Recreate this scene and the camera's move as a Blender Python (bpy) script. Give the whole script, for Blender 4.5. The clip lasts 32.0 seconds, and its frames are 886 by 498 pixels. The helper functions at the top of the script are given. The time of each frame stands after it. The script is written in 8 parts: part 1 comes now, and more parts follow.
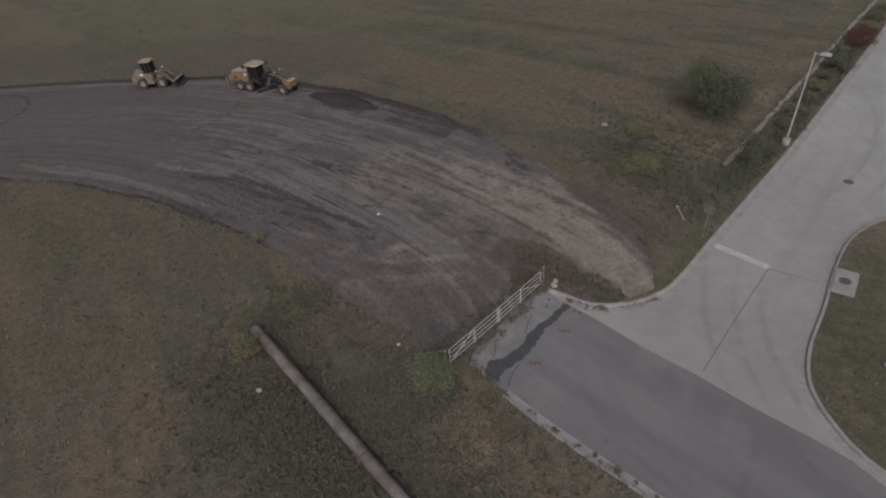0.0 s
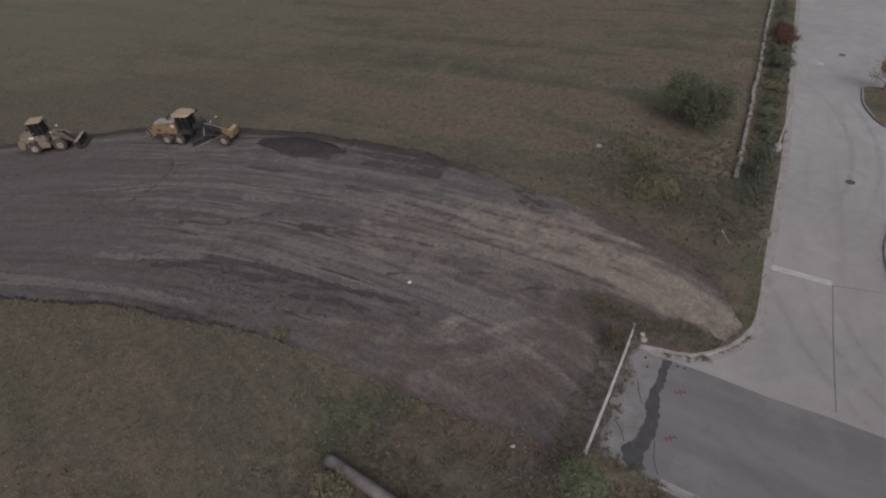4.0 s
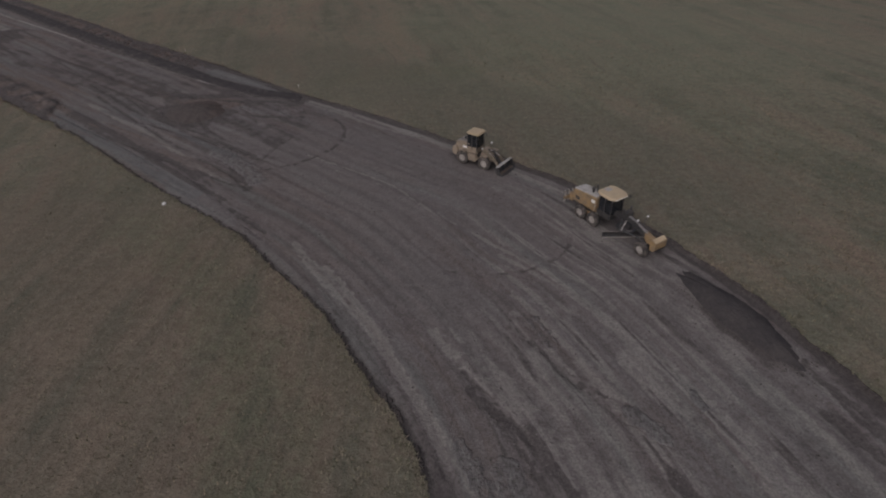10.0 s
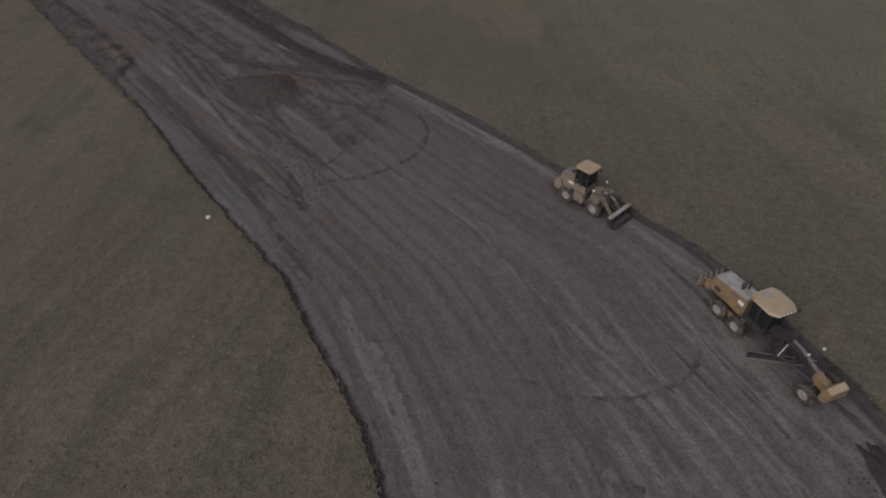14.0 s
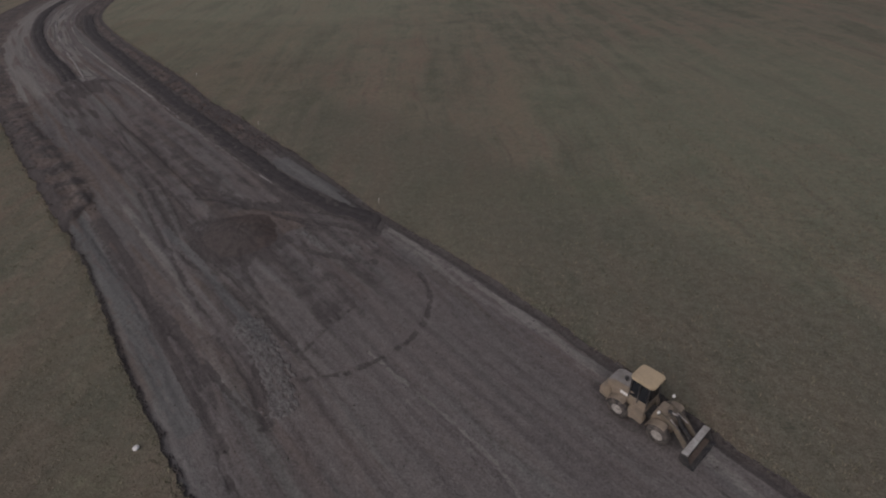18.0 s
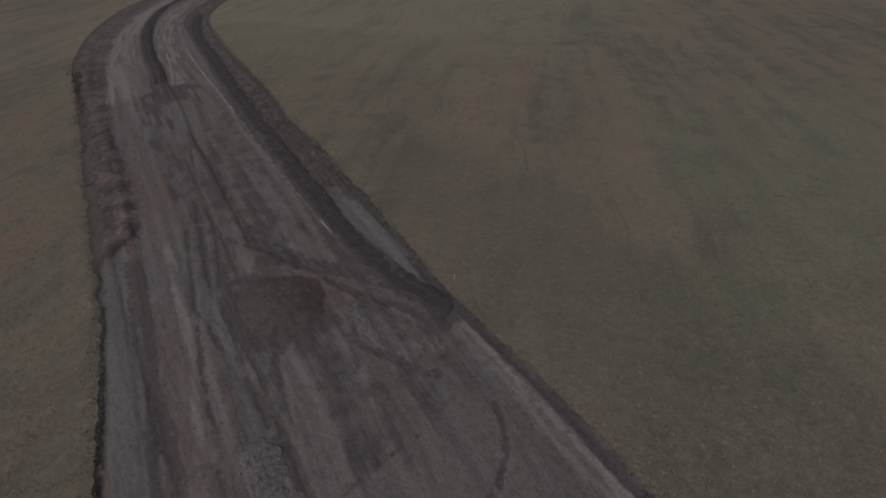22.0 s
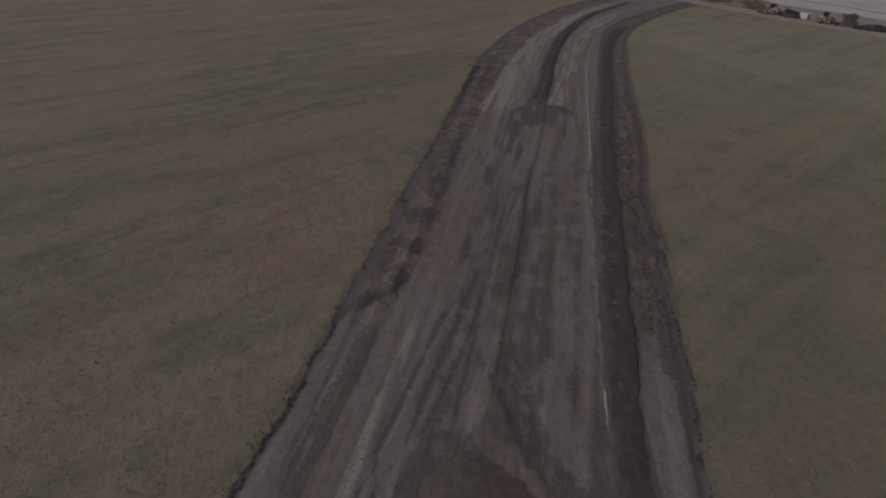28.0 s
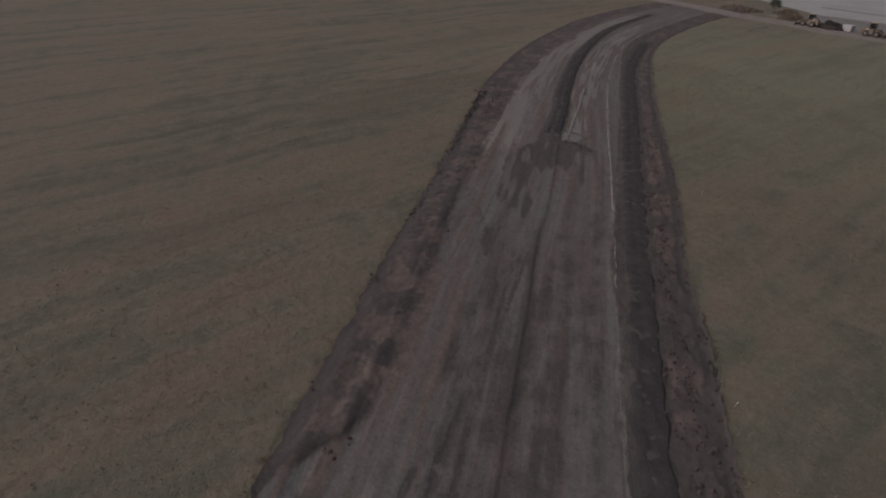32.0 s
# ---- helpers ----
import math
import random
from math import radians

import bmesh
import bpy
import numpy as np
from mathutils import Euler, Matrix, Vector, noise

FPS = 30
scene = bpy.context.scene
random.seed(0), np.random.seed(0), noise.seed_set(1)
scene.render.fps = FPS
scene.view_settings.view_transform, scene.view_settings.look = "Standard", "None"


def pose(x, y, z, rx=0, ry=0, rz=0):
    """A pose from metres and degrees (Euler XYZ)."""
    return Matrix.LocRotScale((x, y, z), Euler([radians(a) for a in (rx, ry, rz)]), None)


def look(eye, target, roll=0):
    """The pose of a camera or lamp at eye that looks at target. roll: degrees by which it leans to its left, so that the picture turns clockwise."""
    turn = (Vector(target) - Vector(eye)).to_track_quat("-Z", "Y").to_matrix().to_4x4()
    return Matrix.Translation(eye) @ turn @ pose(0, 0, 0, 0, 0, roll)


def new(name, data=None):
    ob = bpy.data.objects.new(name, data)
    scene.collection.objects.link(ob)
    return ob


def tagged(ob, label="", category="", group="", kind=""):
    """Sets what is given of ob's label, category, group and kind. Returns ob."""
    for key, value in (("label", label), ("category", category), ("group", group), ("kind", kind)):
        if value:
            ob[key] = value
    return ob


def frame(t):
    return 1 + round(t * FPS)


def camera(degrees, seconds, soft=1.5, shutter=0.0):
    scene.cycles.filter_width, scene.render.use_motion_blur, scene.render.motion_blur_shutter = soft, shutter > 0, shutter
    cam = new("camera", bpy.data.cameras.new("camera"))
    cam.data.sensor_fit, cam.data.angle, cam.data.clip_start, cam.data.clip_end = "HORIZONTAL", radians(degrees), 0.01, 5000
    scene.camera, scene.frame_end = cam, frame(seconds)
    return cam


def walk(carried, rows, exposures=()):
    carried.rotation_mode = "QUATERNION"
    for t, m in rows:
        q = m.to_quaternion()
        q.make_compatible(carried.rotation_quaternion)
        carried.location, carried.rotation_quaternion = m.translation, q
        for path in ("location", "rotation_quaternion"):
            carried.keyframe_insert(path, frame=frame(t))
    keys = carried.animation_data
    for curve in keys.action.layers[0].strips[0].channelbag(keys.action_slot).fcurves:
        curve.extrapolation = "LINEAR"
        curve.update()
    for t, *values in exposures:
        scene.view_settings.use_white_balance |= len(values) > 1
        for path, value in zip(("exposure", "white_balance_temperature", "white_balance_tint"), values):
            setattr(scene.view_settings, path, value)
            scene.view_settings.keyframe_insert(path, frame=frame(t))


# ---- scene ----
cam = camera(78.8, 32.0, soft=2.0)
PATH = [
    (0, (5.282, -29.592, 24.362), (5.795, -28.103, 23.128), -6.6),
    (0.5, (3.968, -28.687, 24.703), (4.596, -27.255, 23.457), -6.9),
    (1, (2.728, -27.63, 25.069), (3.473, -26.267, 23.81), -7.2),
    (1.5, (1.658, -26.441, 25.339), (2.513, -25.155, 24.069), -7.3),
    (2, (0.71, -25.081, 25.589), (1.659, -23.872, 24.308), -7.3),
    (2.5, (-0.072, -23.618, 25.85), (0.906, -22.435, 24.567), -7.2),
    (4.5, (-1.211, -16.762, 26.276), (-0.429, -15.423, 25.012), -5.7),
    (5, (-0.987, -15.067, 26.32), (-0.293, -13.676, 25.062), -5.7),
    (5.5, (-0.632, -13.527, 26.227), (-0.023, -12.086, 24.982), -5.6),
    (6, (-0.297, -11.965, 26.292), (0.212, -10.478, 25.055), -5.4),
    (6.5, (0.062, -10.369, 26.371), (0.466, -8.845, 25.141), -5.0),
    (7, (0.423, -8.766, 26.506), (0.727, -7.215, 25.281), -4.7),
    (7.5, (0.794, -7.208, 26.394), (0.999, -5.632, 25.18), -4.4),
    (8, (1.11, -5.7, 26.354), (1.206, -4.104, 25.153), -4.0),
    (8.5, (1.528, -3.886, 26.336), (1.498, -2.283, 25.139), -3.7),
    (9, (1.621, -2.296, 26.448), (1.492, -0.695, 25.257), -3.2),
    (9.5, (1.65, -0.603, 26.445), (1.424, 0.992, 25.26), -2.5),
    (10, (1.624, 1.123, 26.42), (1.304, 2.707, 25.241), -2.2),
    (10.5, (1.687, 2.837, 26.542), (1.27, 4.401, 25.368), -1.9),
    (11, (1.503, 4.528, 26.65), (1.0, 6.07, 25.479), -1.6),
    (11.5, (1.289, 6.26, 26.795), (0.73, 7.786, 25.629), -1.6),
    (12, (0.947, 7.98, 26.949), (0.356, 9.495, 25.784), -1.6),
    (12.5, (0.49, 9.755, 27.124), (-0.121, 11.261, 25.958), -1.7),
    (13, (-0.313, 11.393, 27.082), (-0.899, 12.818, 25.807), -1.7),
    (13.5, (-0.954, 13.133, 27.262), (-1.533, 14.512, 25.933), -1.9),
    (14, (-1.702, 14.755, 27.477), (-2.283, 16.13, 26.146), -2.2),
    (14.5, (-2.356, 16.404, 27.469), (-2.942, 17.779, 26.14), -2.5),
    (15, (-3.028, 18.195, 27.52), (-3.633, 19.616, 26.249), -2.6),
    (15.5, (-3.626, 19.844, 27.541), (-4.262, 21.354, 26.395), -2.6),
    (17.5, (-6.443, 26.817, 28.021), (-7.092, 28.336, 26.893), -3.3),
    (18, (-7.115, 28.33, 28.092), (-7.763, 29.851, 26.966), -3.4),
    (18.5, (-7.878, 29.906, 28.008), (-8.523, 31.431, 26.887), -3.3),
    (19, (-8.584, 31.561, 27.908), (-9.227, 33.088, 26.787), -3.4),
    (19.5, (-9.344, 33.119, 27.728), (-9.984, 34.652, 26.615), -3.3),
    (20, (-10.297, 34.756, 27.36), (-10.938, 36.295, 26.256), -3.2),
    (20.5, (-11.084, 36.351, 27.293), (-11.746, 37.885, 26.193), -3.1),
    (21, (-11.862, 37.911, 27.335), (-12.583, 39.418, 26.235), -3.0),
    (21.5, (-12.631, 39.438, 27.34), (-13.444, 40.9, 26.244), -2.7),
    (22, (-13.516, 41.096, 27.287), (-14.433, 42.497, 26.193), -2.6),
    (22.5, (-14.642, 42.768, 27.282), (-15.657, 44.102, 26.19), -2.4),
    (23, (-15.773, 44.353, 27.203), (-16.88, 45.617, 26.118), -1.9),
    (23.5, (-16.888, 45.673, 27.293), (-18.083, 46.86, 26.214), -1.1),
    (24, (-18.035, 47.067, 27.451), (-19.309, 48.169, 26.373), -0.9),
    (24.5, (-19.13, 48.417, 27.45), (-20.475, 49.436, 26.376), -0.6),
    (25, (-20.291, 49.709, 27.672), (-21.703, 50.632, 26.597), -0.3),
    (25.5, (-21.733, 50.802, 27.666), (-23.203, 51.63, 26.592), 0.5),
    (26, (-22.882, 52.008, 27.722), (-24.41, 52.726, 26.648), 0.8),
    (26.5, (-24.062, 53.168, 27.733), (-25.636, 53.78, 26.661), 1.1),
    (28.5, (-30.222, 57.319, 27.404), (-31.844, 57.806, 26.34), 1.3),
    (29, (-31.705, 58.289, 27.423), (-33.333, 58.763, 26.362), 1.3),
    (29.5, (-33.228, 59.172, 27.515), (-34.861, 59.634, 26.456), 1.2),
    (30, (-34.789, 60.039, 27.465), (-36.425, 60.491, 26.409), 1.1),
    (30.5, (-36.428, 60.862, 27.45), (-38.068, 61.308, 26.395), 0.9),
    (31, (-38.089, 61.569, 27.434), (-39.73, 62.015, 26.382), 0.8),
    (31.5, (-39.801, 62.261, 27.408), (-41.443, 62.707, 26.357), 0.8),
    (32, (-41.492, 63.061, 27.334), (-43.139, 63.499, 26.287), 0.5),
]
walk(cam, [(t, look(eye, target, roll)) for t, eye, target, roll in PATH],
     exposures=[(0, 0.66, 6230, 16), (6, 0.69, 6250, 18), (11, 0.58, 6230, 17), (22, 0.53, 6300, 17), (26, 0.48, 6380, 18), (32, 0.45, 6450, 19)])

# ---- light: a dull overcast evening ----
world = bpy.data.worlds.new("overcast_sky")
scene.world = world
world.use_nodes = True
wn = world.node_tree
sky = wn.nodes.new("ShaderNodeTexSky")
sky.sky_type = "NISHITA"
sky.sun_disc = False
sky.sun_elevation = radians(38)
sky.sun_rotation = radians(200)
sky.air_density, sky.dust_density, sky.ozone_density = 1.0, 6.0, 1.0
soften = wn.nodes.new("ShaderNodeHueSaturation")
soften.inputs["Saturation"].default_value = 0.45
wn.links.new(sky.outputs[0], soften.inputs["Color"])
wn.links.new(soften.outputs[0], wn.nodes["Background"].inputs[0])
wn.nodes["Background"].inputs[1].default_value = 0.05

sun_data = bpy.data.lights.new("sun", "SUN")
sun_data.energy, sun_data.angle, sun_data.color = 0.55, radians(70), (1.0, 0.96, 0.92)
sun = new("sun", sun_data)
sun.matrix_world = look((-30, -60, 80), (0, 0, 0))


# ---- materials ----
def mat(name, rough=0.8, metal=0.0, spec=0.3):
    m = bpy.data.materials.new(name)
    m.use_nodes = True
    b = m.node_tree.nodes["Principled BSDF"]
    b.inputs["Roughness"].default_value, b.inputs["Metallic"].default_value = rough, metal
    b.inputs["Specular IOR Level"].default_value = spec
    return m, m.node_tree, b


def nd(t, kind, **values):
    n = t.nodes.new(kind)
    for k, v in values.items():
        n.inputs[k].default_value = v
    return n


def noise_of(t, vec, scale, detail=4.0, rough=0.55, stretch=None, turn=0.0):
    """A noise in world metres, stretched along a direction where wanted."""
    if stretch:
        mp = nd(t, "ShaderNodeMapping", Scale=[1 / v for v in stretch], Rotation=(0, 0, radians(turn)))
        mp.vector_type = "TEXTURE"
        t.links.new(vec, mp.inputs["Vector"])
        vec = mp.outputs[0]
    n = nd(t, "ShaderNodeTexNoise", Scale=scale, Detail=detail, Roughness=rough)
    t.links.new(vec, n.inputs["Vector"])
    return n.outputs["Fac"]


def ramp(t, fac, stops):
    r = t.nodes.new("ShaderNodeValToRGB")
    e = r.color_ramp.elements
    while len(e) < len(stops):
        e.new(0.5)
    for el, (p, c) in zip(e, stops):
        el.position, el.color = p, (c, c, c, 1) if isinstance(c, float) else (*c, 1)
    t.links.new(fac, r.inputs[0])
    return r.outputs["Color"]


def mix(t, a, b, fac, mode="MIX"):
    m = t.nodes.new("ShaderNodeMix")
    m.data_type, m.blend_type = "RGBA", mode
    for sock, v in ((m.inputs["Factor"], fac), (m.inputs["A"], a), (m.inputs["B"], b)):
        if isinstance(v, (int, float)):
            sock.default_value = v
        elif isinstance(v, tuple):
            sock.default_value = (*v, 1)
        else:
            t.links.new(v, sock)
    return m.outputs["Result"]


def math_of(t, op, a, b=0.0):
    m = t.nodes.new("ShaderNodeMath")
    m.operation = op
    for sock, v in zip(m.inputs, (a, b)):
        if isinstance(v, (int, float)):
            sock.default_value = v
        else:
            t.links.new(v, sock)
    return m.outputs[0]


def bump(t, b, height, strength, dist):
    n = nd(t, "ShaderNodeBump", Strength=strength, Distance=dist)
    t.links.new(height, n.inputs["Height"])
    t.links.new(n.outputs[0], b.inputs["Normal"])


def where(t):
    return t.nodes.new("ShaderNodeNewGeometry").outputs["Position"]


def worn(name, base, dirt, rough=0.6, metal=0.0, scale=3.0, amount=0.5, grain=25.0, relief=0.004, spec=0.4):
    """A surface of one colour with soiling in patches, a fine grain and some relief."""
    m, t, b = mat(name, rough, metal, spec)
    p = where(t)
    big = ramp(t, noise_of(t, p, scale), [(0.38, 0.0), (0.68, amount)])
    fine = ramp(t, noise_of(t, p, grain), [(0.3, 0.82), (0.7, 1.12)])
    c = mix(t, mix(t, base, dirt, big), fine, 1.0, "MULTIPLY")
    t.links.new(c, b.inputs["Base Color"])
    bump(t, b, noise_of(t, p, grain * 1.5), 0.5, relief)
    return m


def near_place(t, p, x, y):
    d = nd(t, "ShaderNodeVectorMath")
    d.operation = "DISTANCE"
    t.links.new(p, d.inputs[0])
    d.inputs[1].default_value = (x, y, 0)
    return d.outputs["Value"]


def grass_material():
    """Autumn grass in mown rows; the attribute cover lays lush grass, bare earth, straw and rank weeds over it."""
    m, t, b = mat("field_grass", 0.95, 0, 0.1)
    p = where(t)
    patch = noise_of(t, p, 0.03, 3)
    mid = noise_of(t, p, 0.2, 4, 0.6)
    drift = nd(t, "ShaderNodeTexNoise", Scale=0.035, Detail=3.0)
    t.links.new(p, drift.inputs["Vector"])
    off = nd(t, "ShaderNodeVectorMath")
    off.operation = "MULTIPLY_ADD"
    t.links.new(drift.outputs["Color"], off.inputs[0])
    off.inputs[1].default_value = (7, 7, 0)
    t.links.new(p, off.inputs[2])
    sway = off.outputs[0]
    rows = noise_of(t, sway, 1.0, 5, 0.65, (0.03, 0.36, 1), -66)
    lanes = noise_of(t, sway, 1.0, 4, 0.6, (0.014, 0.15, 1), -65)
    tracks = noise_of(t, p, 1.0, 3, 0.6, (0.02, 0.5, 1), -26.5)
    clump = noise_of(t, p, 1.3, 6, 0.75)
    tuft = noise_of(t, p, 3.1, 5, 0.7)
    fine = noise_of(t, p, 8.0, 4, 0.7)
    f = math_of(t, "ADD", math_of(t, "MULTIPLY", patch, 0.18), math_of(t, "MULTIPLY", mid, 0.22))
    f = math_of(t, "ADD", f, math_of(t, "MULTIPLY", rows, 0.26))
    f = math_of(t, "ADD", f, math_of(t, "MULTIPLY", lanes, 0.3))
    f = math_of(t, "ADD", f, math_of(t, "MULTIPLY", tracks, 0.06))
    c = ramp(t, f, [(0.42, (0.087, 0.093, 0.068)), (0.475, (0.113, 0.111, 0.082)), (0.515, (0.143, 0.129, 0.097)), (0.57, (0.157, 0.124, 0.094))])
    c = mix(t, c, (0.147, 0.119, 0.088), ramp(t, noise_of(t, p, 0.5, 6, 0.7), [(0.5, 0.0), (0.66, 0.55)]))
    c = mix(t, c, (0.104, 0.108, 0.078), ramp(t, noise_of(t, p, 0.4, 6, 0.7, (1, 1.3, 1), 70), [(0.52, 0.0), (0.66, 0.5)]))
    # the greener parts of the field beyond the way, tones lifted to paint in haze
    drift = math_of(t, "ADD", math_of(t, "MULTIPLY", noise_of(t, p, 0.05, 5, 0.65), 1.6), 0.35)
    for x, y, k, tone in ((-125, 180, 0.0105, (0.172, 0.171, 0.122)), (14, 108, 0.017, (0.143, 0.147, 0.104))):
        lush = math_of(t, "SUBTRACT", drift, math_of(t, "MULTIPLY", near_place(t, p, x, y), k))
        c = mix(t, c, tone, ramp(t, lush, [(0.2, 0.0), (0.85, 0.65)]))
    lawn = math_of(t, "MULTIPLY", near_place(t, p, 36, -27), 0.075)
    c = mix(t, c, (0.084, 0.087, 0.056), ramp(t, math_of(t, "SUBTRACT", math_of(t, "ADD", noise_of(t, p, 0.3, 5, 0.65), 0.75), lawn), [(0.2, 0.0), (0.5, 0.75)]))
    c = mix(t, c, (0.185, 0.152, 0.115), ramp(t, noise_of(t, p, 0.16, 6, 0.7, (1, 1.6, 1), 30), [(0.56, 0.0), (0.68, 0.5)]))
    wheel = noise_of(t, sway, 1.0, 4, 0.65, (0.03, 0.6, 1), -63)
    c = mix(t, c, (0.088, 0.082, 0.065), math_of(t, "MULTIPLY", ramp(t, wheel, [(0.34, 0.45), (0.44, 0.0)]), ramp(t, patch, [(0.42, 0.0), (0.56, 1.0)])))
    c = mix(t, c, (0.182, 0.148, 0.108), math_of(t, "MULTIPLY", ramp(t, wheel, [(0.56, 0.0), (0.68, 0.45)]), ramp(t, mid, [(0.4, 0.0), (0.6, 1.0)])))
    brown = math_of(t, "SUBTRACT", math_of(t, "ADD", math_of(t, "MULTIPLY", noise_of(t, sway, 1.0, 4, 0.6, (0.05, 0.16, 1), -60), 1.4), 0.3), math_of(t, "MULTIPLY", near_place(t, p, -26, 14), 0.014))
    c = mix(t, c, (0.128, 0.103, 0.079), ramp(t, brown, [(0.25, 0.0), (0.8, 0.6)]))
    swath = noise_of(t, sway, 1.0, 5, 0.62, (0.02, 0.09, 1), -68)
    beyond = ramp(t, math_of(t, "MULTIPLY", near_place(t, p, 40, 20), 0.01), [(0.55, 0.1), (1.1, 1.0)])
    mown = ramp(t, math_of(t, "MULTIPLY", near_place(t, p, 62, 40), 0.01), [(0.5, 0.1), (0.9, 1.0)])
    c = mix(t, c, (0.09, 0.09, 0.067), math_of(t, "MULTIPLY", mown, ramp(t, swath, [(0.36, 0.42), (0.48, 0.0)])))
    c = mix(t, c, (0.17, 0.14, 0.101), math_of(t, "MULTIPLY", mown, ramp(t, swath, [(0.54, 0.0), (0.66, 0.5)])))
    # mower stripes on the near side of the way
    stripe = math_of(t, "ADD", math_of(t, "MULTIPLY", noise_of(t, sway, 1.0, 5, 0.7, (0.035, 0.42, 1), -80), 0.75), math_of(t, "MULTIPLY", noise_of(t, p, 0.3, 5, 0.7), 0.25))
    close_by = ramp(t, math_of(t, "MULTIPLY", near_place(t, p, -18, 12), 0.01), [(0.22, 1.0), (0.42, 0.0)])
    c = mix(t, c, (0.08, 0.085, 0.064), math_of(t, "MULTIPLY", close_by, ramp(t, stripe, [(0.38, 0.6), (0.5, 0.0)])))
    c = mix(t, c, (0.165, 0.131, 0.098), math_of(t, "MULTIPLY", close_by, ramp(t, stripe, [(0.5, 0.0), (0.62, 0.6)])))
    # plant cover with ragged borders
    at = t.nodes.new("ShaderNodeAttribute")
    at.attribute_name = "cover"
    sep = t.nodes.new("ShaderNodeSeparateColor")
    t.links.new(at.outputs["Color"], sep.inputs[0])
    ragged = math_of(t, "MULTIPLY", math_of(t, "SUBTRACT", math_of(t, "ADD", math_of(t, "MULTIPLY", clump, 0.6), math_of(t, "MULTIPLY", noise_of(t, p, 0.45, 5, 0.7), 0.4)), 0.5), 2.2)
    for v, tone, most in ((sep.outputs[0], (0.094, 0.106, 0.06), 0.75), (sep.outputs[1], (0.104, 0.083, 0.071), 0.85), (sep.outputs[2], (0.225, 0.184, 0.14), 0.8), (at.outputs["Alpha"], (0.104, 0.099, 0.075), 0.7)):
        c = mix(t, c, tone, math_of(t, "MULTIPLY", v, ramp(t, math_of(t, "ADD", v, ragged), [(0.25, 0.0), (0.75, most)])))
    c = mix(t, c, ramp(t, clump, [(0.32, 0.74), (0.5, 1.0), (0.7, 1.26)]), math_of(t, "SUBTRACT", 0.98, math_of(t, "MULTIPLY", beyond, 0.4)), "MULTIPLY")
    c = mix(t, c, ramp(t, tuft, [(0.34, 0.72), (0.44, 1.0), (0.66, 1.14)]), math_of(t, "SUBTRACT", 0.85, math_of(t, "MULTIPLY", beyond, 0.4)), "MULTIPLY")
    c = mix(t, c, ramp(t, fine, [(0.3, 0.68), (0.7, 1.32)]), math_of(t, "SUBTRACT", 0.95, math_of(t, "MULTIPLY", beyond, 0.55)), "MULTIPLY")
    t.links.new(c, b.inputs["Base Color"])
    bump(t, b, math_of(t, "ADD", math_of(t, "MULTIPLY", clump, 0.7), math_of(t, "MULTIPLY", fine, 0.3)), 0.9, 0.23)
    return m


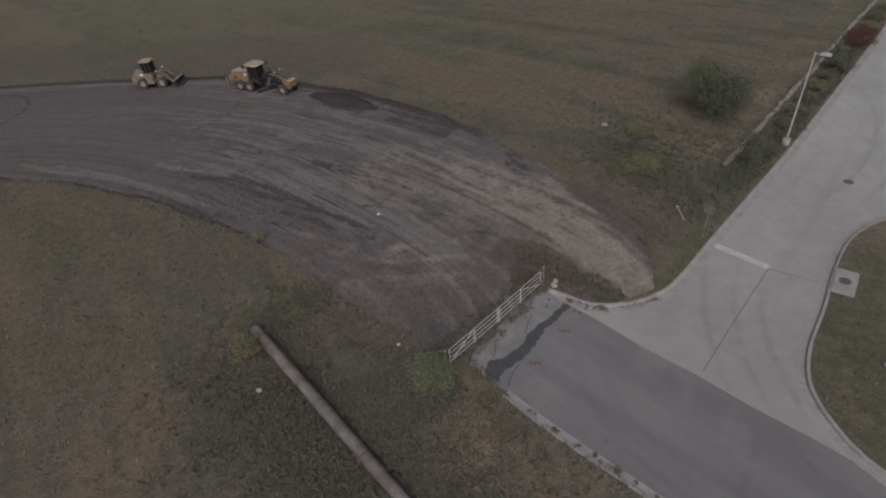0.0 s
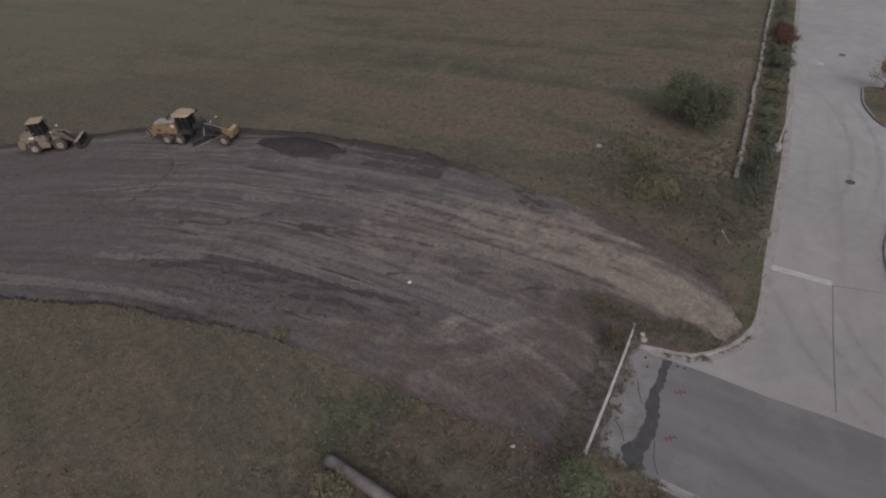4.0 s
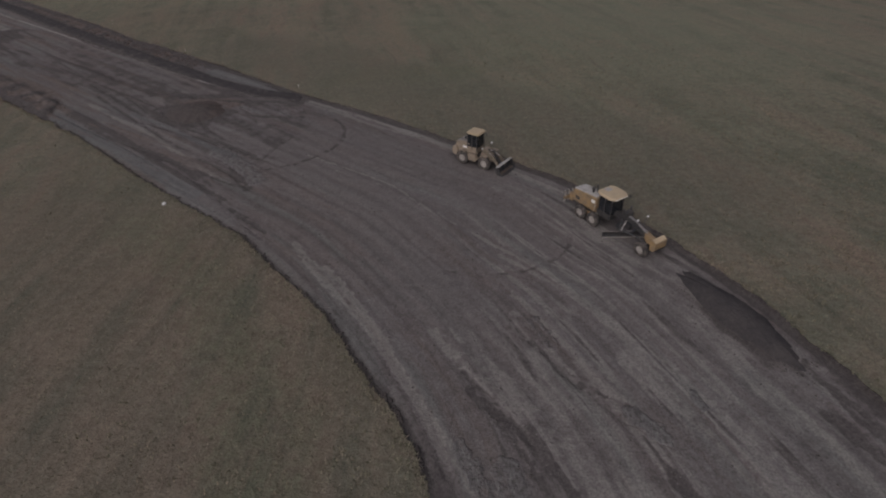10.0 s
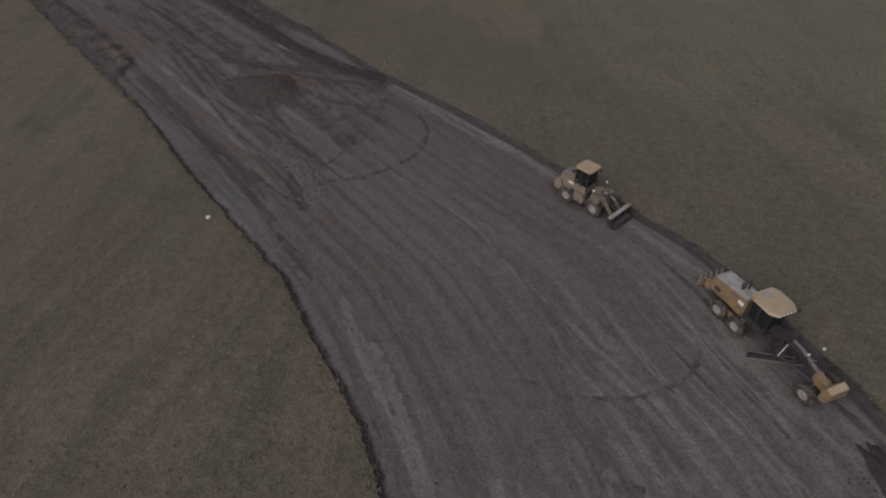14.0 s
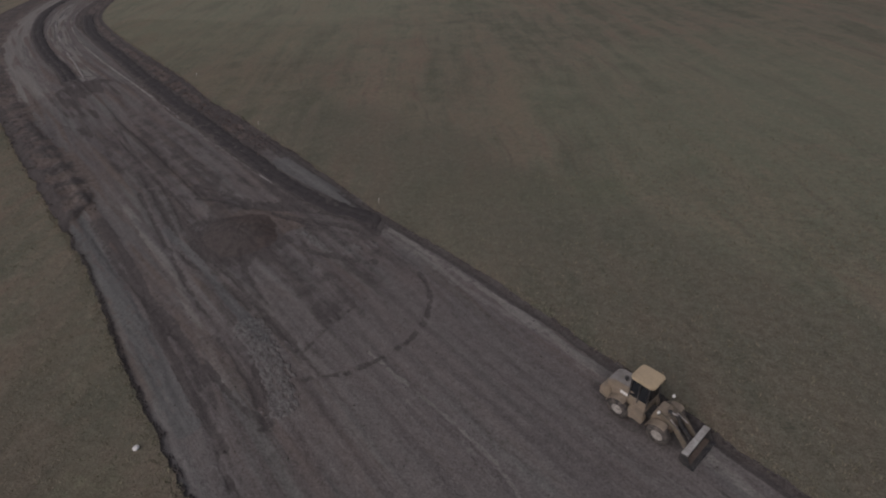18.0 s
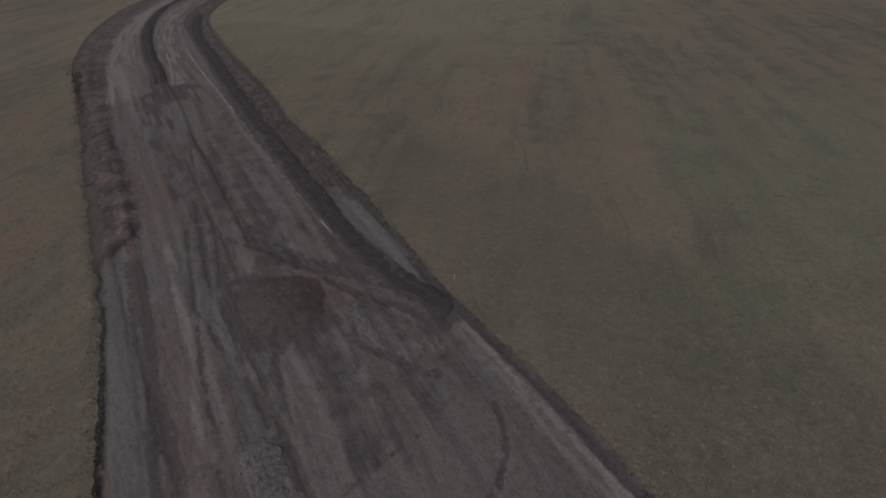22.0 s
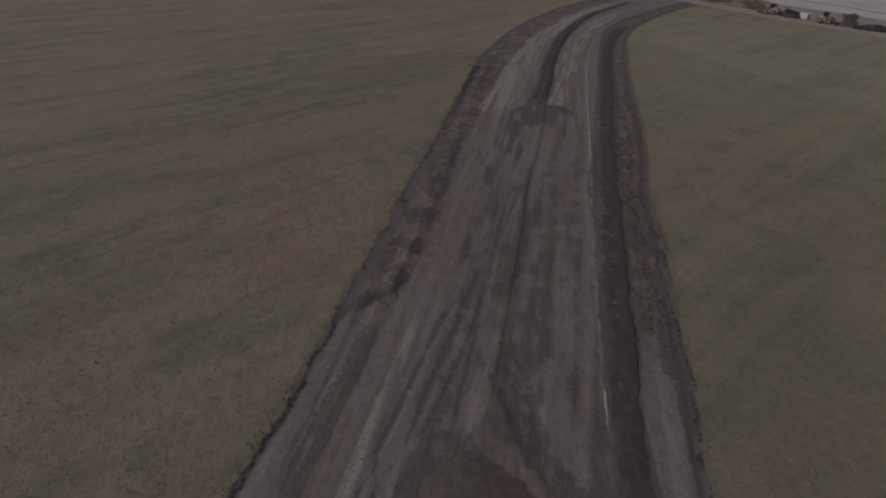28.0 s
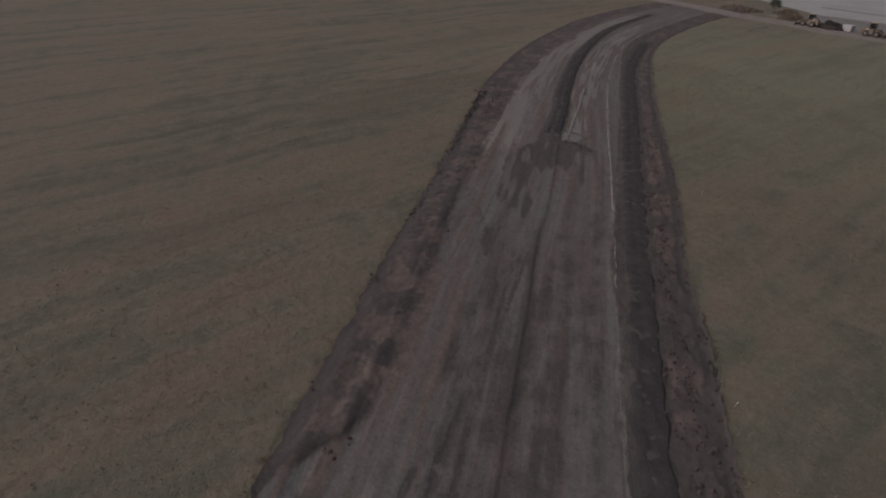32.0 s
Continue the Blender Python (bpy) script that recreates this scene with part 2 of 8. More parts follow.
def soil_material():
    """Scraped earth: soft streaks along the way (uv in metres). The attribute soil gives dark (damp earth and painted
    shade), pale, sandy and brown tones, the attribute lie gives rolled plain earth, lifted crust, low weeds and smooth
    grey slabs."""
    m, t, b = mat("scraped_soil", 0.92, 0, 0.15)
    uv = t.nodes.new("ShaderNodeUVMap").outputs[0]
    p = where(t)
    drift = nd(t, "ShaderNodeTexNoise", Scale=0.09, Detail=3.0)
    t.links.new(p, drift.inputs["Vector"])
    off = nd(t, "ShaderNodeVectorMath")
    off.operation = "MULTIPLY_ADD"
    t.links.new(drift.outputs["Color"], off.inputs[0])
    off.inputs[1].default_value = (4, 0.7, 0)
    t.links.new(uv, off.inputs[2])
    uv = off.outputs[0]
    kinds = []
    for name in ("soil", "lie"):
        at = t.nodes.new("ShaderNodeAttribute")
        at.attribute_name = name
        sep = t.nodes.new("ShaderNodeSeparateColor")
        t.links.new(at.outputs["Color"], sep.inputs[0])
        kinds += [*sep.outputs, at.outputs["Alpha"]]
    wide = noise_of(t, uv, 1.0, 3, 0.5, (0.018, 0.3, 1))
    thin = noise_of(t, uv, 1.0, 6, 0.66, (0.055, 0.7, 1))
    hair = noise_of(t, uv, 1.0, 5, 0.75, (0.5, 2.4, 1))
    fleck = noise_of(t, uv, 1.0, 6, 0.72, (0.11, 0.95, 1))
    lump = noise_of(t, p, 0.9, 6, 0.7)
    clod = noise_of(t, p, 2.6, 5, 0.7)
    grit = noise_of(t, p, 7.0, 5, 0.75)
    crumb = math_of(t, "ADD", math_of(t, "MULTIPLY", lump, 0.4), math_of(t, "MULTIPLY", fleck, 0.6))
    crumb = math_of(t, "MULTIPLY", math_of(t, "SUBTRACT", crumb, 0.5), 1.6)
    # soil kinds with crumbled, uneven borders
    soft = math_of(t, "MULTIPLY", crumb, 0.35)
    dark, pale, sand, earth, plain, crust, green, slab = (
        ramp(t, math_of(t, "ADD", math_of(t, "MULTIPLY", v, 1.08), soft if v is kinds[2] else crumb), [(lo, 0.0), (hi, 1.0)])
        for v, (lo, hi) in zip(kinds, ((0.36, 0.66), (0.34, 0.62), (0.22, 0.92), (0.33, 0.7), (0.2, 0.8), (0.38, 0.6), (0.35, 0.6), (0.4, 0.56))))
    f = math_of(t, "ADD", math_of(t, "MULTIPLY", wide, 0.42), math_of(t, "MULTIPLY", thin, 0.34))
    f = math_of(t, "ADD", f, math_of(t, "MULTIPLY", lump, 0.24))
    c = ramp(t, f, [(0.40, (0.092, 0.081, 0.077)), (0.47, (0.108, 0.097, 0.092)), (0.53, (0.121, 0.111, 0.1055)), (0.61, (0.149, 0.139, 0.132))])
    c = mix(t, c, (0.113, 0.094, 0.086), ramp(t, noise_of(t, p, 0.07, 4, 0.6), [(0.42, 0.0), (0.6, 0.6)]))
    c = mix(t, c, (0.112, 0.113, 0.104), ramp(t, noise_of(t, uv, 1.0, 5, 0.6, (0.03, 0.5, 1), 1), [(0.5, 0.0), (0.58, 0.55)]))
    c = mix(t, c, (0.1, 0.08, 0.07), ramp(t, noise_of(t, uv, 1.0, 5, 0.65, (0.04, 0.6, 1), -1.5), [(0.52, 0.0), (0.62, 0.5)]))
    c = mix(t, c, (0.074, 0.065, 0.062), ramp(t, noise_of(t, p, 0.55, 7, 0.72), [(0.55, 0.0), (0.66, 0.45)]))
    c = mix(t, c, (0.2, 0.19, 0.184), ramp(t, noise_of(t, uv, 1.0, 6, 0.75, (0.11, 0.5, 1)), [(0.58, 0.0), (0.7, 0.22)]))
    c = mix(t, c, (0.07, 0.061, 0.059), ramp(t, noise_of(t, uv, 1.0, 6, 0.7, (0.07, 0.5, 1), 2), [(0.34, 0.4), (0.46, 0.0)]))
    ruts = noise_of(t, uv, 1.0, 4, 0.6, (0.007, 0.8, 1))
    c = mix(t, c, (0.074, 0.064, 0.061), ramp(t, ruts, [(0.36, 0.45), (0.43, 0.0)]))
    c = mix(t, c, (0.165, 0.157, 0.152), ramp(t, ruts, [(0.57, 0.0), (0.66, 0.2)]))
    calm = mix(t, (0.107, 0.096, 0.0915), (0.125, 0.112, 0.106), ramp(t, math_of(t, "ADD", math_of(t, "MULTIPLY", wide, 0.5), math_of(t, "MULTIPLY", lump, 0.5)), [(0.4, 0.0), (0.6, 1.0)]))
    c = mix(t, c, calm, math_of(t, "MULTIPLY", plain, 0.68))
    rag = ramp(t, fleck, [(0.38, 0.72), (0.58, 1.0)])
    c = mix(t, c, (0.204, 0.189, 0.173), math_of(t, "MULTIPLY", math_of(t, "MULTIPLY", pale, 0.55), rag))
    c = mix(t, c, mix(t, (0.093, 0.092, 0.089), (0.117, 0.115, 0.11), ramp(t, thin, [(0.4, 0.0), (0.6, 1.0)])), math_of(t, "MULTIPLY", slab, 0.85))
    c = mix(t, c, mix(t, (0.292, 0.255, 0.208), (0.205, 0.176, 0.146), ramp(t, noise_of(t, p, 0.75, 7, 0.75), [(0.38, 1.0), (0.6, 0.0)])), math_of(t, "MULTIPLY", math_of(t, "MULTIPLY", sand, 0.85), ramp(t, noise_of(t, p, 1.7, 6, 0.75), [(0.36, 0.8), (0.5, 1.0)])))
    c = mix(t, c, mix(t, (0.081, 0.065, 0.056), (0.13, 0.106, 0.091), ramp(t, lump, [(0.35, 0.0), (0.65, 1.0)])), math_of(t, "MULTIPLY", earth, 0.88))
    flake = mix(t, (0.07, 0.065, 0.063), (0.148, 0.144, 0.137), ramp(t, noise_of(t, uv, 1.0, 6, 0.75, (1.6, 3.4, 1), 20), [(0.42, 0.0), (0.56, 1.0)]))
    c = mix(t, c, flake, math_of(t, "MULTIPLY", crust, 0.62))
    # dark layer: damp soil, plus shade painted under machines and along edges
    damp = math_of(t, "MULTIPLY", dark, ramp(t, lump, [(0.3, 0.7), (0.55, 0.95)]))
    c = mix(t, c, (0.066, 0.058, 0.0555), damp)
    c = mix(t, c, mix(t, (0.066, 0.064, 0.047), (0.108, 0.099, 0.07), ramp(t, clod, [(0.4, 0.0), (0.6, 1.0)])), math_of(t, "MULTIPLY", green, 0.85))
    c = mix(t, c, ramp(t, hair, [(0.35, 0.84), (0.65, 1.16)]), 0.45, "MULTIPLY")
    c = mix(t, c, ramp(t, clod, [(0.34, 0.8), (0.5, 1.0), (0.68, 1.14)]), 0.7, "MULTIPLY")
    worn_flat = ramp(t, math_of(t, "MULTIPLY", near_place(t, p, 40, 20), 0.01), [(0.55, 0.0), (1.1, 1.0)])
    c = mix(t, c, ramp(t, grit, [(0.32, 0.66), (0.68, 1.34)]), math_of(t, "SUBTRACT", 0.9, math_of(t, "MULTIPLY", worn_flat, 0.45)), "MULTIPLY")
    t.links.new(c, b.inputs["Base Color"])
    h = math_of(t, "ADD", math_of(t, "MULTIPLY", thin, 0.4), math_of(t, "MULTIPLY", lump, 0.35))
    h = math_of(t, "ADD", h, math_of(t, "MULTIPLY", clod, 0.2))
    h = math_of(t, "ADD", h, math_of(t, "MULTIPLY", math_of(t, "MULTIPLY", crust, clod), 0.4))
    bump(t, b, math_of(t, "ADD", h, math_of(t, "MULTIPLY", grit, 0.15)), 0.9, 0.3)
    return m


M_GRASS = grass_material()
M_SOIL = soil_material()
M_DARK_SOIL = worn("dark_topsoil", (0.048, 0.042, 0.04), (0.08, 0.069, 0.063), 0.95, scale=0.8, amount=0.9, grain=6, relief=0.08, spec=0.15)


def two_soils():
    """Dark topsoil on one flank of the heap, reddish clay on the other."""
    m, t, b = mat("topsoil_and_red_clay", 0.95, 0, 0.15)
    co = t.nodes.new("ShaderNodeTexCoord").outputs["Object"]
    sep = t.nodes.new("ShaderNodeSeparateXYZ")
    t.links.new(co, sep.inputs[0])
    side = math_of(t, "ADD", math_of(t, "MULTIPLY", sep.outputs["Y"], -0.13), math_of(t, "MULTIPLY", noise_of(t, co, 0.7, 5, 0.65), 1.1))
    clay = ramp(t, side, [(0.52, 0.0), (0.86, 1.0)])
    lump = noise_of(t, co, 1.6, 6, 0.7)
    c = mix(t, mix(t, (0.053, 0.046, 0.0435), (0.077, 0.066, 0.06), ramp(t, lump, [(0.35, 0.0), (0.65, 1.0)])), mix(t, (0.066, 0.052, 0.046), (0.094, 0.075, 0.066), ramp(t, lump, [(0.35, 0.0), (0.65, 1.0)])), clay)
    c = mix(t, c, ramp(t, noise_of(t, co, 7.0, 5, 0.75), [(0.32, 0.75), (0.68, 1.25)]), 0.6, "MULTIPLY")
    t.links.new(c, b.inputs["Base Color"])
    bump(t, b, noise_of(t, co, 4.0, 6, 0.7), 0.6, 0.1)
    return m


M_TWO_SOIL = two_soils()


def tyre_arc(t, p, centre, r, middle, reach, w=0.12):
    """A soft mask of a turning wheel's mark: part of a ring about a centre."""
    ring = ramp(t, math_of(t, "ABSOLUTE", math_of(t, "SUBTRACT", near_place(t, p, *centre), r)), [(0.0, 1.0), (min(0.99, w * 1.6), 0.0)])
    part_of = ramp(t, math_of(t, "MULTIPLY", near_place(t, p, *middle), 1 / reach), [(0.4, 1.0), (0.95, 0.0)])
    broken = ramp(t, noise_of(t, p, 0.8, 5, 0.7), [(0.35, 0.2), (0.6, 1.0)])
    return math_of(t, "MULTIPLY", math_of(t, "MULTIPLY", ring, part_of), broken)


def concrete_material():
    """Street concrete with drifting stains, tyre-polished streaks and a fine grain."""
    m, t, b = mat("street_concrete", 0.85, 0, 0.3)
    p = where(t)
    c = mix(t, (0.318, 0.308, 0.292), (0.262, 0.255, 0.245), ramp(t, noise_of(t, p, 0.1, 5, 0.6), [(0.38, 0.0), (0.64, 0.9)]))
    far_pour = ramp(t, math_of(t, "MULTIPLY", near_place(t, p, 24, -16), 0.02), [(0.3, 0.0), (0.62, 1.0)])
    c = mix(t, c, mix(t, (0.348, 0.35, 0.335), (0.3, 0.3, 0.288), ramp(t, noise_of(t, p, 0.13, 5, 0.6), [(0.4, 0.0), (0.64, 0.9)])), far_pour)
    c = mix(t, c, (0.365, 0.354, 0.328), ramp(t, noise_of(t, p, 0.06, 4, 0.6, (1, 1.8, 1), 40), [(0.5, 0.0), (0.66, 0.6)]))
    c = mix(t, c, (0.24, 0.232, 0.226), ramp(t, noise_of(t, p, 1.0, 5, 0.65, (0.03, 0.5, 1), -154), [(0.58, 0.0), (0.72, 0.5)]))
    for centre, r, middle, reach in (((43, -27.5), 19.6, (26.5, -16.5), 9), ((43, -27.5), 18.1, (27.6, -17.8), 8), ((43.6, -27), 21.4, (27, -13.6), 8), ((38, 22), 31, (51, -5), 16), ((38, 22), 33, (52, -7.5), 14)):
        c = mix(t, c, (0.21, 0.203, 0.198), math_of(t, "MULTIPLY", tyre_arc(t, p, centre, r, middle, reach, 0.2), 0.6))
    c = mix(t, c, (0.24, 0.226, 0.213), ramp(t, noise_of(t, p, 0.35, 7, 0.75), [(0.56, 0.0), (0.7, 0.5)]))
    c = mix(t, c, ramp(t, noise_of(t, p, 0.7, 7, 0.7), [(0.32, 0.88), (0.68, 1.08)]), 0.9, "MULTIPLY")
    c = mix(t, c, ramp(t, noise_of(t, p, 14.0, 3), [(0.3, 0.88), (0.7, 1.1)]), 0.7, "MULTIPLY")
    t.links.new(c, b.inputs["Base Color"])
    bump(t, b, noise_of(t, p, 24.0, 3), 0.4, 0.003)
    return m


M_CONCRETE = concrete_material()
M_KERB = worn("kerb_concrete", (0.315, 0.298, 0.284), (0.235, 0.22, 0.205), 0.85, scale=1.2, amount=0.8, grain=8)


def asphalt_material():
    """Old asphalt, paler along the wheel paths, with stains and a coarse grain."""
    m, t, b = mat("grey_asphalt", 0.9, 0, 0.3)
    p = where(t)
    c = mix(t, (0.152, 0.149, 0.15), (0.212, 0.206, 0.2), ramp(t, noise_of(t, p, 1.0, 4, 0.6, (0.05, 0.45, 1), -69), [(0.4, 0.0), (0.66, 0.7)]))
    c = mix(t, c, (0.235, 0.226, 0.215), ramp(t, noise_of(t, p, 0.25, 6, 0.65), [(0.55, 0.0), (0.7, 0.6)]))
    c = mix(t, c, (0.105, 0.103, 0.104), ramp(t, noise_of(t, p, 0.5, 6, 0.7), [(0.58, 0.0), (0.72, 0.6)]))
    for centre, r, middle, reach in (((27, -17.5), 8.6, (18.4, -18.4), 7), ((27, -17.5), 9.9, (17.6, -17.8), 6), ((43, -27.5), 19.6, (24.2, -20), 7), ((26, -30), 9.2, (18.8, -24), 7)):
        c = mix(t, c, (0.1, 0.098, 0.1), math_of(t, "MULTIPLY", tyre_arc(t, p, centre, r, middle, reach, 0.22), 0.3))
    c = mix(t, c, ramp(t, noise_of(t, p, 16.0, 4, 0.7), [(0.3, 0.85), (0.7, 1.15)]), 0.8, "MULTIPLY")
    t.links.new(c, b.inputs["Base Color"])
    bump(t, b, noise_of(t, p, 30.0, 3), 0.5, 0.004)
    return m


M_ASPHALT = asphalt_material()
M_BLACK_SOIL = worn("black_damp_soil", (0.04, 0.0365, 0.037), (0.058, 0.052, 0.05), 0.95, scale=0.8, amount=0.9, grain=6, relief=0.08, spec=0.15)
M_BROWN_SOIL = worn("brown_soil", (0.06, 0.046, 0.041), (0.1, 0.078, 0.068), 0.95, scale=1.5, amount=0.9, grain=8, relief=0.05, spec=0.15)
M_PALE_SOIL = worn("pale_dry_soil", (0.2, 0.188, 0.178), (0.15, 0.138, 0.13), 0.95, scale=0.7, amount=0.9, grain=8, relief=0.03, spec=0.15)
M_DRIVE_END = worn("pale_asphalt", (0.235, 0.23, 0.226), (0.16, 0.155, 0.15), 0.9, scale=0.8, amount=0.9, grain=10)
M_PATCH = worn("fresh_asphalt_patch", (0.06, 0.06, 0.062), (0.1, 0.1, 0.1), 0.9, scale=2, grain=9)
M_YELLOW = worn("machine_yellow", (0.265, 0.18, 0.092), (0.165, 0.13, 0.093), 0.5, scale=2.0, amount=0.9, grain=14, relief=0.002)
M_CREAM = worn("sun_bleached_cream", (0.4, 0.315, 0.205), (0.3, 0.24, 0.168), 0.5, scale=1.5, amount=0.5, grain=12, relief=0.002)
M_BLACK = worn("machine_black", (0.025, 0.025, 0.027), (0.09, 0.08, 0.07), 0.5, scale=3, amount=0.6, grain=14, relief=0.002)
M_TYRE = worn("tyre_rubber", (0.03, 0.028, 0.027), (0.13, 0.11, 0.095), 0.9, scale=4, amount=0.9, grain=12, relief=0.01)
M_STEEL = worn("worn_steel", (0.42, 0.4, 0.38), (0.2, 0.17, 0.14), 0.4, 0.7, scale=5, amount=0.7)
M_RIM = worn("rim_dusty", (0.3, 0.278, 0.25), (0.18, 0.165, 0.148), 0.6, scale=4, amount=0.7, grain=12)
M_WHITE = worn("white_paint", (0.72, 0.71, 0.69), (0.5, 0.48, 0.45), 0.6, scale=1.5, amount=0.5, grain=10)
M_RUST = worn("rusty_pipe", (0.125, 0.1, 0.09), (0.2, 0.185, 0.176), 0.7, scale=1.3, amount=0.9, grain=7, relief=0.01)
M_RED = worn("red_marking_paint", (0.15, 0.055, 0.055), (0.15, 0.11, 0.108), 0.8, scale=4)
M_IRON = worn("cast_iron", (0.1, 0.075, 0.06), (0.16, 0.13, 0.1), 0.7, scale=6)
M_LOADER = worn("loader_dusty_tan", (0.235, 0.188, 0.138), (0.145, 0.122, 0.1), 0.5, scale=2.2, amount=0.7, grain=14, relief=0.002)
M_ARM = worn("arm_dusty_brown", (0.15, 0.122, 0.09), (0.085, 0.074, 0.064), 0.6, scale=3, amount=0.8, grain=14, relief=0.002)
M_PALE_DUST = worn("pale_dust", (0.36, 0.345, 0.325), (0.2, 0.185, 0.168), 0.85, scale=2, amount=0.8, grain=12)
M_GREY_DUST = worn("grey_dust", (0.24, 0.225, 0.21), (0.14, 0.125, 0.11), 0.85, scale=3, amount=0.8, grain=12)
M_WORN_WHITE = worn("worn_white_paint", (0.48, 0.47, 0.455), (0.36, 0.35, 0.34), 0.8, scale=2.5, amount=0.9, grain=8)
M_WALL_STONE = worn("weathered_wall_stone", (0.3, 0.285, 0.255), (0.15, 0.145, 0.115), 0.95, scale=0.9, amount=1.0, grain=8, relief=0.03)
M_BEIGE = worn("beige_plaster", (0.42, 0.39, 0.345), (0.34, 0.315, 0.28), 0.9, scale=0.8, amount=0.8, grain=8)
M_STONE = worn("pale_stone", (0.45, 0.42, 0.38), (0.26, 0.23, 0.2), 0.9, scale=2.5, amount=0.9, grain=8, relief=0.03)
M_LEAF_GREEN = worn("leaf_green", (0.122, 0.137, 0.091), (0.152, 0.156, 0.106), 0.8, scale=1.2, amount=0.9, grain=9, spec=0.2)
M_LEAF_FRESH = worn("leaf_fresh_green", (0.145, 0.17, 0.1), (0.185, 0.195, 0.125), 0.8, scale=1.2, amount=0.9, grain=9, spec=0.2)
M_LEAF_DARK = worn("leaf_dark_green", (0.11, 0.12, 0.088), (0.140, 0.145, 0.105), 0.8, scale=0.8, amount=0.9, grain=9, spec=0.2)
M_LEAF_YELLOW = worn("leaf_yellow", (0.2, 0.188, 0.11), (0.15, 0.15, 0.095), 0.8, scale=1.5, amount=0.9, grain=9, spec=0.2)
M_LEAF_AUTUMN = worn("leaf_autumn", (0.220, 0.130, 0.060), (0.140, 0.130, 0.050), 0.8, scale=1.5, amount=0.9, grain=9, spec=0.2)
M_LEAF_RED = worn("leaf_red", (0.127, 0.063, 0.052), (0.103, 0.069, 0.052), 0.8, scale=1.5, amount=0.9, grain=9, spec=0.2)
M_DRY = worn("dry_grass_straw", (0.185, 0.157, 0.122), (0.125, 0.108, 0.08), 0.9, scale=0.5, amount=0.9, grain=6, spec=0.1)
M_BARK = worn("bark", (0.11, 0.085, 0.065), (0.17, 0.14, 0.11), 0.9, scale=5, grain=15, relief=0.02)
M_GLASS, gt, gb = mat("dark_cab_glass", 0.08, 0, 0.5)
gb.inputs["Base Color"].default_value = (0.015, 0.017, 0.02, 1)
M_PAINT_GREY = worn("truck_grey_paint", (0.105, 0.1, 0.097), (0.15, 0.14, 0.13), 0.4, 0.2, scale=2, amount=0.4)
M_TIMBER = worn("broken_timber", (0.2, 0.15, 0.11), (0.1, 0.075, 0.06), 0.95, scale=1.2, amount=0.9, grain=6)
M_GREY_GRAVEL = worn("grey_gravel", (0.17, 0.16, 0.15), (0.12, 0.11, 0.1), 0.95, scale=0.15, amount=0.9, grain=3, relief=0.03)
M_GRAVEL = worn("pale_gravel", (0.2, 0.176, 0.156), (0.135, 0.117, 0.101), 0.95, scale=0.3, amount=0.9, grain=3, relief=0.03)


# ---- mesh helpers ----
def obj(name, bm, material, smooth=False):
    me = bpy.data.meshes.new(name)
    bm.to_mesh(me)
    bm.free()
    me.materials.append(material)
    if smooth:
        me.shade_smooth()
    return new(name, me)


def part(name, bm, material, parent, label="", smooth=False):
    ob = obj(name, bm, material, smooth)
    ob.parent = parent
    if label:
        ob["label"] = label
    return ob


def thing(name, x, y, z, rz, label, category, group="", kind=""):
    ob = new(name)
    ob.empty_display_size = 0.2
    ob.matrix_world = pose(x, y, z, 0, 0, rz)
    return tagged(ob, label, category, group, kind)


def box(sx, sy, sz, m=None, bevel=0.0, bm=None, taper=(1, 1)):
    """A box round its own middle, or moved by m; its top narrowed by taper."""
    own = bmesh.new()
    bmesh.ops.create_cube(own, size=1)
    for v in own.verts:
        k = taper if v.co.z > 0 else (1, 1)
        v.co = Vector((v.co.x * sx * k[0], v.co.y * sy * k[1], v.co.z * sz))
    if bevel:
        bmesh.ops.bevel(own, geom=own.edges[:], offset=bevel, segments=2, affect="EDGES")
    return joined(own, m, bm)


def joined(own, m, bm):
    if m is not None:
        bmesh.ops.transform(own, matrix=m, verts=own.verts)
    if bm is None:
        return own
    me = bpy.data.meshes.new("tmp")
    own.to_mesh(me)
    own.free()
    bm.from_mesh(me)
    bpy.data.meshes.remove(me)
    return bm


def rod(a, b, r, r2=None, sides=10, bm=None):
    """A round bar from a to b."""
    a, b = Vector(a), Vector(b)
    own = bmesh.new()
    bmesh.ops.create_cone(own, cap_ends=True, segments=sides, radius1=r, radius2=r if r2 is None else r2, depth=(b - a).length)
    m = Matrix.Translation((a + b) / 2) @ (b - a).to_track_quat("Z", "Y").to_matrix().to_4x4()
    return joined(own, m, bm)


def lathe(profile, sides=20, m=None, bm=None, caps=True):
    """A turned shape: profile of (radius, height) about z."""
    own = bmesh.new()
    rings = [[own.verts.new((r * math.cos(2 * math.pi * k / sides), r * math.sin(2 * math.pi * k / sides), h)) for k in range(sides)] for r, h in profile]
    for p, q in zip(rings, rings[1:]):
        for k in range(sides):
            own.faces.new((p[k], p[(k + 1) % sides], q[(k + 1) % sides], q[k]))
    if caps:
        own.faces.new(rings[0][::-1])
        own.faces.new(rings[-1])
    bmesh.ops.recalc_face_normals(own, faces=own.faces[:])
    return joined(own, m, bm)


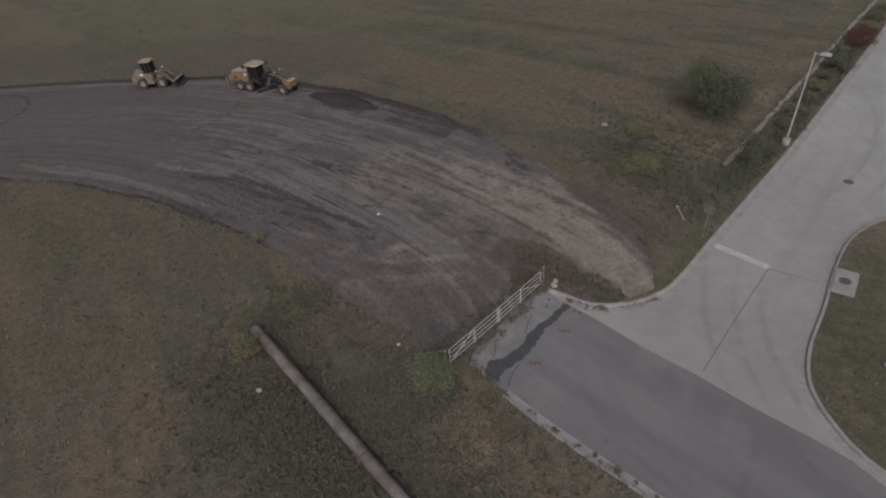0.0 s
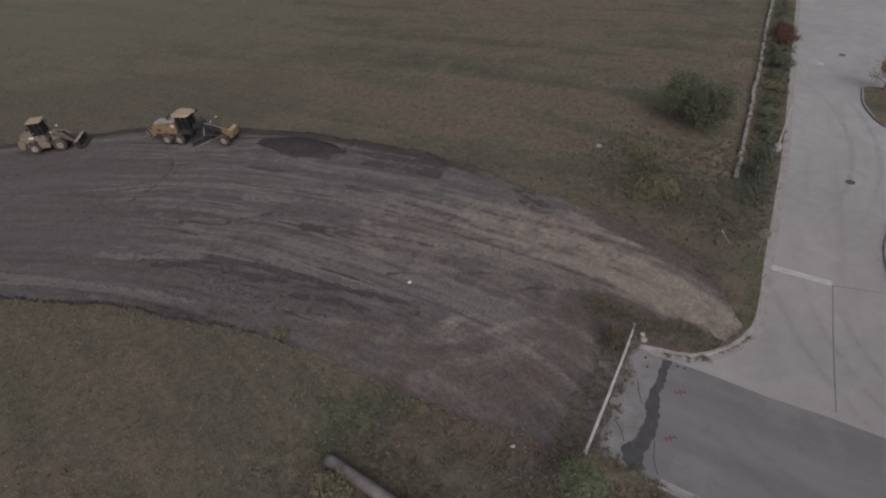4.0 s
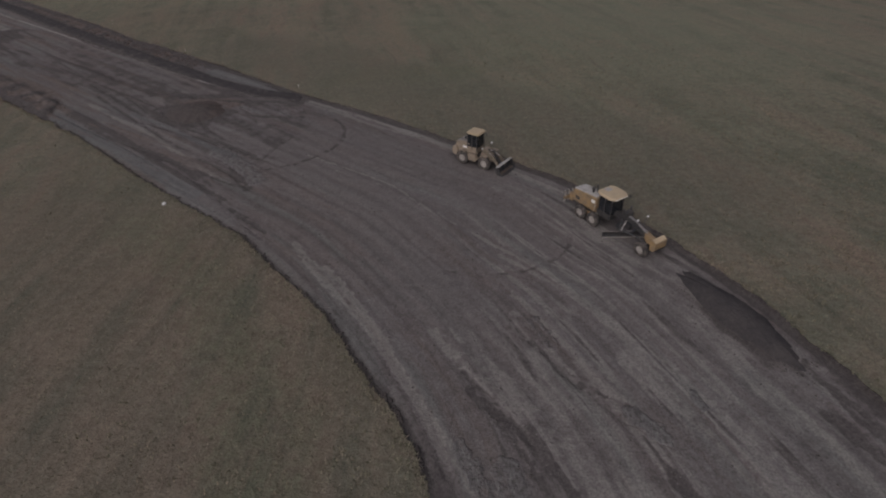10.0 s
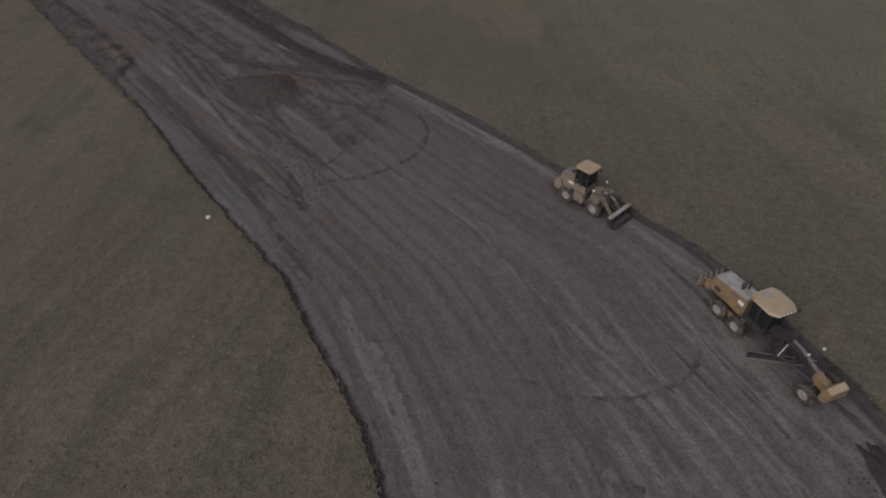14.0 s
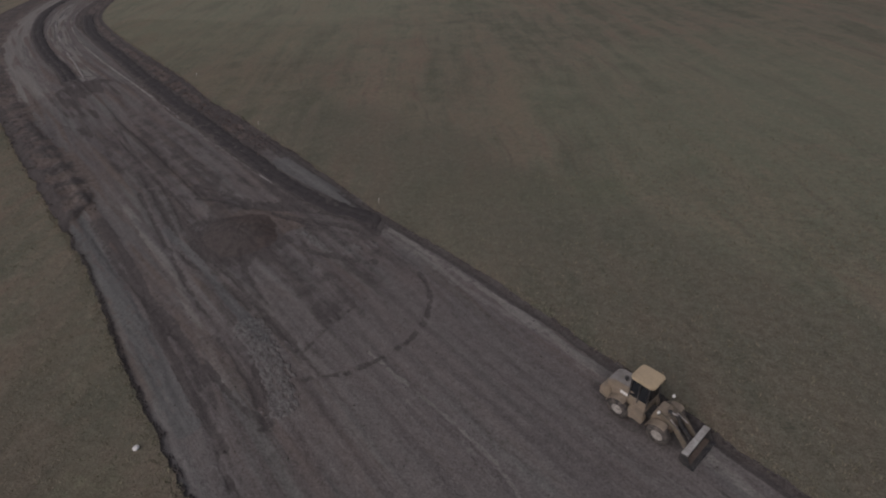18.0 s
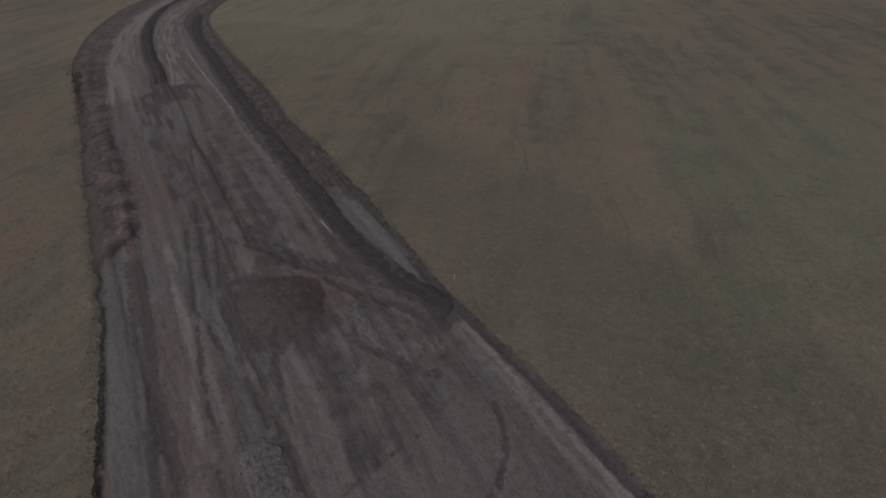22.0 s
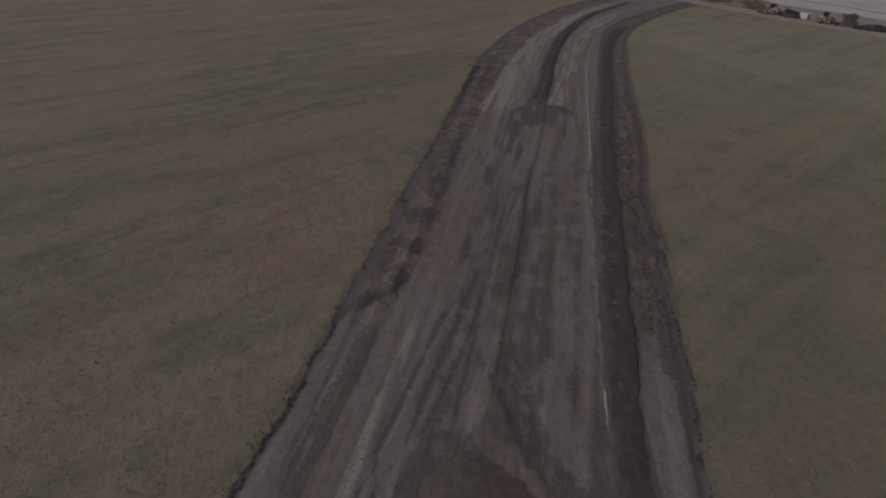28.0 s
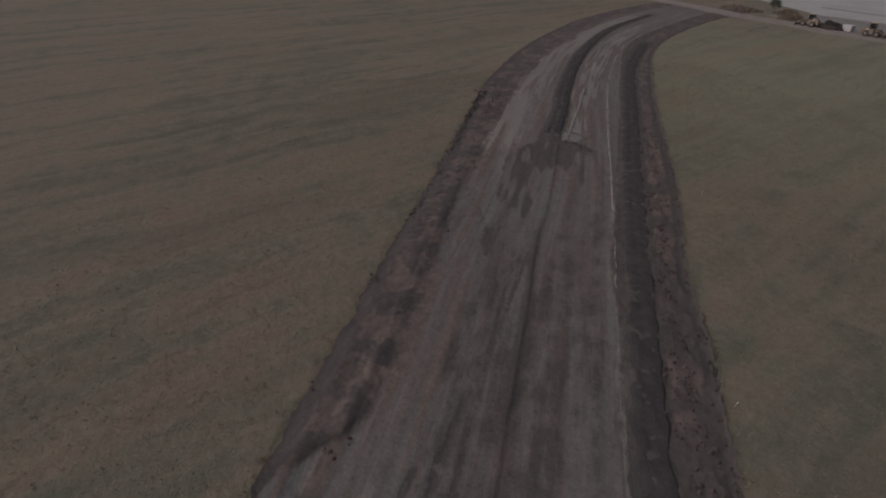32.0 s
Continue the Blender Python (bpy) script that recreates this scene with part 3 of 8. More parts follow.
def prism(outline, depth, m=None, bevel=0.0, bm=None):
    """A plate: outline of (x, z) points, its depth along y, about y = 0."""
    own = bmesh.new()
    f = own.faces.new([own.verts.new((x, -depth / 2, z)) for x, z in outline])
    r = bmesh.ops.extrude_face_region(own, geom=[f])
    bmesh.ops.translate(own, vec=(0, depth, 0), verts=[v for v in r["geom"] if isinstance(v, bmesh.types.BMVert)])
    bmesh.ops.recalc_face_normals(own, faces=own.faces[:])
    if bevel:
        bmesh.ops.bevel(own, geom=own.edges[:], offset=bevel, segments=2, affect="EDGES")
    return joined(own, m, bm)


def slab(points, z0, z1, bm=None):
    """A flat body over an outline on the ground."""
    own = bmesh.new()
    f = own.faces.new([own.verts.new((x, y, z0)) for x, y in points])
    r = bmesh.ops.extrude_face_region(own, geom=[f])
    bmesh.ops.translate(own, vec=(0, 0, z1 - z0), verts=[v for v in r["geom"] if isinstance(v, bmesh.types.BMVert)])
    bmesh.ops.recalc_face_normals(own, faces=own.faces[:])
    return joined(own, None, bm)


def spline(points, step=1.0):
    """A smooth line through points, in steps of about that length."""
    p = [np.array(q, float) for q in points]
    p = [2 * p[0] - p[1], *p, 2 * p[-1] - p[-2]]
    out = []
    for a, b, c, d in zip(p, p[1:], p[2:], p[3:]):
        n = max(1, int(round(np.linalg.norm(c - b) / step)))
        for k in range(n):
            t = k / n
            out.append(0.5 * (2 * b + (c - a) * t + (2 * a - 5 * b + 4 * c - d) * t * t + (3 * b - a - 3 * c + d) * t**3))
    return np.array([*out, p[-2]])


def inside(x, y, poly):
    """Which of the points lie in the polygon."""
    px, py = np.array(poly).T
    hit = np.zeros(x.shape, bool)
    for x1, y1, x2, y2 in zip(px, py, np.roll(px, -1), np.roll(py, -1)):
        cross = (y1 > y) != (y2 > y)
        hit ^= cross & (x < (x2 - x1) * (y - y1) / (y2 - y1 + 1e-12) + x1)
    return hit


def near_line(x, y, line):
    """The distance of the points from a line of points."""
    best = np.full(x.shape, 1e9)
    for (x1, y1), (x2, y2) in zip(line, line[1:]):
        dx, dy = x2 - x1, y2 - y1
        k = np.clip(((x - x1) * dx + (y - y1) * dy) / (dx * dx + dy * dy + 1e-9), 0, 1)
        best = np.minimum(best, np.hypot(x - x1 - k * dx, y - y1 - k * dy))
    return best


def rough(x, y, scale, seed=0.0):
    """A smooth noise of plan places, about -1 to 1."""
    return np.array([noise.noise((a * scale, b * scale, seed)) for a, b in zip(np.ravel(x), np.ravel(y))]).reshape(np.shape(x))


def soft_step(d, w, fade):
    """1 where d is under w, falling to 0 over fade."""
    return np.clip((w + fade - d) / fade, 0, 1)


# ---- the ground: scraped way, streets, field ----
LEFT_EDGE = [(11.8, -10.1), (8.4, -4.2), (5, 3.5), (1.6, 10.2), (-2.2, 15.2), (-5.3, 19.7), (-9.2, 23.7), (-13.2, 28), (-19.2, 32.6), (-24.1, 36.4),
             (-30.4, 39.8), (-39.8, 45), (-46, 48.7), (-53.2, 53), (-60, 56.6), (-67, 60), (-74.3, 63.8), (-81, 67.1), (-89, 71.2), (-98, 76),
             (-108, 81), (-117, 85.4), (-130, 91.8), (-143.5, 98.8), (-157, 107.3), (-171, 117), (-185, 128.5), (-200, 142.5), (-210, 153), (-228, 178), (-240, 200)]
RIGHT_EDGE = [(25.6, -10.7), (29.6, -4.4), (28.8, 2.6), (26.9, 9.8), (26.1, 15.5), (24.6, 20.8), (21.8, 27), (17.4, 34.8), (12.8, 40.8), (5.6, 48.8),
              (-1, 53.2), (-10, 58.8), (-20.3, 64.8), (-31.8, 70.5), (-40, 75.4), (-49.2, 81), (-58.5, 86.1), (-66, 90.4), (-76, 95.6), (-86.5, 102.4),
              (-97, 108.5), (-109, 115.3), (-120.5, 121.8), (-136, 131), (-149, 139.3), (-160, 147), (-171, 157), (-183, 171), (-193, 185), (-204, 203), (-212, 220)]


def stations(points, per=38):
    """The same number of steps between every two points, so that the two edges stay paired."""
    p = [np.array(q, float) for q in points]
    p = [2 * p[0] - p[1], *p, 2 * p[-1] - p[-2]]
    out = []
    for a, b, c, d in zip(p, p[1:], p[2:], p[3:]):
        for k in range(per):
            t = k / per
            out.append(0.5 * (2 * b + (c - a) * t + (2 * a - 5 * b + 4 * c - d) * t * t + (3 * b - a - 3 * c + d) * t**3))
    return np.array([*out, p[-2]])


lefts, rights = stations(LEFT_EDGE), stations(RIGHT_EDGE)
n_rows = len(lefts)
along = np.r_[0, np.cumsum(np.linalg.norm(np.diff((lefts + rights) / 2, axis=0), axis=1))]
even_left, even_right = lefts.copy(), rights.copy()
# ragged edges
for edge, seed in ((lefts, 3.0), (rights, 9.0)):
    side = np.gradient(edge, axis=0)
    side = np.stack([-side[:, 1], side[:, 0]], 1) / np.linalg.norm(side, axis=1)[:, None]
    wob = np.array([0.35 * noise.noise((s * 0.35, seed, 0)) + 0.22 * noise.noise((s * 1.3, seed, 5)) for s in along])
    edge += side * wob[:, None]

WHITE_LINE = spline([(-46.4, 72.8), (-59, 79.1), (-68.5, 84.1), (-82, 91.6), (-97.5, 100), (-119.5, 111.8), (-143.5, 125.8), (-172.3, 147), (-197, 176)], 4)
DARK_STRIP = spline([(-31.3, 67.4), (-32, 69.3), (-34.2, 70), (-37.3, 70.6), (-40.3, 71.6), (-47, 74.4), (-54, 78.3), (-60.7, 81.9), (-66.1, 85), (-76.9, 91.1), (-86.3, 96.5), (-99, 103.8), (-117, 114.6), (-147, 132.6), (-172, 152)], 2)
DARK_MID = spline([(-111, 97.5), (-123, 105), (-137.4, 112.7), (-165, 130.5), (-192, 153.5), (-214, 181)], 4)
PALE_MID = spline([(-111, 100.5), (-125, 109.5), (-140, 119), (-170, 140), (-195, 164.5)], 4)
PALE_LEFT = spline([(-104, 85), (-113.5, 90.4), (-135.7, 102.7), (-161, 120), (-185.6, 142.6), (-210, 172)], 4)
LEFT_ROW = spline([(-63, 59.6), (-70, 63), (-77, 66.6), (-85, 71), (-96, 76.6), (-108, 83), (-118, 88), (-140, 99)], 4)
SPOIL = spline([(-53, 81.6), (-58, 84.3), (-67, 89.2), (-80, 96.2), (-92, 103.6), (-105, 111), (-120, 120)], 4)
# wheel tracks and blade marks: a line, its half width and its depth of tone
GROOVES_FAR = [([(-115, 100), (-112, 102.4), (-109.3, 102.8)], 0.25, 0.9),
               ([(-92, 80.6), (-82, 79), (-70, 71.5)], 0.2, 0.6),
               ([(-66.5, 76), (-63.6, 73.4)], 0.2, 0.8),
               ([(-83, 81.5), (-71.4, 75.1), (-64.9, 71.6), (-60.7, 69.3), (-54.9, 65.5), (-50, 61.8)], 0.1, 1.0),
               ([(-54.5, 68.9), (-50.8, 69.4), (-47.5, 69)], 0.4, 0.9),
               ([(-58, 70.5), (-52, 69.9), (-46, 68.2), (-40.6, 67.4), (-36, 67.2)], 0.25, 1.2),
               ([(-66.5, 71.7), (-54.9, 64.1), (-46, 57.9), (-40.3, 55.9), (-32.6, 52.6), (-26.3, 49.2)], 0.3, 1.0)]
GROOVES_BEYOND_HEAP = [([(-57.8, 57.6), (-46.2, 51.6), (-39.3, 47.6), (-33, 43.6)], 0.05, 0.7),
                       ([(-61.2, 66.6), (-51.7, 60.3), (-43.9, 55.2), (-35.7, 50.1), (-29.4, 46.5), (-27, 44.4)], 0.2, 0.9),
                       ([(-61.8, 59.7), (-51.9, 54.8), (-43, 51.3), (-35.8, 47.5), (-28, 41.6), (-22, 37)], 0.45, 0.8),
                       ([(-46, 68.4), (-41, 69.4), (-37.7, 69.7), (-33.5, 69.7), (-31.4, 68.4)], 0.9, 1.5),
                       ([(-40, 58.5), (-36.5, 56), (-33, 53.4)], 0.3, 0.6),
                       ([(-39, 66), (-34.8, 61.7), (-33, 59.5)], 0.2, 0.6)]
GROOVES_AT_HEAP = [([(-31.5, 49.6), (-29, 46.8), (-27, 44.6)], 0.8, 0.75),
                   ([(-28.4, 50.6), (-28, 54.4), (-26.8, 58.2)], 0.08, 0.7),
                   ([(-27, 48.6), (-24.3, 50), (-22.6, 52.2), (-21.4, 54.6), (-21.2, 57.3), (-22.2, 60.4), (-24, 62.4)], 0.18, 0.95),
                   ([(-7.4, 31.6), (-5.1, 32), (-2.7, 33.6)], 0.05, 0.6),
                   ([(-4.8, 34), (-0.9, 34.1), (1.8, 35.2), (4.3, 37.6), (4.9, 39.8)], 0.14, 0.7),
                   ([(-4, 37.9), (0.3, 29.6), (4.3, 24.7), (7.9, 21.4)], 0.12, 0.55)]
GROOVES_NEAR = [([(-2, 24), (2, 20.1), (4.7, 15.3), (6.9, 11.6), (10.1, 8)], 0.15, 0.6),
                ([(9.3, 19), (12.1, 15.3), (14.9, 11.7), (16.4, 9)], 0.25, 0.75),
                ([(16.8, 14.3), (18.4, 10.4), (20, 7.6), (20.8, 5.5)], 0.15, 0.8),
                ([(19.4, 24), (21.2, 20.5), (23, 17.2)], 0.7, 0.75),
                ([(25.4, 8.6), (25.4, 5.2)], 0.4, 0.7)]

# marks on the way: kind, half width, strength and line
# (sand, dark, pale, brown, crust, slab, plain, green)
MARKS_SAND = [("sand", 1.7, 1.0, [(24.6, -9.9), (24.5, -7.2), (24.6, -3.6), (24.8, 0.4)]), ("sand", 0.9, 0.7, [(26.4, -8), (26.8, -4), (27.4, 0), (27.4, 3.4)]),
              ("sand", 2.6, 0.7, [(24.6, -5), (23.9, 0), (22.6, 5), (21, 9)]), ("sand", 5.0, 0.42, [(23, 0), (20, 6), (16.5, 12)]),
              ("sand", 0.22, 0.7, [(8, 3.7), (10.5, 1.2), (13.9, -0.6), (17.5, -2)]), ("sand", 0.3, 0.7, [(8.1, -0.3), (11.5, -1.6), (15.1, -3.1)]),
              ("sand", 0.25, 0.7, [(6.9, 6.7), (8.4, 4.6), (11, 2.4), (14.5, 0.8)])]
MARKS_SAND_EDGE = [("sand", 1.4, 0.7, [(24.8, 0), (24.2, 4.6), (22.4, 8)]), ("sand", 1.2, 1.2, [(25.1, -9.8), (25.1, -7.5), (24.7, -4.1)]),
                   ("sand", 0.6, 1.1, [(27.2, -6.4), (28.2, -4.4), (28.9, -2.2)]), ("sand", 0.5, 1.0, [(27.6, -1.4), (29.2, -1.5)]),
                   ("sand", 0.5, 0.9, [(27.4, 2.3), (28.2, 0.8)]), ("sand", 0.5, 0.8, [(28.6, -7.6), (27.3, -8.8)]),
                   ("dark", 0.22, 0.9, [(16.6, 1.6), (18.9, 0.2), (20.7, -1.8), (21.9, -3.6)])]
MARKS_GATE = [("green", 0.8, 1.0, [(20.4, -3.3), (21.4, -5.4), (22.0, -8.0), (23.0, -10.3)]), ("sand", 0.4, 0.6, [(8.2, -0.5), (9.9, -3.0)]),
              ("sand", 0.5, 0.6, [(12.2, -2.7), (13.9, -2.7)]), ("sand", 0.3, 0.55, [(7.3, 2.4), (8.8, 0.9)]),
              ("sand", 0.12, 0.6, [(8.5, 3.6), (10.2, 1.8), (13.0, 0.6), (16.8, 0.4)])]
MARKS_BEND = [("pale", 1.1, 0.62, [(-4, 27), (1.5, 22), (6, 16.4), (10.6, 10.4)]), ("pale", 0.6, 0.6, [(-6, 22), (-1.5, 18), (3, 12.6), (6.6, 7.4)]),
              ("pale", 0.16, 0.9, [(-1, 36.6), (3.3, 33.7), (9.1, 27.7), (13.9, 20.6), (18.1, 10.9), (21.8, 4.4)]), ("pale", 0.3, 0.8, [(2.5, 27.2), (7.7, 22.9), (10.2, 18.8)]),
              ("pale", 0.25, 0.8, [(12.3, 14.5), (15.6, 9.6), (17.9, 5.8)]), ("dark", 0.35, 0.6, [(5.1, 10.1), (7.7, 6.8), (11.1, 3.9)]),
              ("dark", 0.16, 0.75, [(12, 8.7), (15.3, 5.6), (18.7, 2.4)])]
MARKS_BEND_LINES = [("dark", 0.16, 0.8, [(19.7, 4.9), (18.2, 3.4)]), ("dark", 0.25, 0.7, [(26.5, 11.3), (26.3, 8.6), (25.8, 6.1)]),
                    ("crust", 0.9, 0.65, [(1.4, 17.6), (3.0, 14.5), (4.6, 11.6)]), ("dark", 0.3, 0.9, [(-1.4, 22.5), (2.2, 19.7), (4.3, 17.4), (6.5, 13.8), (8.8, 9.4), (11.9, 4.3)]),
                    ("dark", 0.3, 0.8, [(5.5, 11.5), (7.8, 8.7), (9.6, 4.6)]), ("pale", 0.45, 0.9, [(-14.6, 32.8), (-9.1, 27.0), (-5.4, 22.5), (-1.8, 17.6)]),
                    ("pale", 0.12, 0.8, [(-23.7, 52.3), (-13.3, 47.2), (-7.9, 42.8), (2.9, 34.8)])]
MARKS_BEND_PALE = [("pale", 0.28, 0.8, [(2.9, 35.1), (9.5, 27.6), (11.5, 25.1)]), ("pale", 0.35, 0.8, [(0.7, 29.9), (3.4, 27.4)]),
                   ("pale", 0.25, 0.8, [(2.8, 26.7), (6.4, 23.3)]), ("pale", 1.8, 0.62, [(9.3, 26.4), (17.4, 16.2), (21.6, 9.7), (24.1, 3.8)]),
                   ("pale", 1.0, 0.6, [(10, 19), (15, 11.6), (19.5, 4.6), (22, 1)])]
MARKS_BEND_DARK = [("dark", 0.25, 0.6, [(1.4, 19.8), (4.9, 14.2), (7.7, 10.5)]), ("dark", 0.12, 0.7, [(3.9, 24.8), (7.9, 21.8), (10.7, 17.7), (14.6, 14.5), (17.2, 10.5), (19.7, 6.9)]),
                   ("dark", 0.18, 0.7, [(16.1, 15.2), (18.0, 11.6), (20.1, 8.0)]), ("dark", 1.3, 0.62, [(20.4, 28.0), (21.9, 22.2), (23.7, 18.0)]),
                   ("dark", 0.4, 0.65, [(14.4, 38.4), (20.2, 29.5), (25.2, 20.4), (26.8, 14.6), (26.6, 8.7), (26.0, 5.5)]), ("crust", 0.6, 0.6, [(-1.5, 18.6), (1.6, 14.7), (4.0, 12.0)]),
                   ("crust", 0.45, 0.9, [(2.2, 29.2), (3.4, 27.2)]), ("crust", 0.7, 1.0, [(8.0, 22.3), (9.9, 20.9)]), ("crust", 0.3, 0.9, [(11.9, 24.4), (12.2, 23.3)])]
MARKS_CURVE = [("pale", 1.1, 0.52, [(-0.6, 35.1), (5.7, 25.5), (10.2, 19.1), (14.9, 14.1)]), ("dark", 0.25, 0.75, [(2.2, 27.3), (4.8, 24.4), (8.2, 22.7)]),
               ("dark", 0.25, 0.75, [(9.8, 19.1), (12.0, 16.1), (13.1, 14.0)]), ("dark", 0.25, 0.75, [(-0.1, 21.8), (3.3, 17.0), (6.0, 13.3)]),
               # the wide dark band is painted shade inside the left edge
               ("dark", 0.5, 0.6, [(-12.3, 27.9), (-6.8, 21.7), (-2.6, 16.9), (0.2, 13.5)]), ("plain", 2.4, 0.75, [(-17.8, 47.8), (-4.9, 30.6), (2.1, 21.3), (6.3, 14.9)]),
               ("plain", 3.0, 1.0, [(-24, 57), (-12.8, 52.5), (-5.4, 48.5), (2.8, 42.1), (9.7, 34.8), (13.4, 30.6)]), ("plain", 2.6, 0.8, [(-30, 55), (-20, 49), (-9, 41.6)]),
               ("pale", 0.4, 0.8, [(-18.3, 35.8), (-15.0, 32.4), (-11.2, 29.2), (-6.8, 25.2)]), ("pale", 0.2, 0.5, [(-19.3, 49.2), (-16.4, 47.7)])]
MARKS_MACHINES = [("pale", 0.22, 0.5, [(-14.7, 47.4), (-11.9, 45.4)]), ("pale", 0.22, 0.5, [(-9.4, 43.9), (-7.0, 41.8)]), ("pale", 0.25, 0.5, [(-3.4, 41.1), (0, 37.7)]),
                  ("pale", 0.4, 0.7, [(-29.6, 68.2), (-21.8, 64.0), (-14.6, 60.0), (-8.2, 56.0)]), ("pale", 0.25, 0.7, [(-0.7, 51.0), (4.5, 47.4)]),
                  ("crust", 1.1, 1.0, [(-34.0, 52.0), (-29.8, 48.8), (-27.0, 46.0)]), ("dark", 0.16, 0.9, [(-41.3, 57.6), (-32.4, 52.8), (-27.1, 50.0)]),
                  ("dark", 0.3, 0.9, [(-61.5, 60.3), (-50.4, 54.6), (-40.9, 49.9), (-36.4, 48.1), (-28.8, 44.9), (-26.9, 44.7)])]
MARKS_HEAP = [("slab", 0.85, 0.8, [(-62.5, 59.6), (-51.6, 53.7), (-41.2, 47.9), (-31.8, 42.6)]), ("brown", 0.8, 0.45, [(-50.5, 55.9), (-38.4, 49.8), (-30.8, 46.4)]),
              ("slab", 0.4, 0.9, [(-52.0, 61.2), (-43.9, 57.4), (-38.1, 54.2), (-32.0, 51.0)]), ("dark", 0.2, 0.8, [(-57.3, 65.3), (-43.1, 58.3), (-36.7, 55.1), (-29.4, 51.3)]),
              ("dark", 0.22, 0.8, [(-56.6, 69.8), (-47.8, 68.3), (-39.6, 66.8), (-31.7, 66.1)]), ("dark", 0.3, 0.9, [(-38.4, 69.2), (-35.6, 69.1), (-32.4, 68.8)]), ("dark", 0.85, 1.1, [(-34.6, 69.4), (-32.6, 69), (-31.4, 67.6)]),
              ("slab", 1.05, 1.1, [(-50.2, 78.8), (-45, 76.1), (-38.4, 73.1), (-34.6, 71.7)]), ("crust", 0.8, 0.55, [(-38.5, 65.0), (-33.0, 63.6), (-30.2, 65.2)]), ("dark", 0.3, 0.9, [(-35.0, 62.4), (-31.5, 62.4), (-28.6, 62.7)])]
MARKS_FAR = [("dark", 0.12, 0.8, [(-82.0, 82.4), (-71.6, 75.6), (-63.4, 71), (-56.0, 67), (-49.2, 63.4)]), ("dark", 0.25, 0.9, [(-53.7, 67.8), (-49.7, 67.6), (-46.4, 67.5)]),
             ("dark", 0.4, 0.9, [(-39.1, 67.2), (-35.0, 67.5), (-31.9, 67.2)]), ("pale", 0.25, 0.6, [(-64.2, 71.3), (-58.1, 68.1), (-52.8, 65.4)]),
             ("pale", 0.25, 0.6, [(-52.6, 81.5), (-59.5, 85.5), (-82, 98.5), (-95, 106.3), (-110, 114.5)]), ("plain", 2.6, 0.3, [(-100, 92), (-80, 82), (-64, 74)]),
             ("pale", 1.3, 0.5, [(-190, 150), (-163, 126), (-137, 107.6), (-116, 95.4), (-108, 90.8)])]


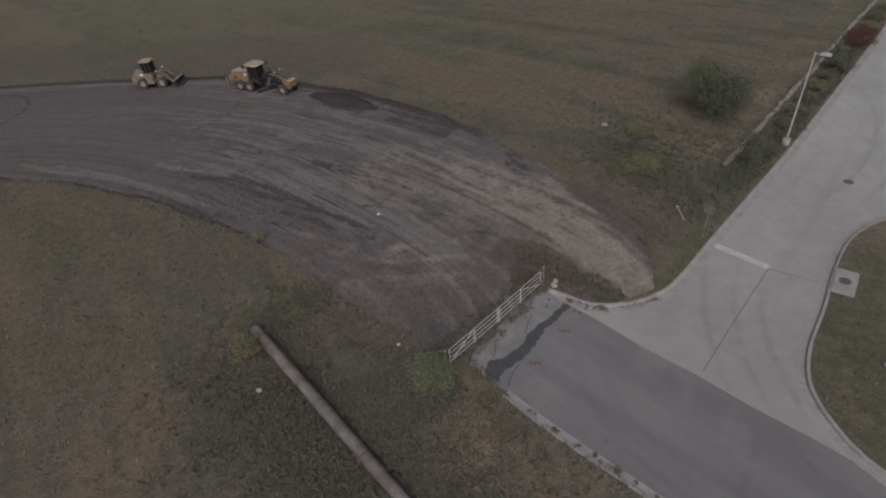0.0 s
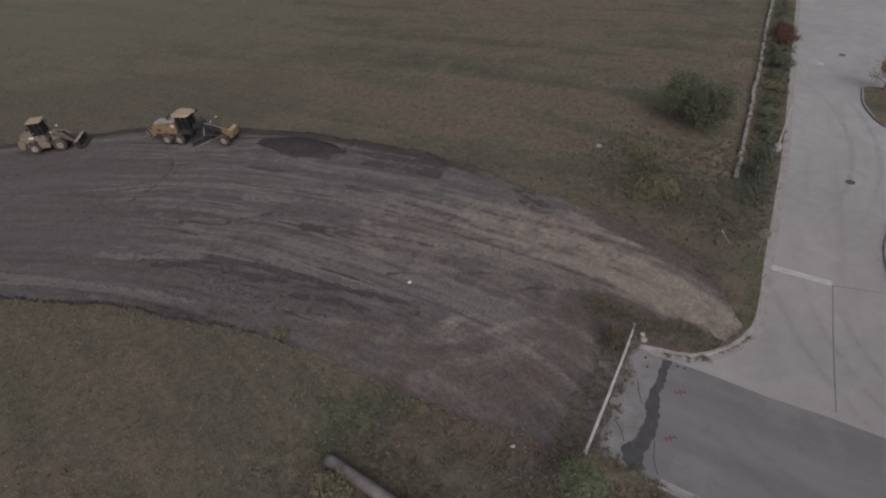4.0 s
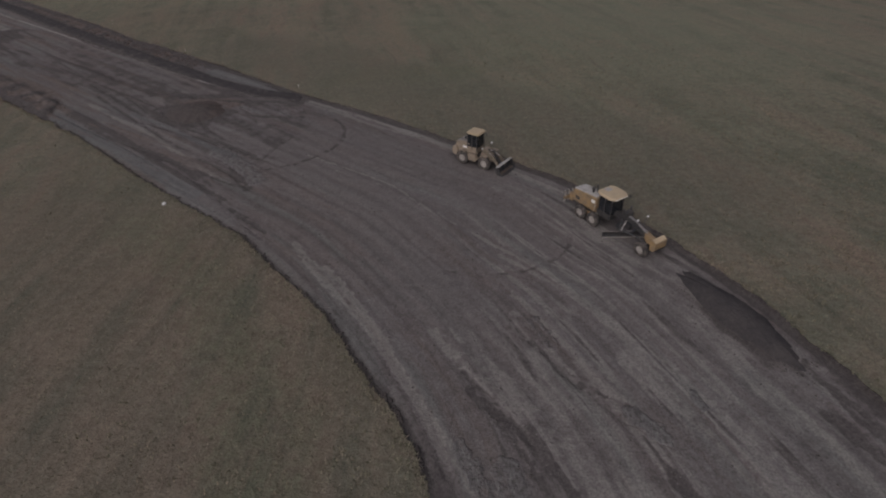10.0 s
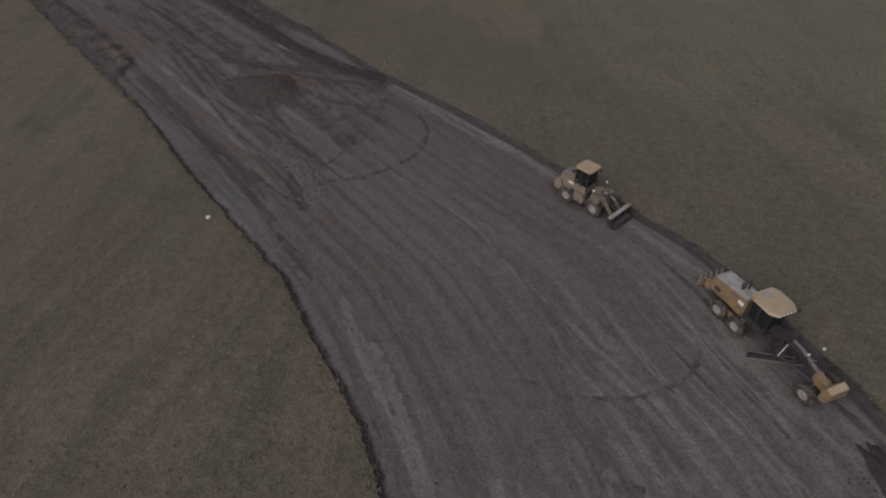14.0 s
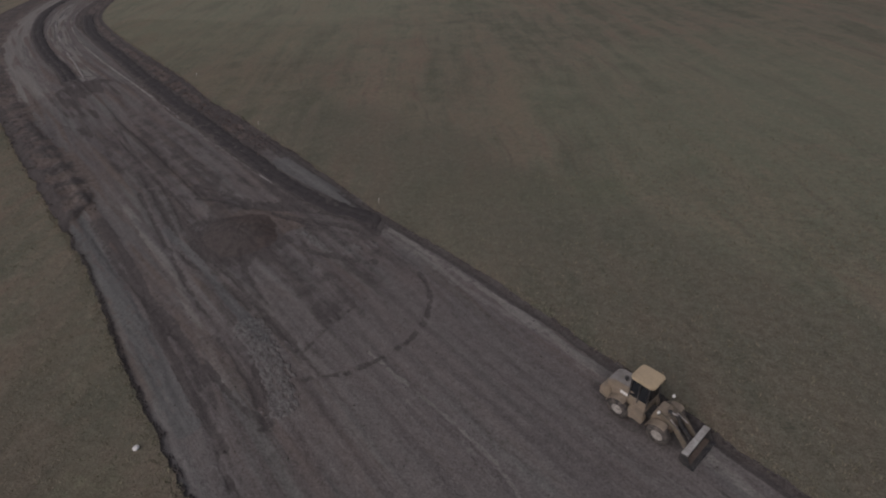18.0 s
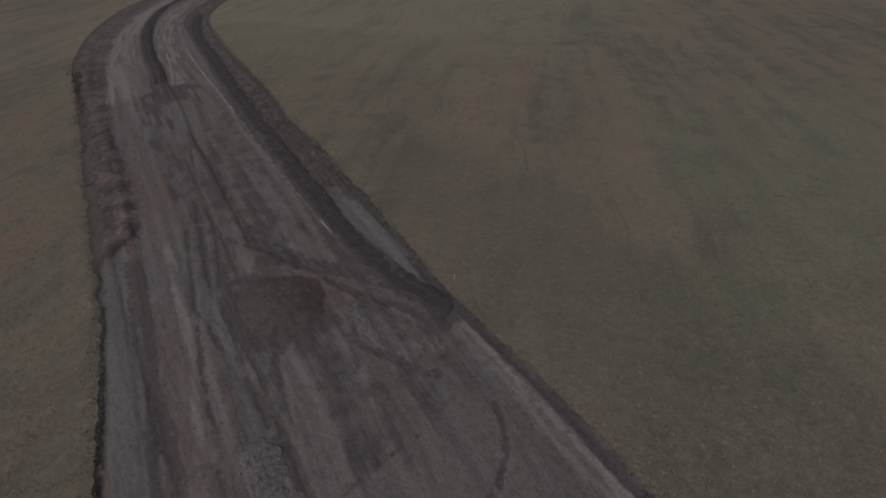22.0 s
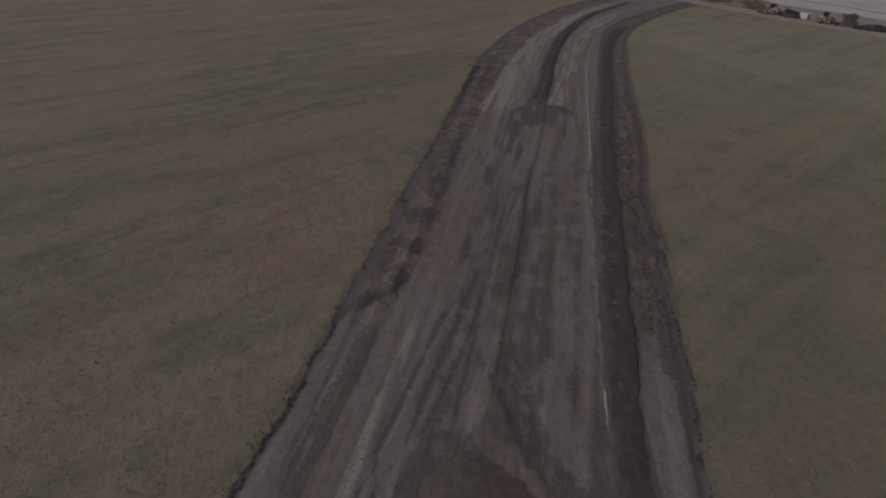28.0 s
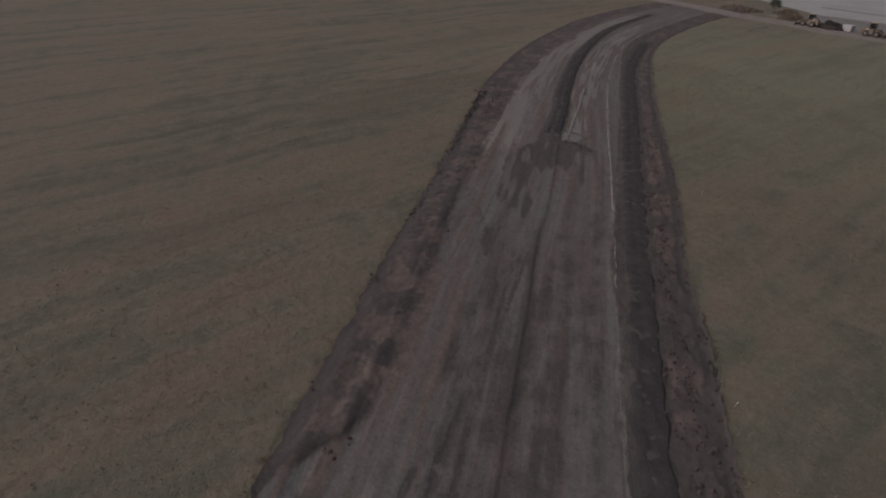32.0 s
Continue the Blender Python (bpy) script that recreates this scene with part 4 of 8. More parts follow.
def dirt_way():
    n_cols = 168
    u = np.linspace(0, 1, n_cols)
    u = np.r_[0, 0.004, 0.01, u[1:-1] * 0.97 + 0.015, 0.99, 0.996, 1]
    n_cols = len(u)
    width = np.linalg.norm(even_right - even_left, axis=1)[:, None]
    from_left, from_right = u * width, (1 - u) * width
    near_l, near_r = np.clip(1 - from_left / 1.6, 0, 1), np.clip(1 - from_right / 1.6, 0, 1)
    x, y = (even_left[:, k:k + 1] * (1 - u) + even_right[:, k:k + 1] * u + (lefts - even_left)[:, k:k + 1] * near_l + (rights - even_right)[:, k:k + 1] * near_r for k in (0, 1))
    s = along[:, None] + 0 * u
    off = from_left - width / 2 + 14
    edge = np.minimum(from_left, from_right)
    fine = rough(x, y, 0.5, 2)
    big = rough(x, y, 0.12, 7)
    lumps = rough(x, y, 0.9, 12)
    crumb = rough(x, y, 1.9, 17)

    def streak(fs, fv, seed):
        """A noise drawn out along the way."""
        return np.array([[noise.noise((a * fs, b * fv, seed)) for b in row] for a, row in zip(along, off)])

    scratch, comb, bands = streak(0.11, 1.7, 31.0), streak(0.05, 0.9, 4.0), streak(0.02, 0.3, 21.0)
    rag = 0.25 * fine + 0.2 * lumps + 0.15 * crumb + 0.3 * scratch
    cut = np.clip((y - 5) / 8, 0, 1) * np.where(from_left < from_right, np.clip((x + 66) / 25, 0.15, 1), 1)
    z = -(0.05 + 0.1 * cut) * np.clip(edge / 0.25, 0, 1) - 0.06 * cut * soft_step(np.abs(edge - 0.45), 0.15, 0.4) + 0.04 * fine * np.clip(edge - 0.4, 0, 1)
    z += 0.08 * comb * np.clip(edge - 0.4, 0, 1)
    dark, pale, sand, brown, plain, crust, green, slabs = (np.zeros_like(x) for _ in range(8))

    # long streaks left by the blade, ridge shade painted dark, strongest on the bend
    bend = np.clip((x + 14) / 18, 0, 1)
    dark = np.maximum(dark, np.clip(1.9 * scratch + 0.9 * comb - 0.3, 0, 0.8) * (0.22 + 0.55 * bend))
    pale = np.maximum(pale, np.clip(1.5 * comb + 1.6 * bands + 0.9 * scratch - 0.2, 0, 0.85) * (0.16 + 0.6 * bend))
    pale = np.maximum(pale, bend * np.clip(0.34 + 0.6 * bands + 0.25 * fine + 0.6 * scratch, 0, 0.6) * np.clip((from_left - 3) / 3, 0, 1))
    dark = np.maximum(dark, np.clip(1.2 * bands * -2 - 0.2 + rag, 0, 0.7) * 0.45 * bend * np.clip((9 - from_left) / 5, 0, 1))
    # dark soil of the cut along both edges, with the bank's shade painted in
    dark = np.maximum(dark, 1.2 * soft_step(from_right + 0.6 * rag, 0.8 + 0.3 * big, 0.35) * np.clip((y - 12) / 6, 0, 1))
    dark = np.maximum(dark, 0.7 * soft_step(from_left + 1.0 * rag, 0.15 + 0.3 * big, 0.3) * np.clip((y - 3) / 5, 0, 1) * np.clip((x + 66) / 25, 0.4, 1))
    dark = np.maximum(dark, 0.4 * soft_step(np.abs(from_left - 1.3) + rag, 0.6, 1.2) * np.clip((x + 16) / 6, 0, 1) * np.clip((y - 8) / 5, 0, 1))
    # pale scraped strips inside the edges
    pale = np.maximum(pale, 0.42 * soft_step(np.abs(from_right - 2.2 - big) + rag, 0.3, 0.6) * np.clip((x + 40) / 10, 0, 1))
    # scraped lanes beside the heap, grey and brown by turns
    lane = np.clip((-x - 27) / 5, 0, 1) * np.clip((x + 63 + 2 * rag) / 3, 0, 1)
    pale = np.maximum(pale, lane * 0.55 * soft_step(np.abs(from_left - 6.5) + 0.7 * rag, 0.4, 0.4) * np.clip(0.8 + 1.2 * scratch, 0, 1))
    brown = np.maximum(brown, lane * 0.28 * soft_step(np.abs(from_left - 4.6) + 0.6 * rag, 1.1, 0.5))
    dark = np.maximum(dark, lane * 0.75 * soft_step(np.abs(from_left - 3.6) + 0.5 * rag, 0.35, 0.35))
    worn_in = np.clip((-x - 20) / 8, 0, 1) * np.clip((x + 100) / 15, 0, 1) * np.clip((from_left - 7) / 2, 0, 1)
    dark = np.maximum(dark, worn_in * np.clip(0.4 + 0.25 * fine + 0.35 * comb + 0.25 * bands, 0, 0.65))
    # spoil beside the grass on both sides; its dark tone also paints the lumps' shading
    wide = np.interp(-x, [60, 63, 65, 72, 85, 100, 110, 138, 178, 207], [-1, 1.5, 5, 5.6, 4.8, 4.6, 5, 7, 8.5, 8])
    row = soft_step(from_left + 2.2 * rag + 0.8 * big, wide - 0.6, 0.9)
    brown = np.maximum(brown, row)
    dark = np.maximum(dark, row * np.clip(0.52 + 0.8 * rough(x, y, 0.28, 23) + 0.4 * fine + 0.4 * crumb + 0.4 * lumps + 0.5 * soft_step(from_left, 0.6, 1.0), 0.05, 1.0))
    close = np.clip((x + 125) / 25, 0, 1) * soft_step(from_left, wide - 2.0, 2.2)
    z += row * (0.02 + (0.34 + 0.1 * lumps + 0.08 * crumb + 0.34 * rough(x, y, 0.28, 23)) * close * soft_step(np.abs(from_left - 2.6), 1.2, 2.0))
    wide = np.interp(-x, [48, 52, 58, 71, 89, 106, 134, 175, 215], [-1, 3.0, 5.2, 6.2, 6.8, 5.8, 6.2, 7.5, 8])
    row = soft_step(from_right + 0.6 * rag, wide + 0.15, 0.4) * np.clip((-x - 52 + 3 * rag) / 5, 0, 1)
    brown = np.maximum(brown, row)
    dark = np.maximum(dark, row * np.clip(0.5 + 0.8 * rough(x, y, 0.3, 27) + 0.5 * fine + 0.4 * scratch + 0.4 * crumb + 0.3 * soft_step(wide - from_right, 2.0, 0.8) + 0.6 * soft_step(from_right, 0.5, 0.6), 0.1, 1.15))
    z += row * (0.08 + 0.1 * lumps + 0.12 * fine + 0.1 * crumb)
    strip = near_line(x, y, DARK_STRIP) + 0.7 * rag
    dark = np.maximum(dark, 1.2 * soft_step(strip, 1.0 + 0.01 * np.clip(-x - 40, 0, 60), 0.35))
    z += 0.05 * soft_step(strip, 0.2, 1.4) * (1 + 0.5 * lumps + 0.4 * crumb)
    # the far bend
    d = near_line(x, y, DARK_MID) + 0.6 * rag
    dark = np.maximum(dark, 1.2 * soft_step(d, 1.35, 0.4))
    z += 0.1 * soft_step(d, 0.1, 1.3)
    far = np.clip((-x - 104) / 8, 0, 1)
    pale = np.maximum(pale, 1.2 * far * soft_step(near_line(x, y, PALE_MID) + 0.8 * rag, 1.9, 0.8) * np.clip(0.6 + 2.2 * scratch + comb, 0, 1))
    pale = np.maximum(pale, 0.75 * far * soft_step(near_line(x, y, PALE_LEFT) + 1.2 * rag, 2.3, 1.4))
    line = near_line(x, y, WHITE_LINE)
    pale = np.maximum(pale, 0.9 * soft_step(line + 0.5 * rag + 0.3 * big, 0.1, 0.25) * np.clip(0.7 + 1.6 * fine, 0, 1))
    # wheel tracks and grooves
    for points, w, k in GROOVES_FAR + GROOVES_BEYOND_HEAP + GROOVES_AT_HEAP + GROOVES_NEAR:
        d = near_line(x, y, spline(points, 1.5)) + 0.55 * rag + 0.2 * fine
        cut = soft_step(d, 0.7 * w, 0.22 + 0.4 * w) * np.clip(0.8 + 1.0 * fine + 0.9 * scratch + 0.5 * crumb, 0.2, 1.1)
        dark = np.maximum(dark, k * cut)
        z -= 0.07 * cut
    brown = np.maximum(brown, np.clip((-x - 28) / 15, 0, 1) * np.clip(1.6 * comb + 0.8 * bands + 0.05, 0, 0.7) * (from_right > 9))
    # damp earth round the heaps, redder on one side; painted shade under both machines
    for cx, cy, rx, ry, a, k in ((-43.8, 62.6, 7.0, 6.0, 152, 0.85), (16, 31, 5.2, 1.9, -57, 0.7), (8.6, 43, 7, 2.4, -48, 0.45), (-5, 53, 5, 2, -27, 0.5)):
        ca, sa = math.cos(radians(a)), math.sin(radians(a))
        dx, dy = x - cx, y - cy
        r = np.hypot((dx * ca + dy * sa) / rx, (-dx * sa + dy * ca) / ry) + 0.3 * rag
        dark = np.maximum(dark, k * soft_step(r + 0.25 * fine, 0.6, 0.5))
    red = soft_step(np.hypot((x + 43) / 4.6, (y - 66) / 2.4) + 0.4 * rag, 0.8, 0.4)
    brown, dark = np.maximum(brown, red), dark * (1 - 0.5 * red)
    hump = soft_step(np.hypot((x + 50) / 3.4, (y - 66.6) / 1.8) + 0.2 * rag, 0.3, 0.8)
    z += 0.45 * hump
    # a bank of dark earth across the way, dragged out in fingers
    fwd, cross = (x + 108.5) * 0.88 - (y - 96.5) * 0.47, (x + 108.5) * 0.47 + (y - 96.5) * 0.88
    inner = fwd + 2.8 - 0.16 * (cross - 1.5) ** 2 + 1.6 * rag + 0.5 * crumb
    drag = np.array([noise.noise((a * 0.12, b * 1.0, 44.0)) for a, b in zip(fwd.ravel(), cross.ravel())]).reshape(x.shape)
    span = soft_step(np.abs(cross - 0.6) + 1.4 * rag + 0.5 * big, 4.4, 2.2)
    bank = np.clip(inner / 1.0, 0, 1) * np.clip(1.15 - inner / (17 - 1.2 * cross) + 1.9 * drag * np.clip(inner / 5, 0, 1), 0, 1.1) * span
    dark, brown = np.maximum(dark, bank), np.maximum(brown, 0.75 * bank)
    head = np.clip(inner / 2.2, 0, 1) * np.clip(1.4 - inner / 5, 0, 1) * span
    z += 0.35 * head * (1 + 0.4 * lumps + 0.3 * crumb)
    # marks laid one by one
    layers = dict(sand=sand, dark=dark, pale=pale, brown=brown, crust=crust, slab=slabs, plain=plain, green=green)
    for kind, w, k, points in MARKS_CURVE + MARKS_MACHINES + MARKS_BEND + MARKS_BEND_LINES + MARKS_BEND_PALE + MARKS_BEND_DARK + MARKS_HEAP + MARKS_FAR + MARKS_SAND + MARKS_SAND_EDGE + MARKS_GATE:
        line = spline(points, 1.0)
        (x0, y0), (x1, y1) = line.min(0) - w - 3, line.max(0) + w + 3
        here = np.nonzero((x > x0) & (x < x1) & (y > y0) & (y < y1))
        loose = min(1.0, 0.25 + 0.8 * w) * (0.8 if kind == "slab" else 2.4 if kind == "sand" else 1.3)
        d = near_line(x[here], y[here], line) + loose * (0.8 * rag[here] + 0.35 * crumb[here] + 0.25 * big[here])
        tone = k * soft_step(d, 0.85 * w, (0.1 + 0.25 * w) * (2.5 if kind in ("sand", "plain") else 1.0))
        if kind in ("pale", "slab", "dark", "crust"):
            tone *= np.clip(0.85 + 0.9 * scratch[here] + 0.5 * crumb[here], 0.25, 1.1)
        if kind == "sand":
            tone *= np.clip(0.88 + 0.8 * fine[here] + 0.5 * crumb[here] + 0.8 * scratch[here], 0.15, 1.15)
        layers[kind][here] = np.maximum(layers[kind][here], tone)
        if kind == "dark":
            z[here] -= 0.04 * np.clip(tone, 0, 1) * (w < 0.5)
        if kind in ("crust", "slab"):
            pale[here] *= 1 - np.clip(tone, 0, 1)
            dark[here] *= 1 - 0.8 * np.clip(tone, 0, 1)
            brown[here] *= 1 - np.clip(tone, 0, 1)
            if kind == "crust":
                z[here] += np.clip(tone, 0, 1) * (0.05 * lumps[here] + 0.06 * crumb[here])
    dark *= 1 - np.clip(sand, 0, 1) * 0.8
    rim = soft_step(from_right + 2.4 * rag + 0.8 * crumb, 2.2, 1.4) * np.clip((7 - y) / 5, 0, 1) * np.clip((x - 26.6) / 1.2, 0, 1)
    brown, dark, sand = np.maximum(brown, 0.75 * rim), np.maximum(dark, 0.35 * rim), sand * (1 - 0.25 * rim)
    earth = soft_step(near_line(x, y, [(6.5, 3.4), (9.4, -4.5), (14, -5.4), (17.6, -4)]) + 1.2 * big + 1.4 * rag, 2.4, 2.2)
    brown = np.maximum(brown, 0.6 * earth * np.clip(0.8 + fine + 0.5 * crumb, 0, 1))
    dark *= 1 - 0.8 * earth
    sand = np.maximum(sand, 0.6 * earth * np.clip(0.5 + 0.8 * fine + 0.8 * crumb + 0.8 * scratch, 0, 1))
    low = soft_step(near_line(x, y, [(11.6, -9.6), (14.5, -8.2), (18.6, -6.4)]) + 1.2 * rag + 0.5 * crumb, 0.8, 0.9)
    green = np.maximum(green, low * np.clip(0.7 + fine + crumb, 0, 1))
    verge = soft_step(near_line(x, y, [(19.6, -3), (20.8, -4.6), (21.6, -7.4), (22.2, -9.6)]) + 1.2 * rag, 1.3, 0.5)
    brown, dark, sand = np.maximum(brown, 0.6 * verge), dark * (1 - 0.5 * verge), sand * (1 - verge)
    z[inside(x.ravel(), y.ravel(), PAVED).reshape(x.shape)] = -0.24
    me = bpy.data.meshes.new("dirt_way")
    verts = np.stack([x, y, z], -1).reshape(-1, 3)
    k = np.arange(n_rows * n_cols).reshape(n_rows, n_cols)
    quads = np.stack([k[:-1, :-1], k[:-1, 1:], k[1:, 1:], k[1:, :-1]], -1).reshape(-1, 4)
    me.from_pydata(verts.tolist(), [], quads.tolist())
    soil = me.color_attributes.new("soil", "FLOAT_COLOR", "POINT")
    soil.data.foreach_set("color", np.stack([dark, pale, sand, brown], -1).ravel().astype(np.float32).clip(0, 1))
    lie = me.color_attributes.new("lie", "FLOAT_COLOR", "POINT")
    lie.data.foreach_set("color", np.stack([plain, crust, green, slabs], -1).ravel().astype(np.float32).clip(0, 1))
    uv = me.uv_layers.new(name="UVMap")
    plan = np.stack([s, off], -1).reshape(-1, 2)
    uv.data.foreach_set("uv", plan[quads.ravel()].ravel().astype(np.float32))
    me.materials.append(M_SOIL)
    me.shade_smooth()
    tagged(new("road", me), "wide strip of scraped grey-brown earth with wheel ruts", "dirt road", kind="structure")


# streets: outlines on the plan
KERB_NORTH = spline([(140, 40.9), (110, 27), (77.5, 12), (49.7, -0.9), (38.5, -5.8), (31.9, -8.6), (28.6, -10.1), (26, -11), (23.6, -10.9), (21.5, -9.9), (20.6, -8.6), (19.9, -7.5)], 1.0)
GATE_END = [(19.2, -7.4), (18.3, -7.6), (17.6, -8.2), (17.0, -8.5), (16.3, -8.5), (15.4, -8.8), (14.9, -9.4), (14.3, -9.6), (13.6, -9.7), (13.1, -10.0), (12.5, -10.7), (12.8, -11.5), (13.1, -12.6)]
KERB_SOUTH = spline([(13.2, -13.5), (14.15, -16.2), (15.25, -18.8), (16.3, -21.2), (17.9, -25.4), (21.7, -35), (26.7, -48)], 1.0)
ISLAND = spline([(36, -48), (30.5, -35), (27.3, -26.8), (26.5, -25), (26.5, -23), (27.5, -20.4), (29.6, -18.5), (33.1, -16.6), (36.5, -14.6), (40, -13), (43.6, -12.6), (46.2, -13.7), (48.1, -16.4), (48, -18.6)], 0.8)
ISLAND = np.vstack([ISLAND, [(44.4, -18.2), (44.4, -24), (48, -34), (54, -48)]])
PAVED = np.vstack([KERB_NORTH, GATE_END, KERB_SOUTH, [(27, -90), (140, -90)]])
ISLE_LOT = spline([(65.9, -2.2), (65.2, -1.2), (63, -2), (61.1, -2.9), (58.3, -5.2), (57.2, -7.4), (57.1, -8.9), (58.3, -9.6), (59.8, -9.6), (61.2, -5.2), (63, -5.2), (65.4, -5.1), (66.2, -3.5), (65.9, -2.2)], 0.5)[:-1]
ISLE_EAST = spline([(56.3, -16.15), (58, -16.35), (59, -16.9), (59.4, -18.2), (58.6, -19.6), (55.6, -19.2), (55.3, -17.6), (56.3, -16.15)], 0.5)[:-1]
BED = np.array([(71.8, -2.2), (69.8, -5.2), (69.1, -9), (68.4, -11.5), (69.2, -12.2), (74.3, -13.1), (92, -18), (97, -10), (85.5, -5.5), (78, -2.4)])
HOLES = [ISLAND, ISLE_LOT, ISLE_EAST, BED]
dirt_way()


def ditch(x, y):
    """How far the land sinks along the pipe."""
    return -1.05 * np.clip(1 - near_line(x, y, [(2.4, -4.0), (8.2, -21.0)]) / 6.0, 0, 1) ** 1.3


# trodden bare earth between the ditch and the gate
BARE = [(4.6, -1.8), (9.8, -3.4), (13, -8.6), (12, -10.6), (9.2, -10.4), (6.2, -8.4), (4.8, -5)]


# duller grass on the far side of the way
ROUGH_STRIP = [(-48, 90.5), (-42, 87), (-22, 76.5), (-9, 69), (4, 60), (16, 49)]


def paint_cover(v):
    """Where the field is lush, bare, strawy or weedy."""
    x, y = v[:, 0], v[:, 1]
    n1, n2 = rough(x, y, 0.35, 3), rough(x, y, 0.12, 8)
    lush, earth, straw, weedy = (np.zeros(len(v)) for _ in range(4))

    def band(line, w, fade, k):
        return k * soft_step(near_line(x, y, line) + 0.5 * n1 * w + 0.5 * n2 * w, w, fade)

    def area(poly, k):
        line = [*poly, poly[0]]
        d = near_line(x, y, line) * np.where(inside(x, y, np.array(poly, float)), -1, 1)
        return k * soft_step(d + 0.6 * n1, 0.0, 1.2)

    weedy = np.maximum(weedy, area([(0.1, -4.1), (4.9, -4.6), (9.1, -9.2), (9.6, -12), (8.2, -14.8), (8.6, -24), (-3, -24), (-5.4, -12), (-2.9, -7)], 1.0))
    weedy = np.maximum(weedy, band([(41, -3), (60, 5.4), (88, 18.4)], 1.2, 0.8, 0.9))
    earth = np.maximum(earth, area(BARE, 1.0))
    earth = np.maximum(earth, area([(29.1, 4.8), (34, 4), (38, -3), (31.8, -8), (27, -10.7), (27.7, -7.1), (30.1, -0.1)], 0.55))
    earth = np.maximum(earth, band([(26.8, 17.5), (29.4, 8.7), (30, 2)], 1.6, 2.5, 0.5))
    earth = np.maximum(earth, band([(-82, 116), (-70, 112)], 5, 8, 0.35))
    earth = np.maximum(earth, band([(-9, -5), (-13, -11)], 3, 4, 0.4))
    weedy = np.maximum(weedy, area([(29.6, 5.4), (35.7, 7), (41.5, 2), (33, -7), (31, -2)], 0.35))
    straw = np.maximum(straw, area([(31, 6), (36, 8.5), (43, 6), (44, 1.5), (36, -3.6), (31, -2)], 0.38))
    lush = np.maximum(lush, area([(12.4, -15.6), (13.6, -17.2), (17, -26), (14, -26), (9.5, -18.6)], 0.25))
    earth = np.maximum(earth, area([(12.4, -15), (14.6, -19), (18, -28), (12, -28), (10.6, -19)], 0.5))
    straw = np.maximum(straw, area([(8.9, -13.7), (12.1, -13.3), (12.4, -15.1), (9.7, -16.8), (8.2, -15.7)], 1.0))
    straw = np.maximum(straw, band([(-46, 85.5), (-31, 75.5), (-10, 63.5), (6, 53.5), (17, 42)], 1.6, 3, 0.2))
    weedy = np.maximum(weedy, band(ROUGH_STRIP, 6, 9, 0.85))
    straw = np.maximum(straw, band([(-41, 89), (-63, 128)], 2.4, 3, 0.45))
    straw = np.maximum(straw, band([(-11, 66), (-5, 71)], 2, 3, 0.4))
    lush = np.maximum(lush, band([(1.6, -0.6), (4.4, -0.2), (7.3, -1.2)], 1.0, 1.0, 0.9))
    lush = np.maximum(lush, band([(25.6, -10.9), (29, -9.6), (32.4, -7.8)], 0.7, 0.6, 0.9))
    earth *= 1 - lush
    lush = np.maximum(lush, band([(33.6, 3.4), (34.4, 0.4), (35.2, -1.6)], 1.2, 1.2, 0.9))
    lush = np.maximum(lush, band([(-34, 36.5), (-24, 30.5), (-15, 21.5), (-12, 13)], 1.8, 3, 0.5))
    lush = np.maximum(lush, band([(-15, 20.8), (-11, 15)], 2.5, 3, 0.5))
    lush = np.maximum(lush, band([(-13, 2.2), (-7, 1)], 2.5, 3, 0.5))
    lush = np.maximum(lush, band([(-27, 78), (-12, 81)], 3, 5, 0.5))
    tall = area([(52, 9.4), (74.9, 18.3), (92, 27), (92, 22.6), (76, 15.3), (50.2, 3.6), (42.1, -0.2), (42, 3)], 0.9)
    lush, straw = np.maximum(lush, 0.6 * tall), np.maximum(straw, tall * np.clip(0.45 + n1, 0, 1))
    return np.stack([lush, earth, straw, weedy], 1).clip(0, 1).astype(np.float32)


